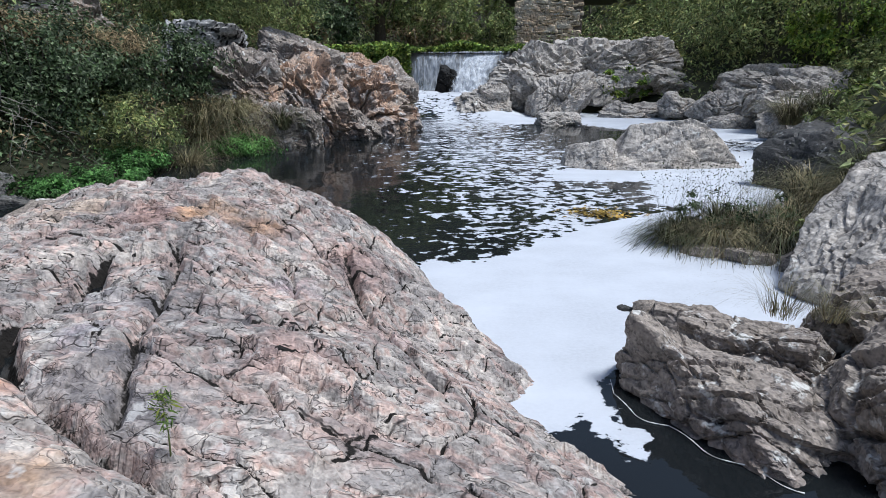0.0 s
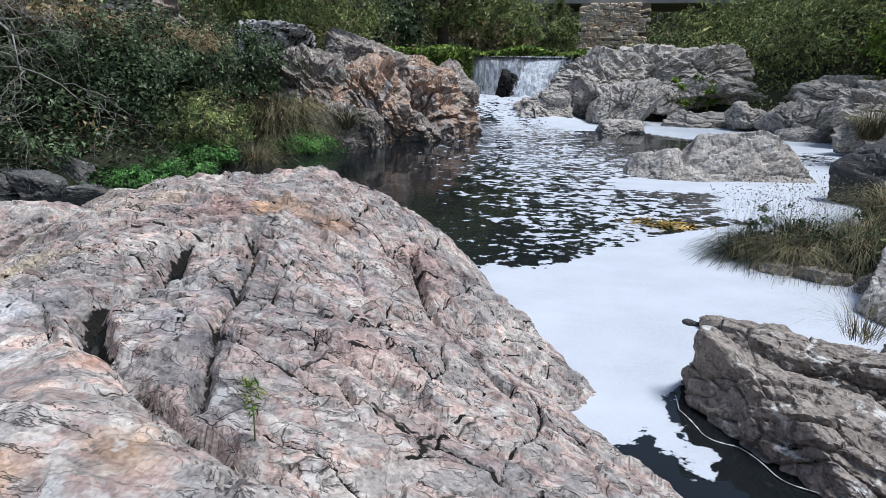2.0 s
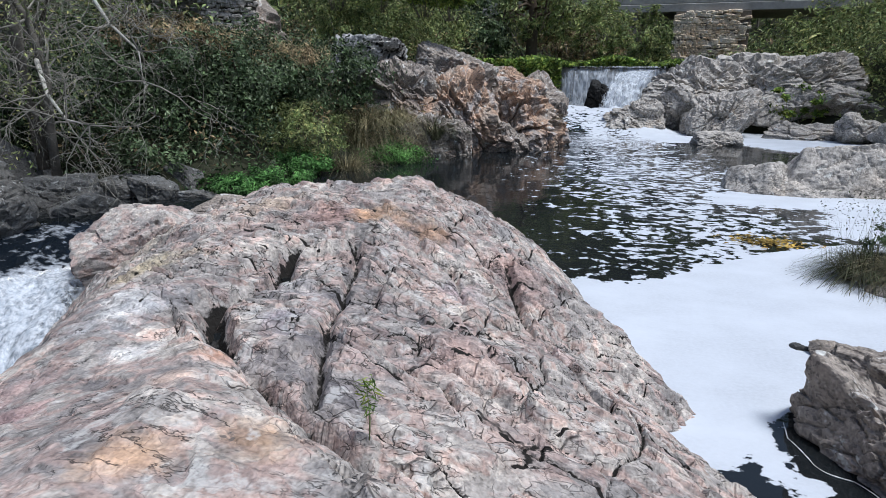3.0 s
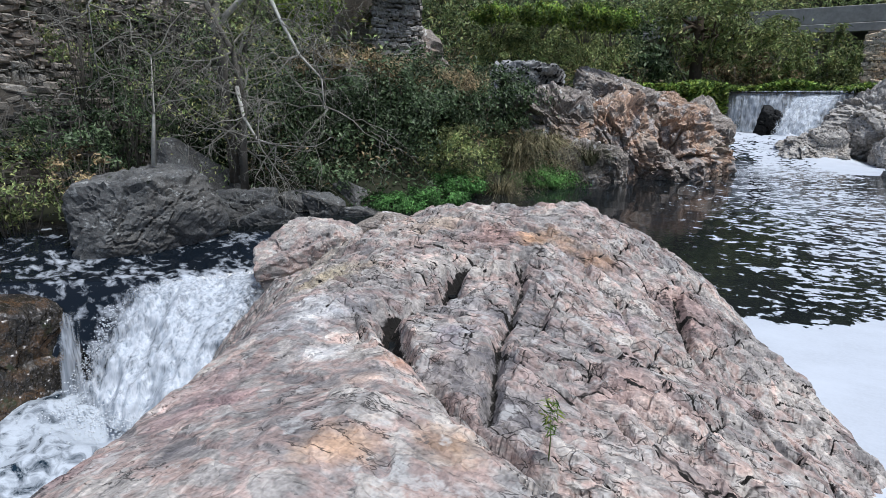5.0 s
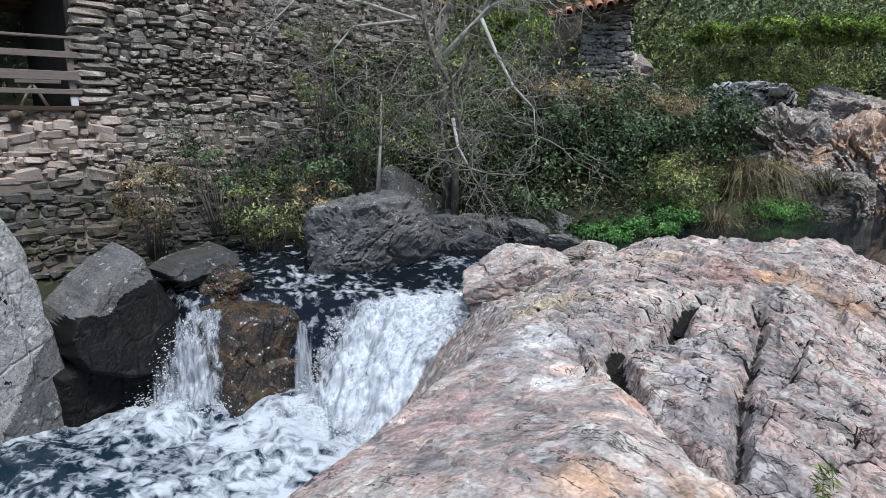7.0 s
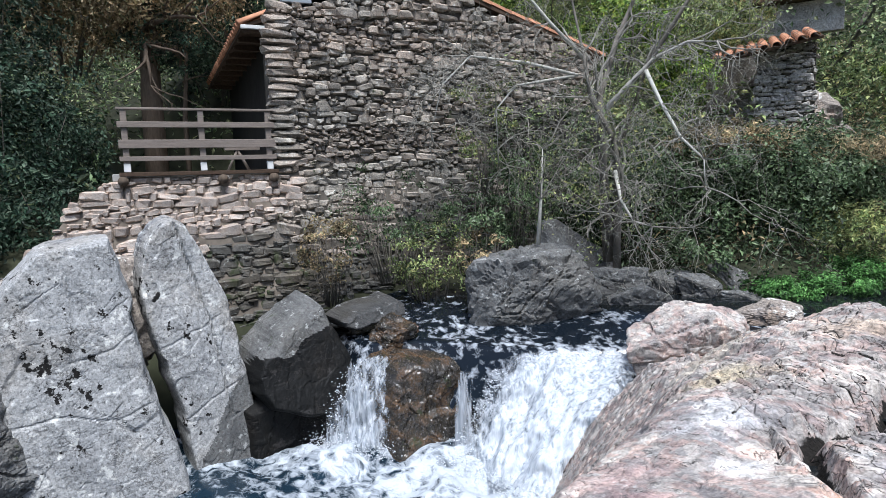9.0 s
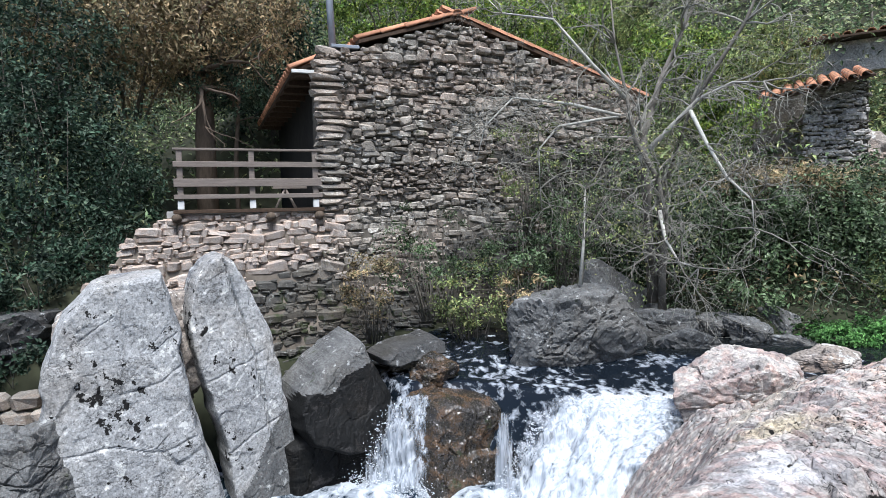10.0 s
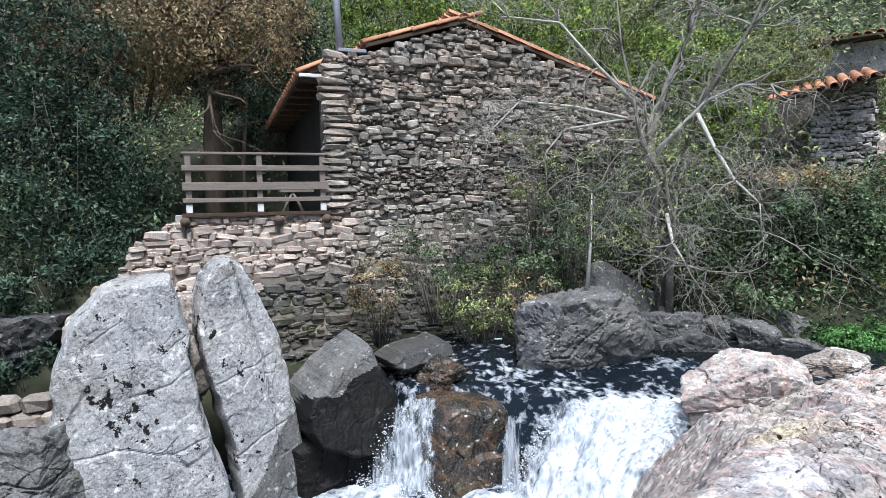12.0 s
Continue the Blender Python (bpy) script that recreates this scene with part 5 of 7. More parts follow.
for name, x, y, z, size, turn, seed, mat, label, group, lev, planes, ledge in [
    # the near right shore
    ("rock", 1.26, 2.46, -0.14, (0.60, 0.33, 0.46), (0, 12, -50), 11, GREY, "grey ribbed rock at the edge of the dark water", "rocks by the near shore", 5, 16, 0.045),
    ("rock", 1.60, 2.86, -0.08, (0.45, 0.28, 0.36), (0, 0, -40), 12, GREY, "grey ribbed rock at the edge of the dark water", "rocks by the near shore", 5, 14, 0.045),
    ("rock", 1.50, 3.42, 0.02, (0.25, 0.12, 0.12), (0, 0, -25), 13, GREY, "small grey rock in the foam", "rocks by the near shore", 4, 10, 0.05),
    ("rock", 1.32, 3.62, 0.00, (0.12, 0.09, 0.09), (0, 0, 20), 14, GREY, "small grey rock in the foam", "rocks by the near shore", 4, 10, 0.05),
    ("rock", 1.17, 3.72, -0.03, (0.08, 0.07, 0.06), (0, 0, 0), 15, SLATE, "small dark stone in the foam", "rocks by the near shore", 3, 8, 0.05),
    ("rock", 1.22, 3.30, -0.05, (0.12, 0.08, 0.09), (0, 0, 50), 16, SLATE, "small dark stone in the foam", "rocks by the near shore", 3, 8, 0.05),
    ("rock", 1.88, 2.12, 0.00, (0.42, 0.50, 0.68), (8, 14, 10), 17, GREY, "tall grey boulder with brown and white streaks", "rocks by the near shore", 5, 14, 0.04),
    ("rock", 2.55, 3.20, -0.05, (0.60, 0.45, 0.50), (0, 0, 20), 18, GREY, "grey boulder with brown streaks on the shore", "rocks by the near shore", 5, 14, 0.06),
    ("rock", 3.16, 4.10, 0.08, (0.90, 0.66, 0.66), (16, -8, 25), 119, WEATHERED, "large pale boulder with black fissures on the shore", "rocks by the near shore", 5, 10, 0.022),
    ("rock", 2.45, 4.72, -0.02, (0.20, 0.12, 0.12), (0, 0, -40), 20, GREY, "small grey stone below the grass clump", "stones below the grass", 4, 10, 0.05),
    ("rock", 2.15, 4.90, -0.03, (0.20, 0.11, 0.11), (0, 0, -35), 21, GREY, "small grey stone below the grass clump", "stones below the grass", 4, 10, 0.05),
    ("rock", 2.70, 4.50, 0.0, (0.17, 0.12, 0.14), (0, 0, 10), 22, GREY, "small grey stone below the grass clump", "stones below the grass", 4, 10, 0.05),
    ("rock", 2.75, 5.45, -0.10, (0.85, 0.55, 0.24), (0, 0, -25), 23, SLATE, "low dark rock under a grass clump", "rocks by the near shore", 4, 12, 0.05),
    ("rock", 5.05, 7.75, 0.20, (0.90, 0.75, 0.58), (0, -6, 20), 24, SLATE, "rounded dark grey boulder at the water's edge", "rocks by the near shore", 5, 9, 0.012),
    ("rock", 5.6, 7.2, 0.35, (0.6, 0.6, 0.42), (0, 0, 40), 25, GREY, "grey boulder on the shore", "rocks by the near shore", 4, 12, 0.05),
    # islands of rock in the pool
    ("rock", 3.45, 9.85, 0.02, (1.15, 0.65, 0.78), (0, -6, 8), 31, WEATHERED, ISLE, "rocks in the pool", 5, 12, 0.022),
    ("rock", 2.40, 9.60, -0.02, (0.72, 0.40, 0.40), (0, -14, 0), 32, WEATHERED, ISLE, "rocks in the pool", 5, 10, 0.02),
    ("rock", 3.05, 16.6, 0.02, (0.66, 0.35, 0.32), (0, 0, 5), 33, WEATHERED, ISLE, "rocks in the pool", 4, 12, 0.05),
    # the far right shore
    ("rock", 1.35, 19.7, 0.25, (0.95, 0.7, 0.85), (0, 20, 20), 41, WEATHERED, FAR, "rocks of the right shore", 5, 14, 0.07),
    ("rock", 3.0, 21.3, 1.0, (1.55, 1.2, 1.25), (0, 5, -10), 42, WEATHERED, FAR, "rocks of the right shore", 5, 16, 0.055),
    ("rock", 3.55, 19.5, 0.45, (1.15, 0.8, 0.72), (0, -10, 10), 43, WEATHERED, FAR, "rocks of the right shore", 5, 14, 0.08),
    ("rock", 6.1, 21.6, 1.45, (1.7, 1.3, 1.05), (0, -6, 0), 44, WEATHERED, FAR, "rocks of the right shore", 5, 14, 0.06),
    ("rock", 4.7, 21.8, 1.3, (1.2, 1.2, 1.1), (0, 0, 30), 45, WEATHERED, FAR, "rocks of the right shore", 4, 14, 0.06),
    ("rock", 5.9, 19.2, 0.12, (1.25, 0.6, 0.36), (0, 4, 0), 46, WEATHERED, FAR, "rocks of the right shore", 4, 12, 0.06),
    ("rock", 7.9, 17.0, 0.35, (1.35, 0.9, 0.66), (0, 3, -20), 47, WEATHERED, FAR, "rocks of the right shore", 5, 14, 0.07),
    ("rock", 8.6, 14.6, 0.55, (1.3, 1.0, 0.75), (0, 0, -30), 48, WEATHERED, FAR, "rocks of the right shore", 5, 14, 0.07),
    ("rock", 7.3, 15.9, 0.05, (0.7, 0.5, 0.30), (0, 0, 0), 49, WEATHERED, FAR, "rocks of the right shore", 4, 12, 0.06),
    ("rock", 6.9, 18.4, 0.25, (0.8, 0.6, 0.45), (0, 8, 20), 34, WEATHERED, FAR, "rocks of the right shore", 4, 12, 0.07),
    ("rock", 8.3, 15.7, 0.45, (1.0, 0.8, 0.6), (0, -8, -20), 35, WEATHERED, FAR, "rocks of the right shore", 5, 14, 0.07),
    ("rock", 9.4, 15.6, 0.9, (1.2, 0.9, 0.6), (0, 0, 10), 36, WEATHERED, FAR, "rocks of the right shore", 4, 14, 0.07),
    ("rock", 7.6, 12.9, 0.35, (0.9, 0.8, 0.55), (0, 6, 40), 37, WEATHERED, FAR, "rocks of the right shore", 4, 14, 0.07),
    ("rock", 6.8, 20.4, 0.85, (1.7, 0.8, 0.42), (0, 3, -15), 38, WEATHERED, FAR, "rocks of the right shore", 5, 14, 0.06),
    ("rock", 9.2, 17.9, 1.0, (1.6, 1.0, 0.55), (0, 0, -20), 39, WEATHERED, FAR, "rocks of the right shore", 5, 14, 0.06),
    # the outcrop on the left bank
    ("rock", -4.95, 13.3, 1.75, (1.0, 0.85, 0.62), (0, 5, 10), 51, PALE, "pale grey knob of rock above the bank", "rocks of the left bank", 5, 14, 0.06),
    ("rock", -4.05, 12.9, 0.95, (0.85, 0.7, 1.05), (10, 10, 0), 52, GREY, BANK, "rocks of the left bank", 5, 16, 0.07),
    ("rock", -3.0, 13.3, 0.65, (1.05, 0.95, 1.0), (0, 28, -30), 53, WARM, BANK, "rocks of the left bank", 5, 18, 0.09),
    ("rock", -2.0, 14.9, 0.5, (1.35, 1.1, 1.05), (0, 25, -30), 54, WARM, BANK, "rocks of the left bank", 5, 18, 0.09),
    ("rock", -1.35, 17.2, 0.35, (0.85, 1.7, 0.95), (0, 18, -10), 55, GREY, BANK, "rocks of the left bank", 5, 18, 0.08),
    ("rock", -2.0, 13.75, 0.1, (0.75, 0.55, 0.5), (0, 15, -30), 56, GREY, BANK, "rocks of the left bank", 5, 14, 0.08),
    ("rock", -2.85, 12.5, 0.15, (0.55, 0.5, 0.55), (0, 20, -30), 57, GREY, BANK, "rocks of the left bank", 5, 14, 0.08),
    ("rock", -3.34, 12.20, 0.20, (0.62, 0.50, 0.62), (0, 18, -25), 151, GREY, BANK, "rocks of the left bank", 5, 14, 0.07),
    ("rock", -3.64, 12.75, 0.65, (0.55, 0.5, 0.7), (0, 14, -25), 152, WARM, BANK, "rocks of the left bank", 5, 14, 0.07),
    ("rock", -3.35, 14.6, 1.45, (0.95, 0.7, 0.6), (0, 18, -20), 58, GREY, "blue-grey rock at the crest of the bank", "rocks of the left bank", 5, 14, 0.05),
    ("rock", -2.3, 16.4, 1.2, (1.25, 0.95, 0.62), (0, 18, -20), 59, WARM, BANK, "rocks of the left bank", 5, 16, 0.08),
    ("rock", -1.9, 20.4, 0.8, (0.95, 1.9, 0.95), (0, 24, -8), 60, GREY, "smooth dark rock sloping beside the weir", "rocks of the left bank", 5, 10, 0.04),
    ("rock", -8.6, 14.5, 2.6, (1.5, 1.0, 0.9), (0, 20, 20), 61, GREY, "grey rock slope showing above the bushes", "rocks of the left bank", 4, 10, 0.05),
    ("rock", 0.25, 22.2, 0.9, (0.52, 0.36, 0.56), (0, 12, 0), 62, BLACK_WET_SHADE, "dark wet rock standing in the weir's fall", "rocks by the weir", 4, 10, 0.06),
    # boulders about the cascades
    ("boulder", -6.35, 4.62, 0.10, (0.78, 0.62, 0.66), (0, -10, 60), 71, SLATE_GREY, "large dark boulder at the foot of the old wall", "boulders by the cascades", 5, 10, 0.03),
    ("boulder", -6.20, 6.10, 0.02, (0.40, 0.32, 0.30), (0, 0, 30), 73, SLATE_GREY, STRAY, "boulders by the cascades", 4, 9, 0.04),
    ("boulder", -5.62, 5.85, -0.08, (0.42, 0.30, 0.28), (0, 12, 50), 74, SLATE_GREY, STRAY, "boulders by the cascades", 4, 8, 0.04),
    ("boulder", -5.42, 6.72, 0.02, (0.30, 0.26, 0.27), (0, 10, 20), 75, SLATE_GREY, STRAY, "boulders by the cascades", 4, 8, 0.04),
    ("boulder", -5.38, 7.28, 0.05, (0.16, 0.30, 0.36), (-30, 0, 70), 76, SLATE_GREY, STRAY, "boulders by the cascades", 4, 6, 0.03),
    ("boulder", -6.00, 6.75, 0.02, (0.36, 0.28, 0.25), (0, 0, 0), 77, SLATE_GREY, STRAY, "boulders by the cascades", 4, 9, 0.04),
    ("boulder", -4.95, 7.00, -0.06, (0.26, 0.22, 0.13), (0, 0, 10), 78, SLATE_GREY, STRAY, "boulders by the cascades", 4, 9, 0.04),
    ("boulder", -4.30, 6.45, -0.04, (0.36, 0.26, 0.14), (0, 0, 30), 79, GREY, "low grey stone behind the pink rock", "boulders by the cascades", 4, 9, 0.04),
    ("boulder", -6.15, 8.10, 0.42, (0.34, 0.24, 0.22), (0, 12, 40), 80, GREY, "pale stone lodged in the bushes", "boulders by the cascades", 4, 9, 0.05),
    ("boulder", -4.22, 4.95, -0.20, (0.58, 0.50, 0.46), (26, -18, 35), 81, PINK, "angular buff block at the head of the cascade", "boulders by the cascades", 5, 7, 0.03),
    ("boulder", -6.78, 2.90, -0.24, (0.24, 0.22, 0.20), (0, 14, 20), 84, WET, "small brown boulder at the lip of the cascade", "boulders by the cascades", 4, 9, 0.06),
    ("boulder", -7.6, 2.9, -0.8, (0.6, 1.0, 0.6), (0, 0, 0), 187, BLACK_WET_SHADE, "dark wet rock behind the cascade", "boulders by the cascades", 4, 9, 0.04),
    # the leaning slabs
    ("rock", -6.75, -1.15, -0.75, (0.4, 0.5, 0.7), (0, 0, 0), 93, SLATE_GREY, "blue-grey rock at the foot of the leaning slabs", "leaning slabs", 6, 8, 0.03),
    ("rock", -9.9, -1.9, 0.1, (0.8, 0.9, 0.55), (0, 0, 10), 94, SLATE, "dark grey rock below the trees", "leaning slabs", 4, 8, 0.04),
    ("rock", -7.7, -0.1, 0.2, (0.5, 0.8, 0.8), (0, 0, 0), 95, GREY, "grey rock behind the leaning slabs", "leaning slabs", 4, 8, 0.04),
]:
    rock(name, x, y, z, size, turn, seed, mat, label, group, level=7 if seed in (11, 17, 12) else lev + 1, planes=planes, ledge=ledge * 1.1, sharp=90 if seed == 81 else 34, rough=0.03 if planes < 8 else 0.10, grain=max(0.10, 0.42 * max(size) ** 0.7), taper={31: 0.5, 32: 0.45, 41: 0.25, 53: 0.2, 54: 0.2, 55: 0.25}.get(seed, 0.0))

# the leaning slabs and the blocks between the cascades
LEAN = "tall pale slab of rock leaning beside the basin"
faced_rock("rock_slab", [(-1.10, -1.5), (-1.00, 0.30), (-0.85, 0.78), (-0.56, 1.08), (-0.43, 1.14), (0.05, 1.16), (0.14, 0.90), (0.22, 0.54), (0.25, 0.10), (0.32, -0.30), (0.56, -1.15), (0.62, -1.5)], -6.62, 0.75, 92, (PALE,), LEAN, "leaning slabs", rnd=0.07, ledge=0.018, lean=-0.10, turn=0.10,
           splits=[([(-0.34, 1.0), (-0.30, 0.6), (-0.31, 0.2), (-0.36, -0.1)], 0.014), ([(-0.36, 0.05), (0.0, 0.15), (0.24, 0.32)], 0.012), ([(-1.0, -0.45), (-0.5, -0.38), (0.0, -0.5), (0.35, -0.4)], 0.014), ([(-0.05, -0.5), (-0.08, -0.9), (-0.02, -1.4)], 0.014)])
# SLATE_GREY on the right side face puts its shade into the colour.
faced_rock("rock_slab", [(0.66, -1.5), (0.56, -0.70), (0.42, -0.15), (0.30, 0.30), (0.25, 0.62), (0.33, 0.95), (0.40, 1.10), (0.55, 1.27), (0.68, 1.32), (0.80, 1.20), (0.98, 0.94), (1.10, 0.60), (1.22, 0.26), (1.28, -0.30), (1.42, -1.0), (1.44, -1.5)], -6.78, 0.60, 91, (PALE, SLATE_GREY), LEAN, "leaning slabs", rnd=0.06, ledge=0.018, lean=-0.12, turn=-0.16,
           splits=[([(0.66, 1.25), (0.80, 0.75), (0.92, 0.25), (1.0, -0.2), (1.08, -0.8)], 0.035), ([(0.45, 0.0), (0.75, 0.12), (1.05, 0.22)], 0.012), ([(0.62, -0.75), (0.9, -0.6), (1.15, -0.5)], 0.014)], wet=lambda y: 1.65 * (y - 1.02) - 0.75)
# Lower part in black: wetness plus deep shade put into the colour.
faced_rock("boulder", [(1.26, -0.62), (1.28, -0.42), (1.36, -0.25), (1.66, 0.01), (2.00, 0.21), (2.13, 0.27), (2.22, 0.18), (2.30, 0.0), (2.46, -0.40), (2.44, -0.86), (2.20, -1.02), (1.80, -0.98), (1.42, -0.84)], -6.62, 0.85, 86, (SLATE_GREY, BLACK_WET_SHADE), "dark wedge-shaped boulder with a flat grey face", "boulders by the cascades", rnd=0.10, lean=-0.30, turn=-0.05, wet=lambda y: -0.30 + 0.30 * (y - 1.3), ledge=0.02)
# Added black block, standing in for the shadowed cavity below the wedge.
faced_rock("boulder", [(1.10, -1.6), (1.12, -0.80), (1.40, -0.62), (2.20, -0.70), (2.50, -0.55), (2.62, -1.6)], -6.90, 0.8, 87, (BLACK_WET_SHADE,), "black block added for the shadowed cavity under a boulder", "boulders by the cascades", rnd=0.2, ledge=0.03)
faced_rock("boulder", [(2.36, -1.5), (2.42, -0.9), (2.46, -0.50), (2.58, -0.35), (2.80, -0.30), (3.30, -0.34), (3.44, -0.45), (3.48, -0.95), (3.44, -1.5)], -5.86, 0.75, 82, (WET,), "wet brown rock between two cascades", "boulders by the cascades", rnd=0.16, lean=-0.20, ledge=0.06, rough=0.04)
faced_rock("boulder", [(3.22, -1.5), (3.24, -0.7), (3.36, -0.42), (3.65, -0.40), (3.92, -0.52), (4.02, -0.9), (4.05, -1.5)], -5.72, 0.7, 83, (BLACK_WET_SHADE,), "black wet rock under the broad cascade", "boulders by the cascades", rnd=0.28, lean=-0.22, ledge=0.03)
faced_rock("boulder", [(2.42, -0.02), (2.60, 0.06), (3.20, 0.14), (3.30, 0.06), (3.26, -0.10), (2.62, -0.18), (2.45, -0.14)], -7.05, 0.55, 85, (SLATE,), "flat grey capping stone above the cascade", "boulders by the cascades", rnd=0.06, lean=-0.4, ledge=0.015)
faced_rock("boulder", [(5.32, 0.30), (5.30, 0.72), (5.36, 0.98), (5.62, 0.98), (6.22, 0.58), (6.46, 0.42), (6.28, 0.06), (6.0, 0.0)], -6.42, 0.20, 72, (SLATE_GREY,), "flat grey slab leaning on the bank", "boulders by the cascades", rnd=0.04, lean=-0.45, turn=0.08, ledge=0.012)

# froth caught along the waterline of the near rocks
edge = [(0.82, 2.76), (0.80, 2.62), (0.86, 2.44), (0.97, 2.35), (1.06, 2.18), (1.20, 2.04), (1.34, 1.90)]
path = []
for (ax_, ay_), (bx_, by_) in zip(edge[:-1], edge[1:]):
    for k in range(8):
        t = k / 8
        w = 0.012 * math.sin(11 * (ax_ + t * (bx_ - ax_)) * 3)
        path.append((ax_ + t * (bx_ - ax_) + w, ay_ + t * (by_ - ay_) + w, 0.004))
me = mesh_of("froth_line", *tube(path, [0.0010 + 0.0030 * abs(math.sin(i * 1.7) * math.sin(i * 0.37)) for i in range(len(path))], 6), WHITE)
tagged(new("froth_line", me), "thin white line of froth along the rock's waterline", "foam")


# ---- the old mill: gable wall, roof, terrace ----
def wall_top(s):
    return np.interp(s, [-1.9, -1.57, -1.23, -0.71, 1.23, 1.24, 1.85, 1.86, 3.45, 6.9], [0.75, 1.06, 1.55, 1.74, 1.76, 4.08, 4.14, 4.18, 4.66, 3.62])


def batter(z):
    return -0.27 * max(0.0, 1.75 - z)


mill = new("mill_house")
mill.empty_display_size = 0.1
mill.matrix_world = Matrix(((WALL_E.x, -WALL_N.x, 0, WALL_O.x), (WALL_E.y, -WALL_N.y, 0, WALL_O.y), (0, 0, 1, 0), (0, 0, 0, 1)))
tagged(mill, "old rubble-stone mill house with a tiled gable roof", "house")


def wall_sheet(s0, s1, zs, thick, deep):
    """A slab that follows the top line and the batter, its face set back by deep."""
    ss = np.linspace(s0, s1, 48)
    verts, faces = [], []
    for s in ss:
        top = float(wall_top(s)) - 0.05
        for t in np.linspace(0, 1, 10):
            z = zs + (top - zs) * t
            verts.append((s, batter(z) + deep, z))
        for t in np.linspace(0, 1, 10):
            z = zs + (top - zs) * t
            verts.append((s, thick, z))
    n = 20
    for i in range(len(ss) - 1):
        a, b = i * n, (i + 1) * n
        for k in range(9):
            faces.append((a + k, b + k, b + k + 1, a + k + 1))
            faces.append((a + 10 + k, a + 11 + k, b + 11 + k, b + 10 + k))
        faces.append((a + 9, b + 9, b + 19, a + 19))
        faces.append((a, a + 10, b + 10, b))
    m = (len(ss) - 1) * n
    for k in range(9):
        faces.append((k, k + 1, k + 11, k + 10))
        faces.append((m + k, m + k + 10, m + k + 11, m + k + 1))
    return verts, faces


gable_wall = part("wall", mesh_of("wall", *wall_sheet(1.24, 6.9, -1.5, 0.55, 0.008), MORTAR, True), mill, "rubble-stone gable wall with deep dark joints")
terrace_wall = part("wall", mesh_of("wall", *wall_sheet(-1.9, 1.23, -1.5, 0.6, 0.012), LIME, True), mill, "brownish rubble terrace wall")


def stone_mesh(seed, mat):
    rng = np.random.default_rng(seed)
    bm = bmesh.new()
    bmesh.ops.create_cube(bm, size=1)
    for v in bm.verts:
        v.co += Vector(rng.uniform(-0.13, 0.13, 3))
    bmesh.ops.bevel(bm, geom=bm.edges[:], offset=0.19, segments=1, affect='EDGES')
    for v in bm.verts:
        v.co += Vector(rng.uniform(-0.04, 0.04, 3))
    me = bpy.data.meshes.new("stone")
    bm.to_mesh(me)
    bm.free()
    me.materials.append(mat)
    return me


PALE_STONES = [stone_mesh(310 + i, WEATHERED) for i in range(8)]
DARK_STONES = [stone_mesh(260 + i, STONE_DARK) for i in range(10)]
STONES = [stone_mesh(200 + i, STONE) for i in range(12)]
TAN_STONES = [stone_mesh(280 + i, TAN) for i in range(8)]
BROWN_STONES = [stone_mesh(230 + i, STONE_BROWN) for i in range(10)]


def courses(rng, s0, s1, z0, top, big=1.0):
    """Irregular courses of flat stones: place, size and lean of each."""
    z = z0
    while z < 4.9:
        h = rng.choice((0.03, 0.045, 0.06, 0.075, 0.10)) * rng.uniform(0.85, 1.15) * big
        s = s0 + rng.uniform(-0.1, 0.1)
        while s < s1:
            w = h * rng.uniform(1.1, 3.4) if rng.random() < 0.72 else h * rng.uniform(0.7, 1.5)
            hh = h * rng.uniform(0.72, 1.35)
            zz = z + 0.035 * math.sin(s * 2.1 + z * 3) + rng.uniform(-0.036, 0.036)
            if zz + hh * 0.5 < top(s + w / 2) and s + w < s1 + 0.08:
                yield s + w / 2, zz + h / 2, w * 1.03, hh * rng.uniform(0.96, 1.22), rng.uniform(0.16, 0.24), rng.uniform(-0.03, 0.03), rng.normal() * 6.0
            s += w
        z += h * 0.98


def lay(parent, kinds, rng, rows, chosen, name="stone"):
    """The chosen stones as objects, the rest in one joined mesh."""
    verts, faces, count = [], [], 0
    for s, z, w, h, dp, proud, lean in rows:
        m = pose(s, batter(z) + proud + dp * 0.5 - (0.03 if z < 1.75 else 0.06), z, 0, lean, 0) @ Matrix.Diagonal((w, dp, h, 1))
        me = kinds[rng.integers(len(kinds))]
        if chosen(s, z) and count < 300:
            ob = part(name, me, parent)
            ob.matrix_basis = m
            count += 1
        else:
            n = len(verts)
            verts += [m @ v.co for v in me.vertices]
            faces += [tuple(i + n for i in p.vertices) for p in me.polygons]
    if verts:
        me = mesh_of("stonework", verts, faces, kinds[0].materials[0], True)
        tagged(part("stonework", me, parent), kind="stuff")


rng = np.random.default_rng(5)
GABLE_ROWS = [r for r in courses(rng, 1.24, 6.9, 1.5, lambda s: float(wall_top(s))) if r[1] > 1.6]
QUOINS = [(1.36 + rng.uniform(-0.03, 0.05), z, rng.uniform(0.3, 0.5), 0.09, 0.26, -0.05, rng.uniform(-3, 3)) for z in np.arange(1.9, 4.0, 0.105)]
TERRACE_ROWS = list(courses(rng, -1.8, 6.9, -0.95, lambda s: min(1.74, float(wall_top(s))), 1.2))

# roof
RIDGE_S, RIDGE_Z = 3.45, 4.70


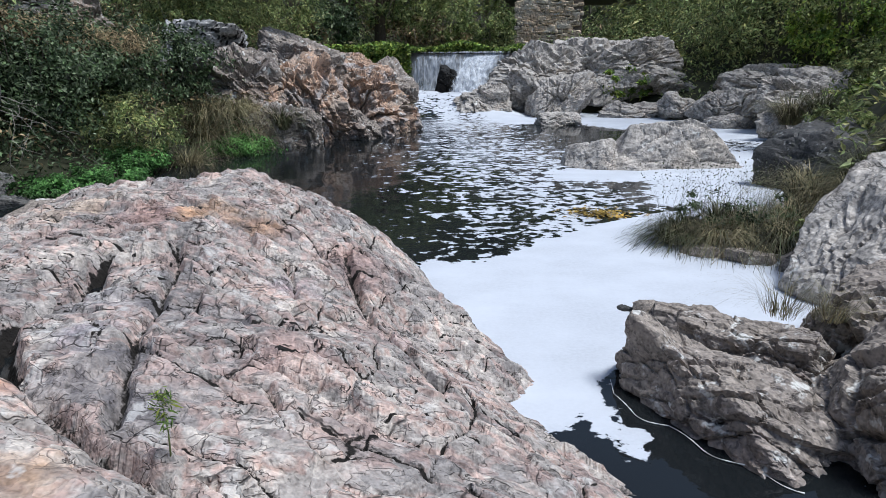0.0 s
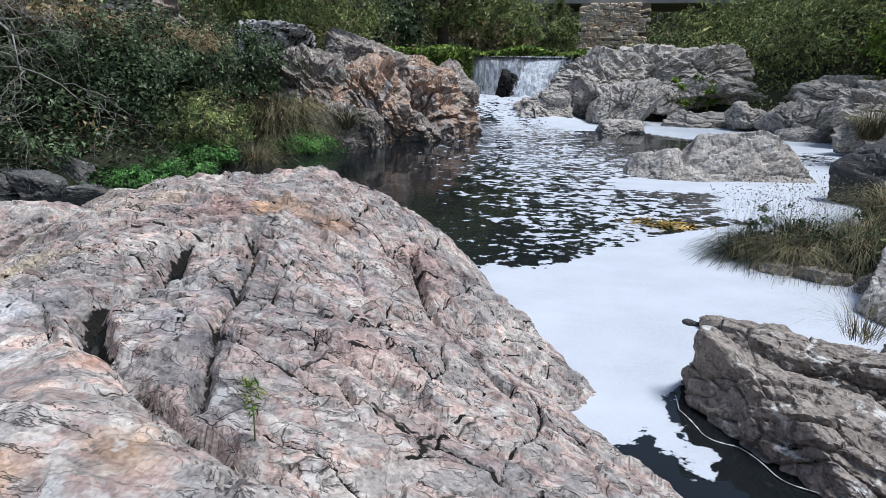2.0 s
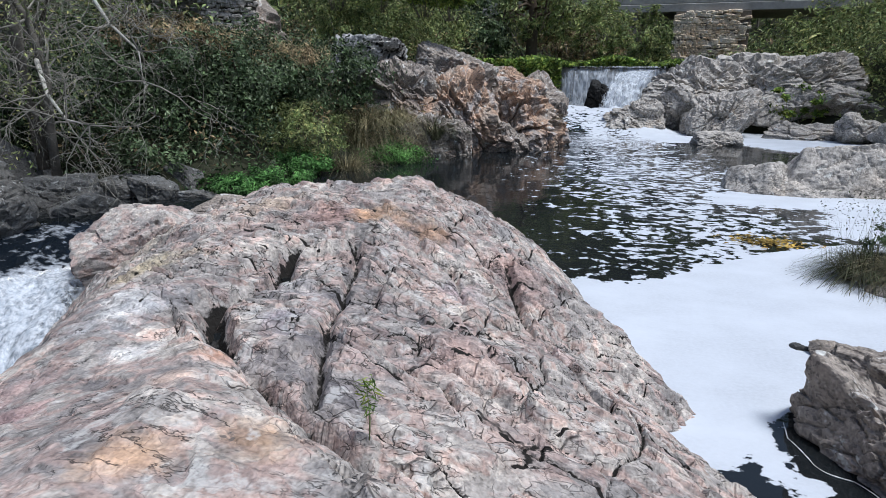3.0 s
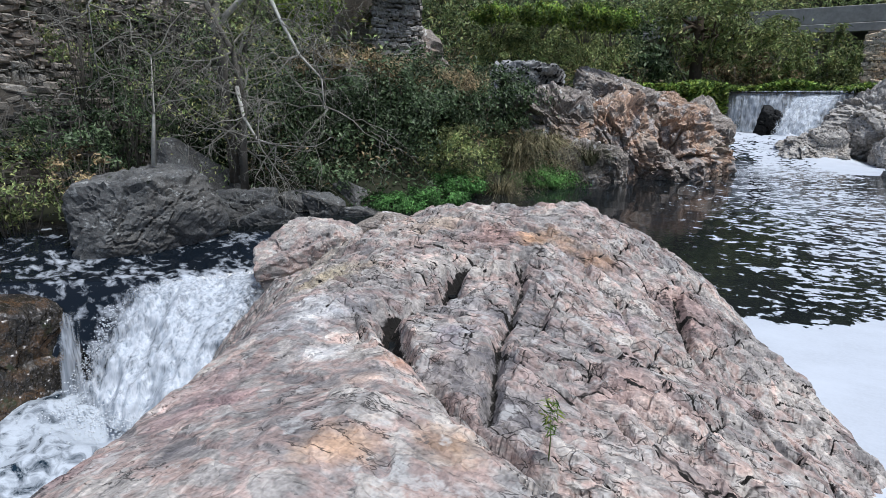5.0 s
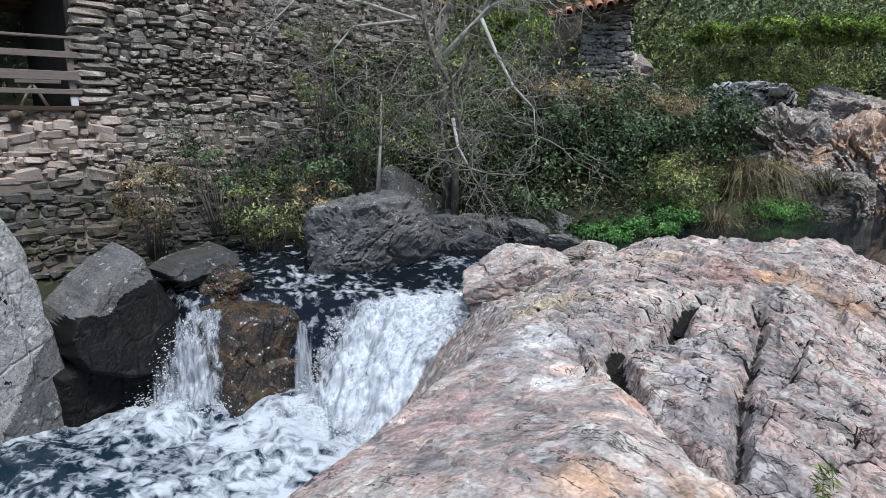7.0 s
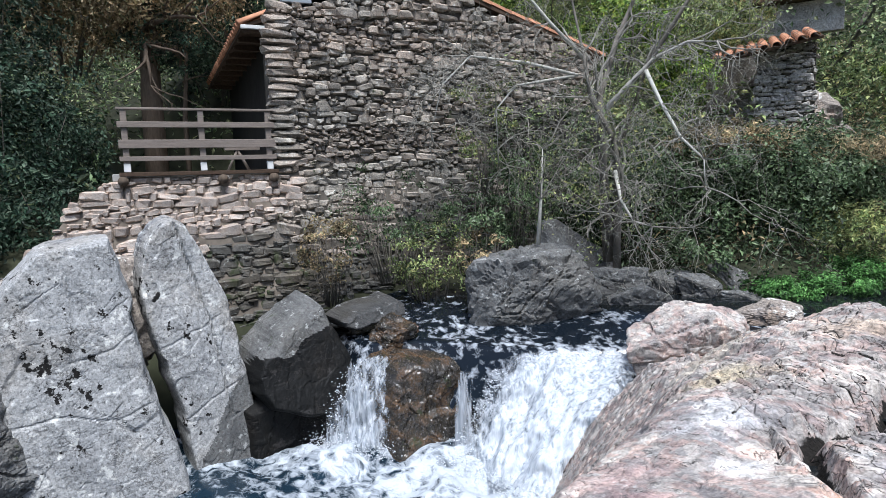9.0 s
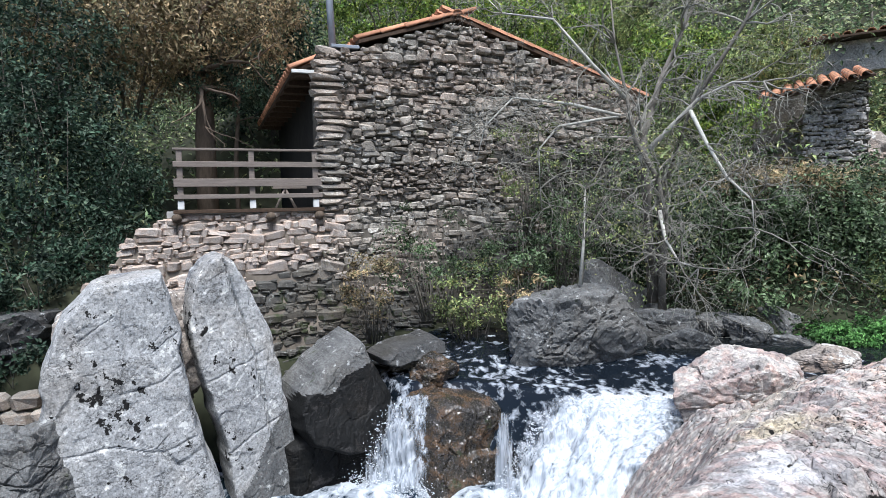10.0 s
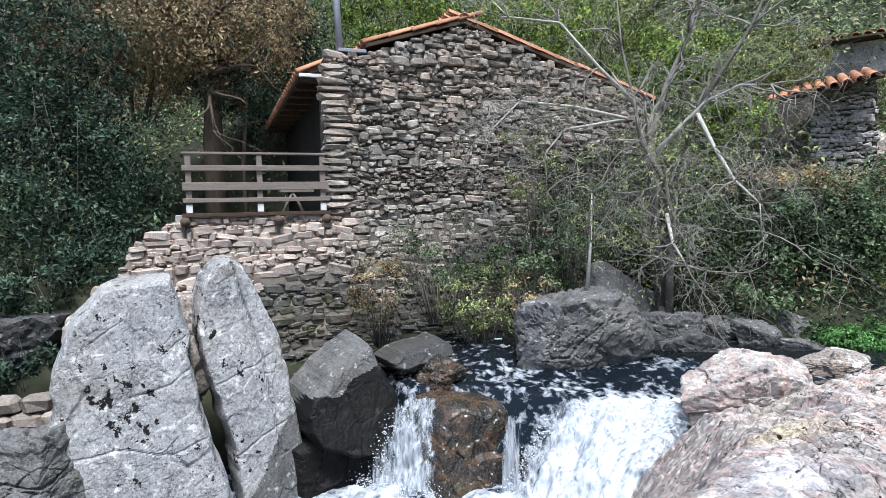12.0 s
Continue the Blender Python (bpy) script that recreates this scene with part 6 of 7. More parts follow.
def roof_slab(s0, z0, s1, z1, y0):
    v = [(s0, y0, z0), (s1, y0, z1), (s1, 6.5, z1), (s0, 6.5, z0)]
    v += [(a, b, c + 0.05) for a, b, c in v]
    return v, [(0, 1, 2, 3), (7, 6, 5, 4), (0, 4, 5, 1), (1, 5, 6, 2), (2, 6, 7, 3), (3, 7, 4, 0)]


def tile_mesh():
    verts, faces = [], []
    n = 8
    for y, r in ((0.0, 0.10), (0.46, 0.078)):
        for rr in (r, r - 0.014):
            for k in range(n + 1):
                a = math.pi * k / n
                verts.append((y, -math.cos(a) * rr, math.sin(a) * rr * 0.85))
    m = n + 1
    for k in range(n):
        faces += [(k, k + 1, 2 * m + k + 1, 2 * m + k), (m + k, 3 * m + k, 3 * m + k + 1, m + k + 1), (k, m + k, m + k + 1, k + 1), (2 * m + k, 2 * m + k + 1, 3 * m + k + 1, 3 * m + k)]
    for k in (0, n):
        faces.append((k, 2 * m + k, 3 * m + k, m + k))
    return mesh_of("roof_tile", verts, faces, TILE)


vary(TILE, 0.7, 1.3)
TILE_ME = tile_mesh()
roofs = []
for s0, z0, s1, z1, y0 in ((3.45, 4.70, 1.86, 4.22, -0.03), (3.45, 4.70, 7.05, 3.613, -0.03), (1.88, 4.19, 0.92, 3.80, 0.30)):
    roofs.append(part("roof", mesh_of("roof", *roof_slab(s0, z0, s1, z1, y0), TIMBER, True), mill, "dark timber roof boarding under clay tiles"))
rng = np.random.default_rng(8)
for which, s0, z0, s1, z1, y0, cols in ((0, 3.45, 4.70, 1.86, 4.22, 0.05, 9), (1, 3.45, 4.70, 7.05, 3.613, 0.05, 5), (2, 1.88, 4.19, 0.92, 3.80, 0.36, 27)):
    length = math.hypot(s1 - s0, z1 - z0)
    tip = math.degrees(math.atan2(z0 - z1, abs(s1 - s0)))
    rows_n = int(length / 0.40) + 1
    for c in range(cols):
        for r in range(rows_n):
            q = length - 0.40 * r + 0.03
            s = s0 + (s1 - s0) * q / length
            z = z0 + (z1 - z0) * q / length + 0.055 + rng.uniform(0, 0.012)
            tile = part("roof_tile", TILE_ME, roofs[which])
            tile.matrix_basis = pose(s, y0 + c * 0.215 + rng.uniform(-0.012, 0.012), z, 0, -tip - 3, (0 if s1 < s0 else 180) + rng.uniform(-2, 2))
for k in range(7):
    tile = part("roof_tile", TILE_ME, roofs[0])
    tile.matrix_basis = pose(RIDGE_S, -0.05 + 0.4 * k, RIDGE_Z + 0.07, 0, -2, 90)

# eave boards, side wall and the flat zinc cap with its pole
part("eave_board", mesh_of("eave_board", *box(0.34, 0.05, 0.05, 1.08, 0.28, 3.83, 0.005), WHITE, True), mill, "pale painted board at the eave")
for y in np.arange(0.35, 6.2, 0.62):
    part("rafter", mesh_of("rafter", *box(0.5, 0.07, 0.09, 1.2, y, 3.80, 0.004), TIMBER, True), mill)
# The eave's shade is painted: this wall is coloured near-black.
part("side_wall", mesh_of("side_wall", *box(0.45, 5.6, 2.1, 1.62, 3.6, 2.78), SHADE, True), mill, "side wall coloured near-black for the shade under the eave")
part("zinc_cap", mesh_of("zinc_cap", *box(0.42, 0.5, 0.05, 1.66, 0.22, 4.16, 0.008), ZINC, True), mill, "dull zinc sheet on the wall's shoulder")
pole = new("pole", mesh_of("pole", *tube([(-9.55, 2.75, 4.1), (-9.56, 2.72, 5.0), (-9.58, 2.70, 6.6)], [0.055, 0.055, 0.05], 10), ZINC))
tagged(pole, "plain grey metal pole rising behind the wall's shoulder", "pole")

# terrace and rail
v, fc = box(2.1, 4.5, 0.10, 0.2, 2.3, 1.75, 0.01)
terrace = new("terrace_floor", mesh_of("terrace_floor", v, fc, CONCRETE, True))
terrace.matrix_world = mill.matrix_world
tagged(terrace, "bare floor of a small terrace under the eave", "floor", kind="structure")
rail = new("railing")
rail.matrix_world = mill.matrix_world.copy()
rail.empty_display_size = 0.1
tagged(rail, "weathered brown wooden railing with white post feet", "railing")
for s in (-0.66, 0.27, 1.15):
    part("post", mesh_of("post", *box(0.075, 0.06, 0.72, s, -0.02, 2.27, 0.005), WOOD, True), rail)
    part("post_foot", mesh_of("post_foot", *box(0.082, 0.07, 0.11, s, -0.022, 1.875, 0.005), WHITE, True), rail, "white painted post foot")
for z, h, d in ((2.635, 0.028, 0.09), (2.43, 0.075, 0.028), (2.18, 0.11, 0.028), (1.99, 0.06, 0.028)):
    part("rail_board", mesh_of("rail_board", *box(1.98, d, h, 0.25, -0.066 if d < 0.05 else -0.02, z, 0.004), WOOD, True), rail)
part("base_beam", mesh_of("base_beam", *box(2.02, 0.10, 0.05, 0.25, -0.03, 1.79, 0.004), TIMBER, True), rail, "nearly black base beam")
for s in (-0.72, 0.50, 1.18):
    log = new("log_joist", mesh_of("log_joist", *tube([(s, -0.16, 1.70), (s, 0.3, 1.70)], [0.065, 0.065], 10), BARK))
    log.matrix_world = mill.matrix_world.copy()
    tagged(log, "dark round log end under the railing", "log", "log joists under the terrace")
horse = new("trestle")
horse.matrix_world = mill.matrix_world.copy()
tagged(horse, "simple brown wooden trestle standing on the terrace", "trestle")
for a, b in (((0.62, 0.5, 1.80), (0.78, 0.5, 2.12)), ((0.94, 0.5, 1.80), (0.78, 0.5, 2.12))):
    part("leg", mesh_of("leg", *tube([a, b], [0.022, 0.022], 4), WOOD), horse)
part("beam", mesh_of("beam", *box(0.5, 0.06, 0.05, 0.85, 0.5, 2.14, 0.004), WOOD, True), horse)

# ---- the second building upstream ----
shed = empty("stone_outbuilding", -8.35, 13.6, 2.22)
tagged(shed, "small stone outbuilding with an orange tiled roof", "house")


def shed_box(name, sx, sy, sz, cx, cy, cz, mat, label=""):
    ob = part(name, mesh_of(name, *box(sx, sy, sz, cx, cy, cz, 0.01), mat, True), shed, label)
    ob.matrix_basis = pose(0, 0, 0, 0, 0, 31)
    return ob


shed_pillar = shed_box("pillar", 1.15, 0.7, 3.1, 0.05, 0.0, 0.45, MORTAR, "thick rubble-stone corner pillar")
shed_box("back_wall", 2.2, 0.3, 3.4, -0.6, 1.5, 0.7, STONE, "shaded stone wall at the back")
shed_box("upper_wall", 2.4, 0.3, 0.8, 0.2, 3.2, 3.2, WEATHERED, "pale rendered upper wall")
shed_roof = shed_box("roof", 2.1, 1.9, 0.06, 0.0, 0.5, 2.28, TIMBER, "boarding under the tiles")
shed_roof.matrix_basis = pose(0, 0, -0.25, 0, 0, 31) @ pose(0, 0, 0, 14, -9, 0)
for c in range(9):
    for r in range(5):
        t = part("roof_tile", TILE_ME, shed_roof)
        t.matrix_basis = pose(-0.95 + c * 0.23, -0.55 + 0.40 * r, 2.33, 0, -2, 90)
upper_roof = shed_box("roof", 2.9, 0.9, 0.06, 0.2, 3.1, 3.65, TIMBER, "boarding under the upper tiles")
for c in range(11):
    for r in range(2):
        t = part("roof_tile", TILE_ME, upper_roof)
        t.matrix_basis = pose(-1.15 + c * 0.25, 2.65 + 0.42 * r, 3.68 + 0.05 * r, 0, -6, 90)

# ---- the bridge upstream ----
bridge = empty("bridge", 7.0, 37.3, 0.40)
tagged(bridge, "road bridge with a concrete deck on stone piers", "bridge")
part("deck", mesh_of("deck", *box(34, 5.0, 0.42, 3.0, 2.4, 4.93, 0.03), CONCRETE, True), bridge, "grey concrete deck edge").matrix_basis = pose(0, 0, 0, 0, 0, -10)
bridge_pier = part("pier", mesh_of("pier", *box(3.7, 4.0, 4.0, -1.0, 1.8, 2.7, 0.02), LIME, True), bridge, "orange-brown rubble stone pier")
bridge_pier.matrix_basis = pose(0, 0, 0, 0, 0, -10)
for s in (-6.0, 8.0):
    part("pier", mesh_of("pier", *box(2.2, 4.0, 4.0, s, 2.2, 2.7, 0.02), STONE, True), bridge, "shaded stone pier").matrix_basis = pose(0, 0, 0, 0, 0, -10)
part("parapet", mesh_of("parapet", *box(34, 0.25, 0.8, 3.0, 0.05, 5.55, 0.02), CONCRETE, True), bridge, "plain concrete parapet").matrix_basis = pose(0, 0, 0, 0, 0, -10)


# ---- trees, bushes and grass ----
SAY = {
    "dark": "dense dark green bramble thicket on the bank",
    "olive": "olive-green willow scrub beside the river",
    "bright": "low bright green water plants at the shore",
    "cress": "low vivid green watercress at the shore",
    "green": "fresh yellow-green leafy shrub on the slope",
    "blue": "dark bluish-green evergreen shrub",
    "brown": "shrub with browning autumn leaves",
    "far": "wooded hillside thicket behind the river",
}
PLANTS = [
    (-6.84, 7.91, 1.61, 1.23, 0.66, 'dark'), (-7.12, 6.86, 1.09, 0.98, 0.72, 'dark'), (-5.97, 8.29, 0.89, 1.12, 0.74, 'dark'), (-5.67, 9.98, 1.47, 1.36, 0.84, 'dark'), (-5.22, 11.63, 1.57, 1.17, 0.82, 'dark'), (-5.88, 7.26, 0.4, 0.68, 0.31, 'dark'), (-7.35, 6.33, 0.51, 0.53, 0.53, 'dark'),
    (-4.52, 9.2, 0.63, 0.71, 0.47, 'olive'), (-5.9, 14.9, 2.5, 1.15, 0.64, 'olive'), (-5.41, 16.02, 2.85, 1.71, 0.93, 'olive'), (-4.75, 7.35, 0.08, 0.55, 0.12, 'bright'), (-4.50, 8.1, 0.10, 0.60, 0.15, 'bright'), (-4.45, 8.9, 0.2, 0.5, 0.2, 'bright'), (-3.70, 11.0, 0.12, 0.70, 0.17, 'cress'), (-3.95, 11.5, 0.2, 0.5, 0.2, 'bright'),
    (-6.93, 22.98, 3.13, 2.41, 1.53, 'olive'), (-7.76, 20.6, 2.96, 1.61, 1.0, 'olive'), (-0.07, 27.97, 3.4, 1.53, 1.41, 'olive'), (8.6, 28.0, 3.0, 1.8, 1.3, 'olive'), (-4.48, 25.6, 3.12, 1.42, 1.66, 'dark'), (-10.6, 16.4, 2.77, 2.2, 0.78, 'dark'), (-9.9, 11.2, 2.1, 1.4, 0.6, 'dark'), (-6.2, 8.2, 2.05, 0.75, 0.28, 'brown'), (2.3, 35.5, 3.4, 1.5, 2.0, 'olive'), (-0.4, 36.0, 3.6, 2.0, 2.2, 'olive'),
    (-1.01, 28.96, 2.87, 2.38, 0.66, 'brown'), (-6.46, 26.21, 2.82, 1.97, 0.62, 'brown'), (10.4, 25.3, 3.1, 2.7, 1.5, 'olive'), (10.6, 20.0, 2.9, 2.9, 1.6, 'olive'), (11.0, 17.0, 2.5, 2.0, 1.2, 'green'), (8.2, 21.8, 1.9, 1.2, 0.8, 'olive'), (11.5, 14.5, 2.6, 1.8, 1.3, 'green'),
    (5.8, 20.3, 0.95, 0.9, 0.45, 'green'), (8.3, 12.7, 0.80, 0.8, 0.35, 'green'), (9.6, 14.0, 1.5, 0.9, 0.5, 'olive'), (5.34, 8.45, 0.78, 0.46, 0.22, 'olive'),
    (15.2, 25.5, 5.6, 7.0, 3.0, 'olive'), (11.4, 17.4, 4.8, 5.53, 2.77, 'olive'), (-4.5, 50.0, 5.5, 13.0, 5.5, 'olive'), (12.5, 52.0, 6.5, 12.0, 6.0, 'olive'), (-12.83, 22.62, 5.38, 8.39, 3.11, 'far'), (-9.5, 30.5, 4.2, 4.5, 2.4, 'far'),
    (-12.27, -1.35, 2.17, 1.86, 2.08, 'blue'), (-13.75, -1.61, 4.68, 1.89, 1.51, 'blue'), (-13.4, -0.4, 2.2, 1.2, 1.2, 'blue'), (-17.89, 3.54, 5.95, 2.02, 1.85, 'blue'), (-11.11, -0.33, 1.24, 1.38, 0.49, 'blue'), (-9.5, -1.45, 0.15, 0.8, 0.4, 'blue'), (-11.3, -1.7, 0.1, 1.0, 0.45, 'blue'), (-10.25, -1.43, 0.95, 1.0, 0.41, 'blue'),
    (-15.31, 0.01, 5.66, 2.55, 1.41, 'brown'), (-16.08, 2.39, 6.79, 1.84, 1.07, 'brown'), (-15.95, 6.33, 7.25, 2.45, 0.82, 'green'), (-13.2, 9.13, 6.35, 1.97, 0.91, 'green'), (-7.83, 9.64, 3.25, 0.67, 0.69, 'green'), (-10.39, 10.76, 5.01, 1.26, 0.84, 'green'),
    (-10.14, 13.52, 5.06, 1.42, 0.95, 'olive'), (-14.49, 12.3, 6.91, 2.16, 1.08, 'olive'), (-5.83, 8.7, 1.48, 1.35, 0.77, 'dark'), (-5.6, 9.86, 1.5, 0.94, 0.70, 'dark'),
    (-24.23, 1.62, 11.49, 11.82, 4.02, 'far'), (-20.52, 16.01, 13.2, 12.96, 4.67, 'olive'), (-21.81, -5.05, 6.39, 6.15, 6.15, 'far'),
]
for i, (x, y, z, a, b, kind) in enumerate(PLANTS):
    bush(x, y, z, a, b, kind, SAY[kind], 300 + i, narrow=0.28 if kind == "olive" else 0.5, leaf=0.045 if kind in ("bright", "cress") else None, count=5200 if kind in ("bright", "cress") else None, group={"far": "thickets on the hillside", "dark": "bramble thickets"}.get(kind, ""))


# dead bracken matted on the bank's crest before the outbuilding
for k, (x, y, z, a, b) in enumerate([(-6.35, 9.6, 1.98, 1.2, 0.26), (-5.5, 9.9, 1.80, 1.0, 0.26), (-7.3, 9.4, 2.05, 0.9, 0.24)]):
    bush(x, y, z, a, b, "brown", "mat of dead grey-brown bracken on the bank's crest", 640 + k, 7000, 0.11, "dead_bracken", "bracken", "dead bracken", narrow=0.10, twigs=30)

# a clipped yellow-green hedge above the bank
for k, (x, y, z, a, b) in enumerate([(-6.17, 14.8, 3.57, 0.62, 0.24), (-5.05, 14.8, 3.52, 0.62, 0.24), (-3.99, 14.8, 3.41, 0.62, 0.24), (-3.37, 14.8, 3.32, 0.62, 0.24)]):
    bush(x, y, z, a, b, "green", "clipped yellow-green hedge on the slope above the bank", 660 + k, 4200, 0.075, "hedge", "hedge", "hedge", twigs=16)

# the green bed of plants along the weir's crest
rng = np.random.default_rng(77)
n = 16000
px = rng.uniform(-4.2, 3.2, n)
py = 23.4 + rng.random(n) ** 1.3 * 4.5
pz = 1.95 + rng.random(n) * (0.22 + 0.14 * np.sin(px * 2.1)) + 0.04 * (py - 23.4)
hang = (px < -1.15) & (rng.random(n) < 0.55)
py = np.where(hang, 23.1 - rng.random(n) * 0.35, py)
pz = np.where(hang, 0.9 + rng.random(n) * 1.3, pz)
v, fc = leaves(rng, np.stack([px, py, pz], 1), np.tile((0, -0.4, 1.0), (n, 1)), 0.16, 0.5)
tagged(new("water_plants", mesh_of("water_plants", v, fc, LEAF["green"], True)), "bright green bed of plants along the weir's crest", "plants", kind="stuff")

# undergrowth over the banks and slopes


def undergrowth(name, n, x0, x1, y0, y1, size, kind, label, seed, low=0.25, tall=0.6):
    rng = np.random.default_rng(seed)
    px, py = rng.uniform(x0, x1, n), rng.uniform(y0, y1, n)
    d = -inside(px, py, POOL_SHORE)
    s = (px + 9.33) * 0.1219 + (py - 1.146) * 0.9925
    q = -((px + 9.33) * 0.9925 - (py - 1.146) * 0.1219)
    clump = fbm(np.stack([px * 0.9, py * 0.9, px * 0], 1), seed, 4)
    ok = (d > low) & ~((q > -0.9) & (q < 7.4) & (s > -1.2) & (s < 7.2)) & (clump > -0.55) & ~((np.abs(px) < 4.2) & (py > 22.5) & (py < 60))
    px, py, clump = px[ok], py[ok], clump[ok]
    n = len(px)
    pz = land(px, py) + rng.random(n) * tall * (0.45 + 0.6 * np.clip(clump + 0.4, 0, 1.2))
    v, fc = leaves(rng, np.stack([px, py, pz], 1), np.tile((0.0, 0.0, 0.8), (n, 1)), size, 0.4)
    tagged(new(name, mesh_of(name, v, fc, LEAF[kind], True)), label, "undergrowth", kind="stuff")


undergrowth("undergrowth", 60000, -16, -2, 5, 22, 0.085, "dark", "low brambles and ivy covering the left bank", 801, 0.02, 0.5)
undergrowth("undergrowth", 26000, -13, -1, 5, 22, 0.10, "brown", "withered stalks among the brambles on the bank", 802)
undergrowth("undergrowth", 50000, 3, 18, 6, 30, 0.13, "olive", "olive scrub covering the steep right bank", 803, 1.6, 0.9)
undergrowth("undergrowth", 30000, 3, 18, 6, 30, 0.13, "olive", "yellowing scrub on the right bank", 804, 0.35, 0.5)
undergrowth("undergrowth", 60000, -34, -8, -14, 26, 0.18, "far", "scrub and ivy on the hillside behind the mill", 805, 0.6, 1.3)
undergrowth("undergrowth", 26000, -26, -8, 9, 27, 0.17, "olive", "grey-green scrub on the slope above the outbuilding", 809, 0.6, 1.6)
undergrowth("undergrowth", 30000, -24, 22, 24, 60, 0.28, "olive", "scrub along the river upstream", 806, 0.5, 1.0)
undergrowth("undergrowth", 16000, -24, 22, 24, 50, 0.26, "brown", "browning scrub along the river upstream", 807, 0.5, 1.2)
undergrowth("undergrowth", 50000, -60, 60, 48, 120, 0.8, "far", "woods on the far hillside", 808, 3.0, 5.0)

# tussocks
for k, (x, y) in enumerate([(3.75, 6.1), (4.15, 6.0), (4.0, 6.6), (4.5, 6.4), (4.8, 6.0), (5.0, 6.7), (3.9, 5.6), (4.4, 5.5), (5.2, 6.2)]):
    tussock(x, y, float(land(np.array([x]), np.array([y]))[0]), 0.22, 0.55, 610 + k, "sedge" if k % 2 else "dry", "rough grass on the bank behind the pale boulder", 380, 0.006, 1.4, 0.9, "bank grass")
for k, (x, y, z, r, hgt) in enumerate([(-4.32, 11.6, 0.55, 0.30, 0.85), (-3.87, 11.75, 0.62, 0.25, 0.75), (-4.25, 11.0, 0.10, 0.22, 0.70), (-3.87, 11.9, 0.25, 0.2, 0.6)]):
    tussock(x, y, z, r, hgt, 590 + k, "sedge" if k == 2 else "dry", "shaggy tussock of brown sedge below the outcrop", 620, 0.007, 1.5, 1.0)
for i, (x, y, z, r, hgt) in enumerate([(-4.35, 11.1, 0.65, 0.16, 0.75), (-4.10, 10.9, 0.55, 0.16, 0.7), (-4.02, 9.75, 0.15, 0.18, 0.62), (-3.05, 12.0, 0.35, 0.16, 0.6), (-1.25, 15.2, 0.45, 0.15, 0.5), (6.26, 11.4, 0.50, 0.25, 0.7), (6.6, 11.0, 0.6, 0.25, 0.7)]):
    tussock(x, y, float(land(np.array([x]), np.array([y]))[0]) if i < 3 else z, r * 0.6, hgt * 1.2, 500 + i, "dry" if i % 3 else "sedge", width=0.006, n=520, lean=1.2)
for i, (x, y, z, r, hgt) in enumerate([(2.05, 5.25, 0.04, 0.12, 0.40), (2.35, 5.10, 0.08, 0.12, 0.46), (2.20, 5.50, 0.04, 0.10, 0.42), (2.65, 5.15, 0.10, 0.12, 0.50), (2.60, 5.60, 0.10, 0.12, 0.52), (2.95, 5.20, 0.12, 0.12, 0.50), (2.80, 4.90, 0.12, 0.10, 0.44), (3.15, 5.45, 0.14, 0.12, 0.50)]):
    tussock(x, y, z, r, hgt, 520 + i, "dry" if i % 2 else "sedge", "clump of drooping grass on a low rock in the foam", 420, 0.0042, 1.7, 1.05, "grass clump")
    tussock(x - 0.06, y + 0.10, z, 0.22, 0.62, 560 + i, "sedge", "thin dark seed stalks in a grass clump", 30, 0.0016, 0.5, 0.2, "grass clump")
    rng = np.random.default_rng(580 + i)
    p = np.stack([x - 0.06 + rng.normal(size=90) * 0.16, y + 0.10 + rng.normal(size=90) * 0.16, z + rng.uniform(0.34, 0.62, 90)], 1)
    tagged(new("seed_heads", mesh_of("seed_heads", *leaves(rng, p, np.tile((0, 0, 1.0), (90, 1)), 0.022, 0.5), LEAF["sedge"], True)), "tiny dark seed heads above the grass clump", "plants", kind="stuff")
bush(2.95, 4.78, 0.22, 0.16, 0.16, "olive", "broad-leaved green weed among the grass", 571, 46, 0.15, "weed", "weed", narrow=0.22)
bush(2.7, 5.55, 0.25, 0.55, 0.16, "dark", "low dark weeds among the grass in the foam", 570, 900, 0.035, "weeds", "weeds")
tussock(1.86, 3.15, 0.22, 0.10, 0.34, 540, "dry", "wispy dry grass growing between the rocks", 150, 0.0016, 1.2, 0.6)
tussock(1.98, 2.95, 0.28, 0.08, 0.28, 541, "dry", "wispy dry grass growing between the rocks", 110, 0.0016, 1.2, 0.6)


# ---- the bare tree before the mill ----
def twigs(rng, start, dirn, length, rad, depth, out):
    p, d = np.array(start, float), np.array(dirn, float)
    d /= np.linalg.norm(d)
    path, radii = [p.copy()], [rad]
    n = 5
    for k in range(n):
        d = d + rng.normal(size=3) * 0.28 + np.array((0, 0, 0.03 if depth > 1 else -0.10))
        d /= np.linalg.norm(d)
        p = p + d * length / n
        path.append(p.copy())
        radii.append(rad * (1 - 0.75 * (k + 1) / n))
    out.append(tube(path, radii, 5 if rad > 0.008 else 3))
    if depth > 0:
        for k in range(2, n + 1):
            for _ in range(1 if k < n else 2):
                side = d + rng.normal(size=3) * 0.9
                twigs(rng, path[k], side, length * rng.uniform(0.45, 0.75), radii[k] * 0.75 + 0.0012, depth - 1, out)


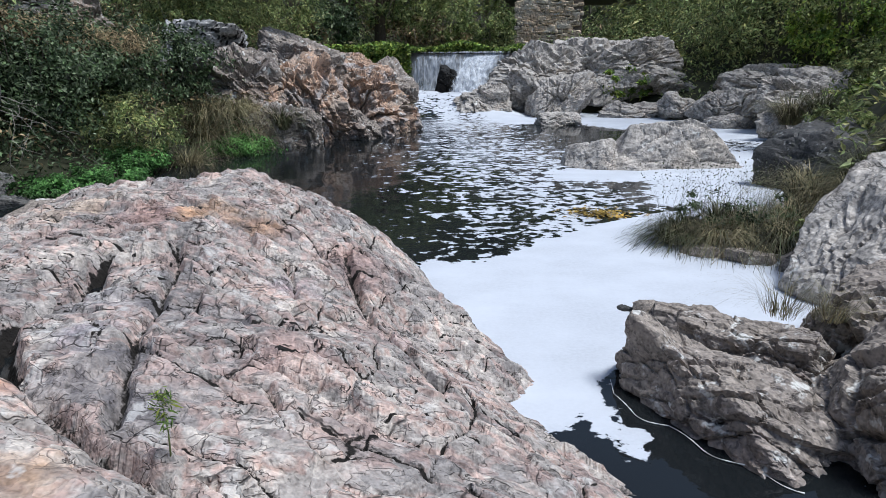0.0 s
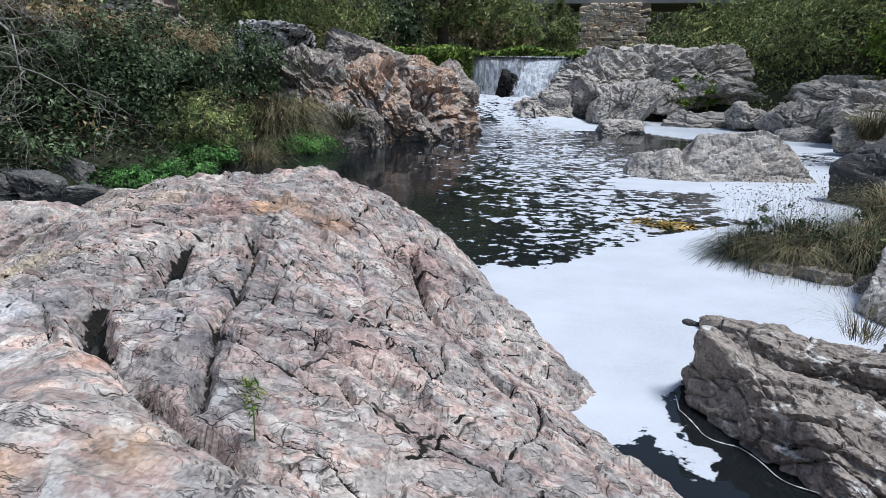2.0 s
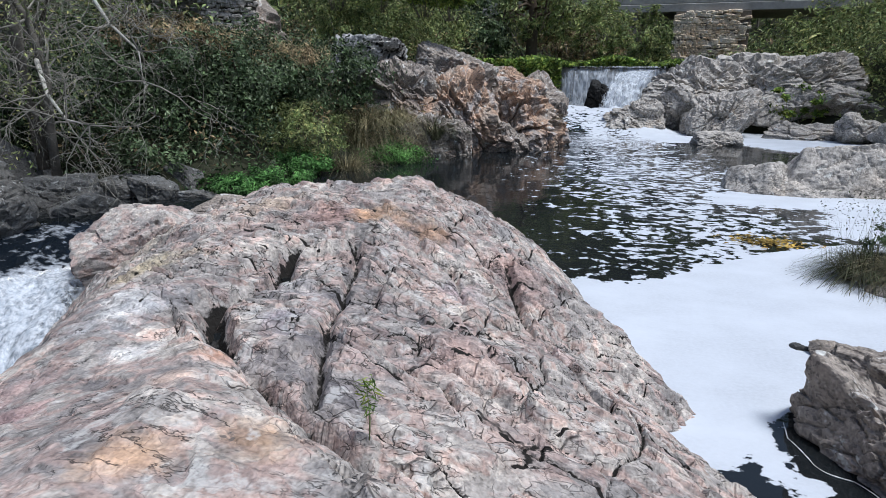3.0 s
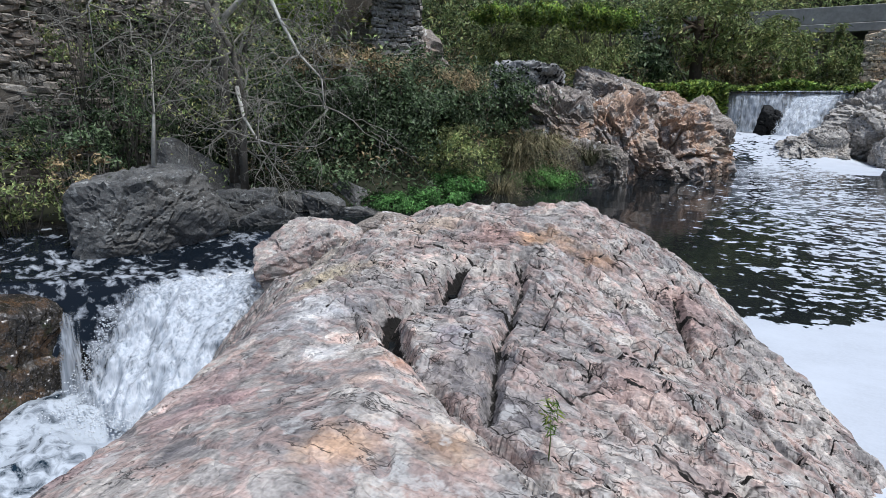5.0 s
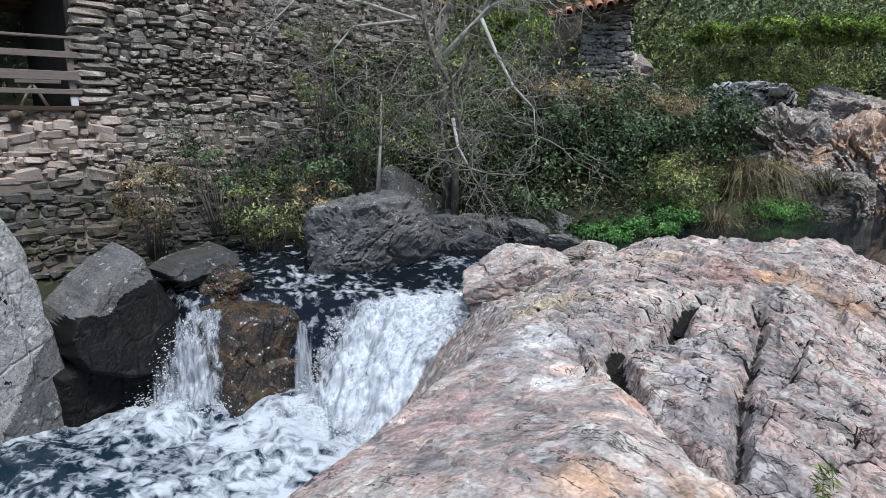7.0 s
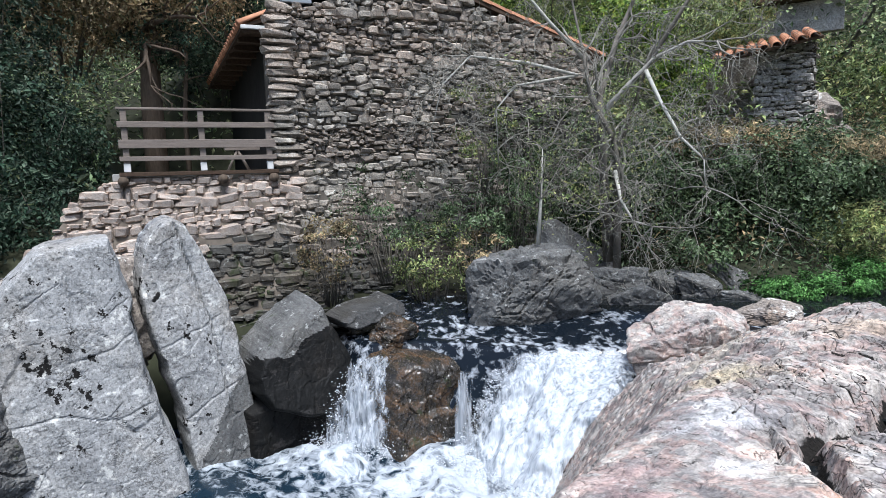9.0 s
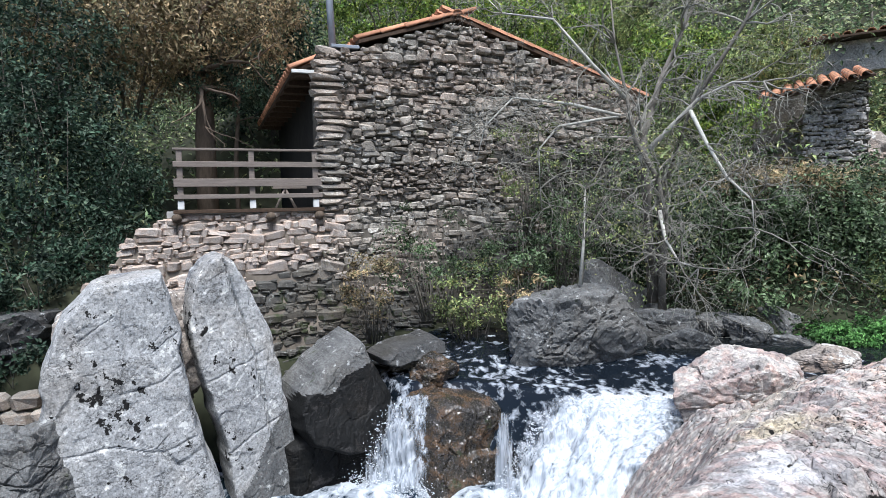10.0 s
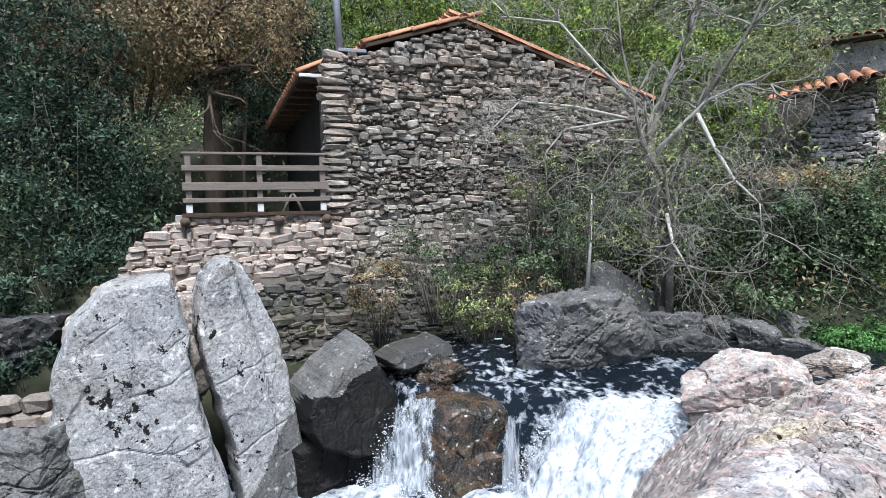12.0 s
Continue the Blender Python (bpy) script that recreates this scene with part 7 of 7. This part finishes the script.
BOUGHS = [
    ([(-6.25, 6.1, 0.3), (-6.2, 6.06, 0.88), (-6.1, 6.01, 1.48), (-6.1, 5.87, 2.06), (-6.3, 5.68, 2.59), (-6.44, 5.68, 3.19), (-6.68, 5.72, 3.91), (-6.87, 5.82, 4.73)], 0.045),
    ([(-6.3, 5.75, 2.3), (-5.98, 5.99, 2.7), (-5.66, 6.13, 3.01), (-5.3, 6.28, 3.15), (-4.98, 6.39, 3.1)], 0.035),
    ([(-5.73, 6.06, 2.86), (-5.34, 5.87, 2.41), (-4.99, 5.77, 1.99), (-4.67, 5.75, 1.73), (-4.6, 5.68, 1.43)], 0.022),
    ([(-6.32, 4.77, 0.74), (-6.37, 4.87, 1.3), (-6.35, 4.89, 1.94)], 0.025),
    ([(-6.44, 5.68, 3.12), (-6.58, 5.24, 3.55), (-6.74, 4.74, 4.11), (-6.96, 4.11, 4.17), (-7.07, 3.93, 4.39)], 0.022),
    ([(-6.08, 5.89, 1.63), (-5.76, 5.64, 1.28), (-5.45, 5.52, 1.03), (-5.16, 5.5, 0.98)], 0.022),
    ([(-6.4, 6.1, 0.4), (-6.35, 5.95, 1.6), (-6.3, 5.83, 2.59), (-6.34, 6.19, 3.36), (-6.33, 6.61, 4.07), (-6.3, 7.03, 4.79)], 0.06),
    ([(-6.49, 5.63, 2.9), (-6.7, 4.95, 3.05), (-6.97, 4.26, 3.13), (-7.09, 3.9, 2.77), (-7.17, 3.77, 2.2)], 0.020),
    ([(-6.49, 5.63, 2.9), (-6.79, 4.84, 2.77), (-6.87, 4.57, 2.47), (-6.86, 4.58, 1.96)], 0.018),
    ([(-6.5, 6.3, 0.4), (-6.45, 6.3, 1.8), (-6.1, 6.5, 3.0), (-5.6, 6.9, 4.0), (-5.3, 7.2, 5.0)], 0.05),
]
tree = empty("bare_tree", -6.3, 6.1, 0.3)
tagged(tree, "leafless many-stemmed tree with pale drooping branches", "tree")
rng = np.random.default_rng(21)
for path, rad in BOUGHS:
    k = [(a + 6.3, b - 6.1, c - 0.3) for a, b, c in path]
    limb = part("limb", mesh_of("limb", *tube(k, [1.25 * rad * (1 - 0.86 * i / (len(k) - 1)) for i in range(len(k))], 7), STEM_BARK if rad > 0.04 else PALE_BARK), tree, "grey-brown stem" if rad > 0.04 else "pale grey-brown limb")
    pieces = []
    for i in range(1, len(k)):
        for _ in range(4):
            d = np.array(k[i]) - np.array(k[i - 1]) + rng.normal(size=3) * 0.5
            twigs(rng, k[i], d, rng.uniform(0.5, 1.0), max(0.009, rad * 0.34), 2, pieces)
    tagged(part("branchwork", mesh_of("branchwork", *join(pieces), TREE_TWIG), limb, "thin grey twigs"), kind="stuff")
p, nrm = foliage_points(rng, 2600, (1.1, 1.4, 1.8), 9, 0.2)
p = p + np.array((-0.1, -0.3, 1.6))
part("leaves", mesh_of("leaves", *leaves(rng, p, nrm, 0.05, 0.4), LEAF["olive"], True), tree, "few last olive leaves")

# brambles creeping over the wall's foot
for x, y, z, a, b, kind, cnt, seed in [(-8.25, 2.75, 0.75, 0.55, 0.5, "brown", 1300, 601), (-7.75, 4.0, 0.5, 0.8, 0.5, "olive", 2200, 602), (-6.75, 4.25, 0.55, 0.5, 0.45, "brown", 900, 603), (-8.1, 3.6, 1.2, 0.9, 0.7, "dark", 1500, 604), (-7.6, 5.4, 1.2, 0.7, 0.8, "dark", 2400, 605), (-8.0, 5.2, 2.4, 0.5, 0.9, "olive", 1200, 606), (-8.15, 5.9, 1.7, 0.75, 0.8, "dark", 2600, 607), (-8.1, 6.9, 2.2, 0.7, 0.8, "dark", 2400, 608), (-7.5, 4.6, 1.0, 0.7, 0.5, "dark", 1800, 609)]:
    bush(x, y, z, a, b, kind, "sparse twiggy bramble creeping over the old wall", seed, cnt, 0.055, "bramble", "bramble", "brambles on the wall", twigs=26)


def tree_of(x, y, z0, z1, rad, crown, kind, label, seed, count=9000):
    ob = empty("tree", x, y, z0)
    rng = np.random.default_rng(seed)
    h = z1 - z0
    pieces = [tube([(0, 0, -0.5), (rng.normal() * 0.05, 0, h * 0.4), (rng.normal() * 0.1, rng.normal() * 0.1, h * 0.75), (0, 0, h)], [rad * 1.2, rad, rad * 0.75, rad * 0.4], 9)]
    for k in range(9):
        a, t = rng.uniform(0, 6.28), rng.uniform(0.45, 0.95)
        twigs(rng, (0, 0, h * t), (math.cos(a), math.sin(a), 0.5), crown[0] * 0.9, rad * 0.35, 1, pieces)
    part("trunk", mesh_of("trunk", *join(pieces), BARK), ob, "brown ridged trunk with limbs")
    rng2 = np.random.default_rng(seed + 1)
    p, nrm = foliage_points(rng2, count, crown, seed, 0.35)
    p = p + np.array((0, 0, h * 0.85))
    part("crown", mesh_of("crown", *leaves(rng2, p, nrm, max(0.05, 0.0068 * math.hypot(x, y)), 0.4), LEAF[kind], True), ob)
    return tagged(ob, label, "tree")


tree_of(-14.2, 1.45, 1.5, 6.2, 0.20, (1.9, 1.9, 1.2), "brown", "tall brown-leaved tree behind the terrace", 701)
tree_of(-14.1, 2.05, 1.5, 5.2, 0.05, (1.0, 1.0, 0.9), "blue", "slender young tree behind the terrace", 702, 3000)
tree_of(-2.6, 26.9, 2.0, 5.2, 0.22, (2.2, 1.8, 1.6), "olive", "willow with a thick trunk above the weir", 703, 7000)

# a golden patch at the foam's edge, built of small yellow flakes
rng = np.random.default_rng(45)
p = np.stack([1.65 + rng.normal(size=260) * 0.17, 6.36 + rng.normal(size=260) * 0.10, 0.012 + 0.006 * rng.random(260)], 1)
tagged(new("yellow_flakes", mesh_of("yellow_flakes", *leaves(rng, p, np.tile((0, 0, 6.0), (260, 1)), 0.05, 0.6), YELLOW, True)), "patch of small yellow flakes on the water at the foam's edge", "leaves", kind="stuff")

# the little seedling on the pink rock
seed_plant = empty("seedling", -0.58, 1.14, rock_z(-0.58, 1.14))
rng = np.random.default_rng(31)
part("stalk", mesh_of("stalk", *tube([(0, 0, -0.03), (0.003, 0, 0.06), (-0.004, 0.004, 0.13)], [0.0022, 0.0018, 0.001], 5), LEAF["olive"]), seed_plant, "thin green stalk")
p = np.stack([rng.normal(size=90) * 0.012, rng.normal(size=90) * 0.012, 0.07 + rng.random(90) * 0.085], 1)
part("leaves", mesh_of("leaves", *leaves(rng, p, np.tile((0, 0, 1.0), (90, 1)), 0.028, 0.13), LEAF["green"], True), seed_plant, "narrow yellow-green leaves")
tagged(seed_plant, "small yellow-green seedling in a crack of the rock", "plant")

# a low dry-stone wall beside the leaning slabs
low_wall = empty("dry_stone_wall", -8.0, -1.25, -0.75)
tagged(low_wall, "low dry-stone wall of rounded grey blocks beside the slabs", "wall")
rng = np.random.default_rng(41)
for row in range(4):
    for col in range(4):
        ob = part("stone", STONES[rng.integers(12)], low_wall)
        ob.matrix_basis = pose(-0.04 * row, -0.62 + 0.27 * col + 0.1 * (row % 2), 0.08 + 0.165 * row, 0, rng.uniform(-5, 5), 85) @ Matrix.Diagonal((0.27 * rng.uniform(0.85, 1.1), 0.3, 0.16, 1))


# ---- stones of the walls ----
rng = np.random.default_rng(6)
lay(gable_wall, STONES, rng, [r for r in GABLE_ROWS if r[0] < 4.3 + 0.4 * math.sin(r[1] * 4) or r[1] > 2.7] + QUOINS, lambda s, z: s < 4.6 and 1.9 < z < 3.95)
# Darker mossy stones low on the gable's right end.
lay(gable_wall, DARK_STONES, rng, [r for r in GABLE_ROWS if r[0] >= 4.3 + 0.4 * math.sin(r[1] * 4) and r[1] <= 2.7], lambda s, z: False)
def damp(r):
    return r[1] < 0.75 + 0.25 * math.sin(r[0] * 2.3) + 0.35 * max(0.0, r[0] - 2.6) and r[0] > 0.2


brown = [r for r in TERRACE_ROWS if not damp(r) and r[0] < 1.3 + 0.35 * math.sin(r[1] * 5)]
lay(terrace_wall, BROWN_STONES, rng, brown, lambda s, z: z > 0.55)
lay(gable_wall, STONES, rng, [r for r in TERRACE_ROWS if not damp(r) and r[0] >= 1.3 + 0.35 * math.sin(r[1] * 5)], lambda s, z: False)
lay(terrace_wall, DARK_STONES, rng, [r for r in TERRACE_ROWS if damp(r)], lambda s, z: False)


def face_stones(parent, kinds, rng, x0, x1, z0, z1, y, big=1.15):
    """Stones on one flat face, joined."""
    verts, faces = [], []
    for s, z, w, h, dp, proud, lean in courses(rng, x0, x1, z0, lambda q: z1, big):
        if z > z1:
            continue
        m = pose(s, y + proud + dp * 0.5 - 0.1, z, 0, lean, 0) @ Matrix.Diagonal((w, dp, h, 1))
        me = kinds[rng.integers(len(kinds))]
        n = len(verts)
        verts += [m @ v.co for v in me.vertices]
        faces += [tuple(i + n for i in p.vertices) for p in me.polygons]
    ob = part("stonework", mesh_of("stonework", verts, faces, kinds[0].materials[0], True), parent)
    tagged(ob, kind="stuff")


face_stones(shed_pillar, PALE_STONES, rng, -0.52, 0.62, -1.0, 2.0, -0.35)
face_stones(bridge_pier, TAN_STONES, rng, -2.85, 0.85, 1.2, 4.7, -0.2, 2.6)
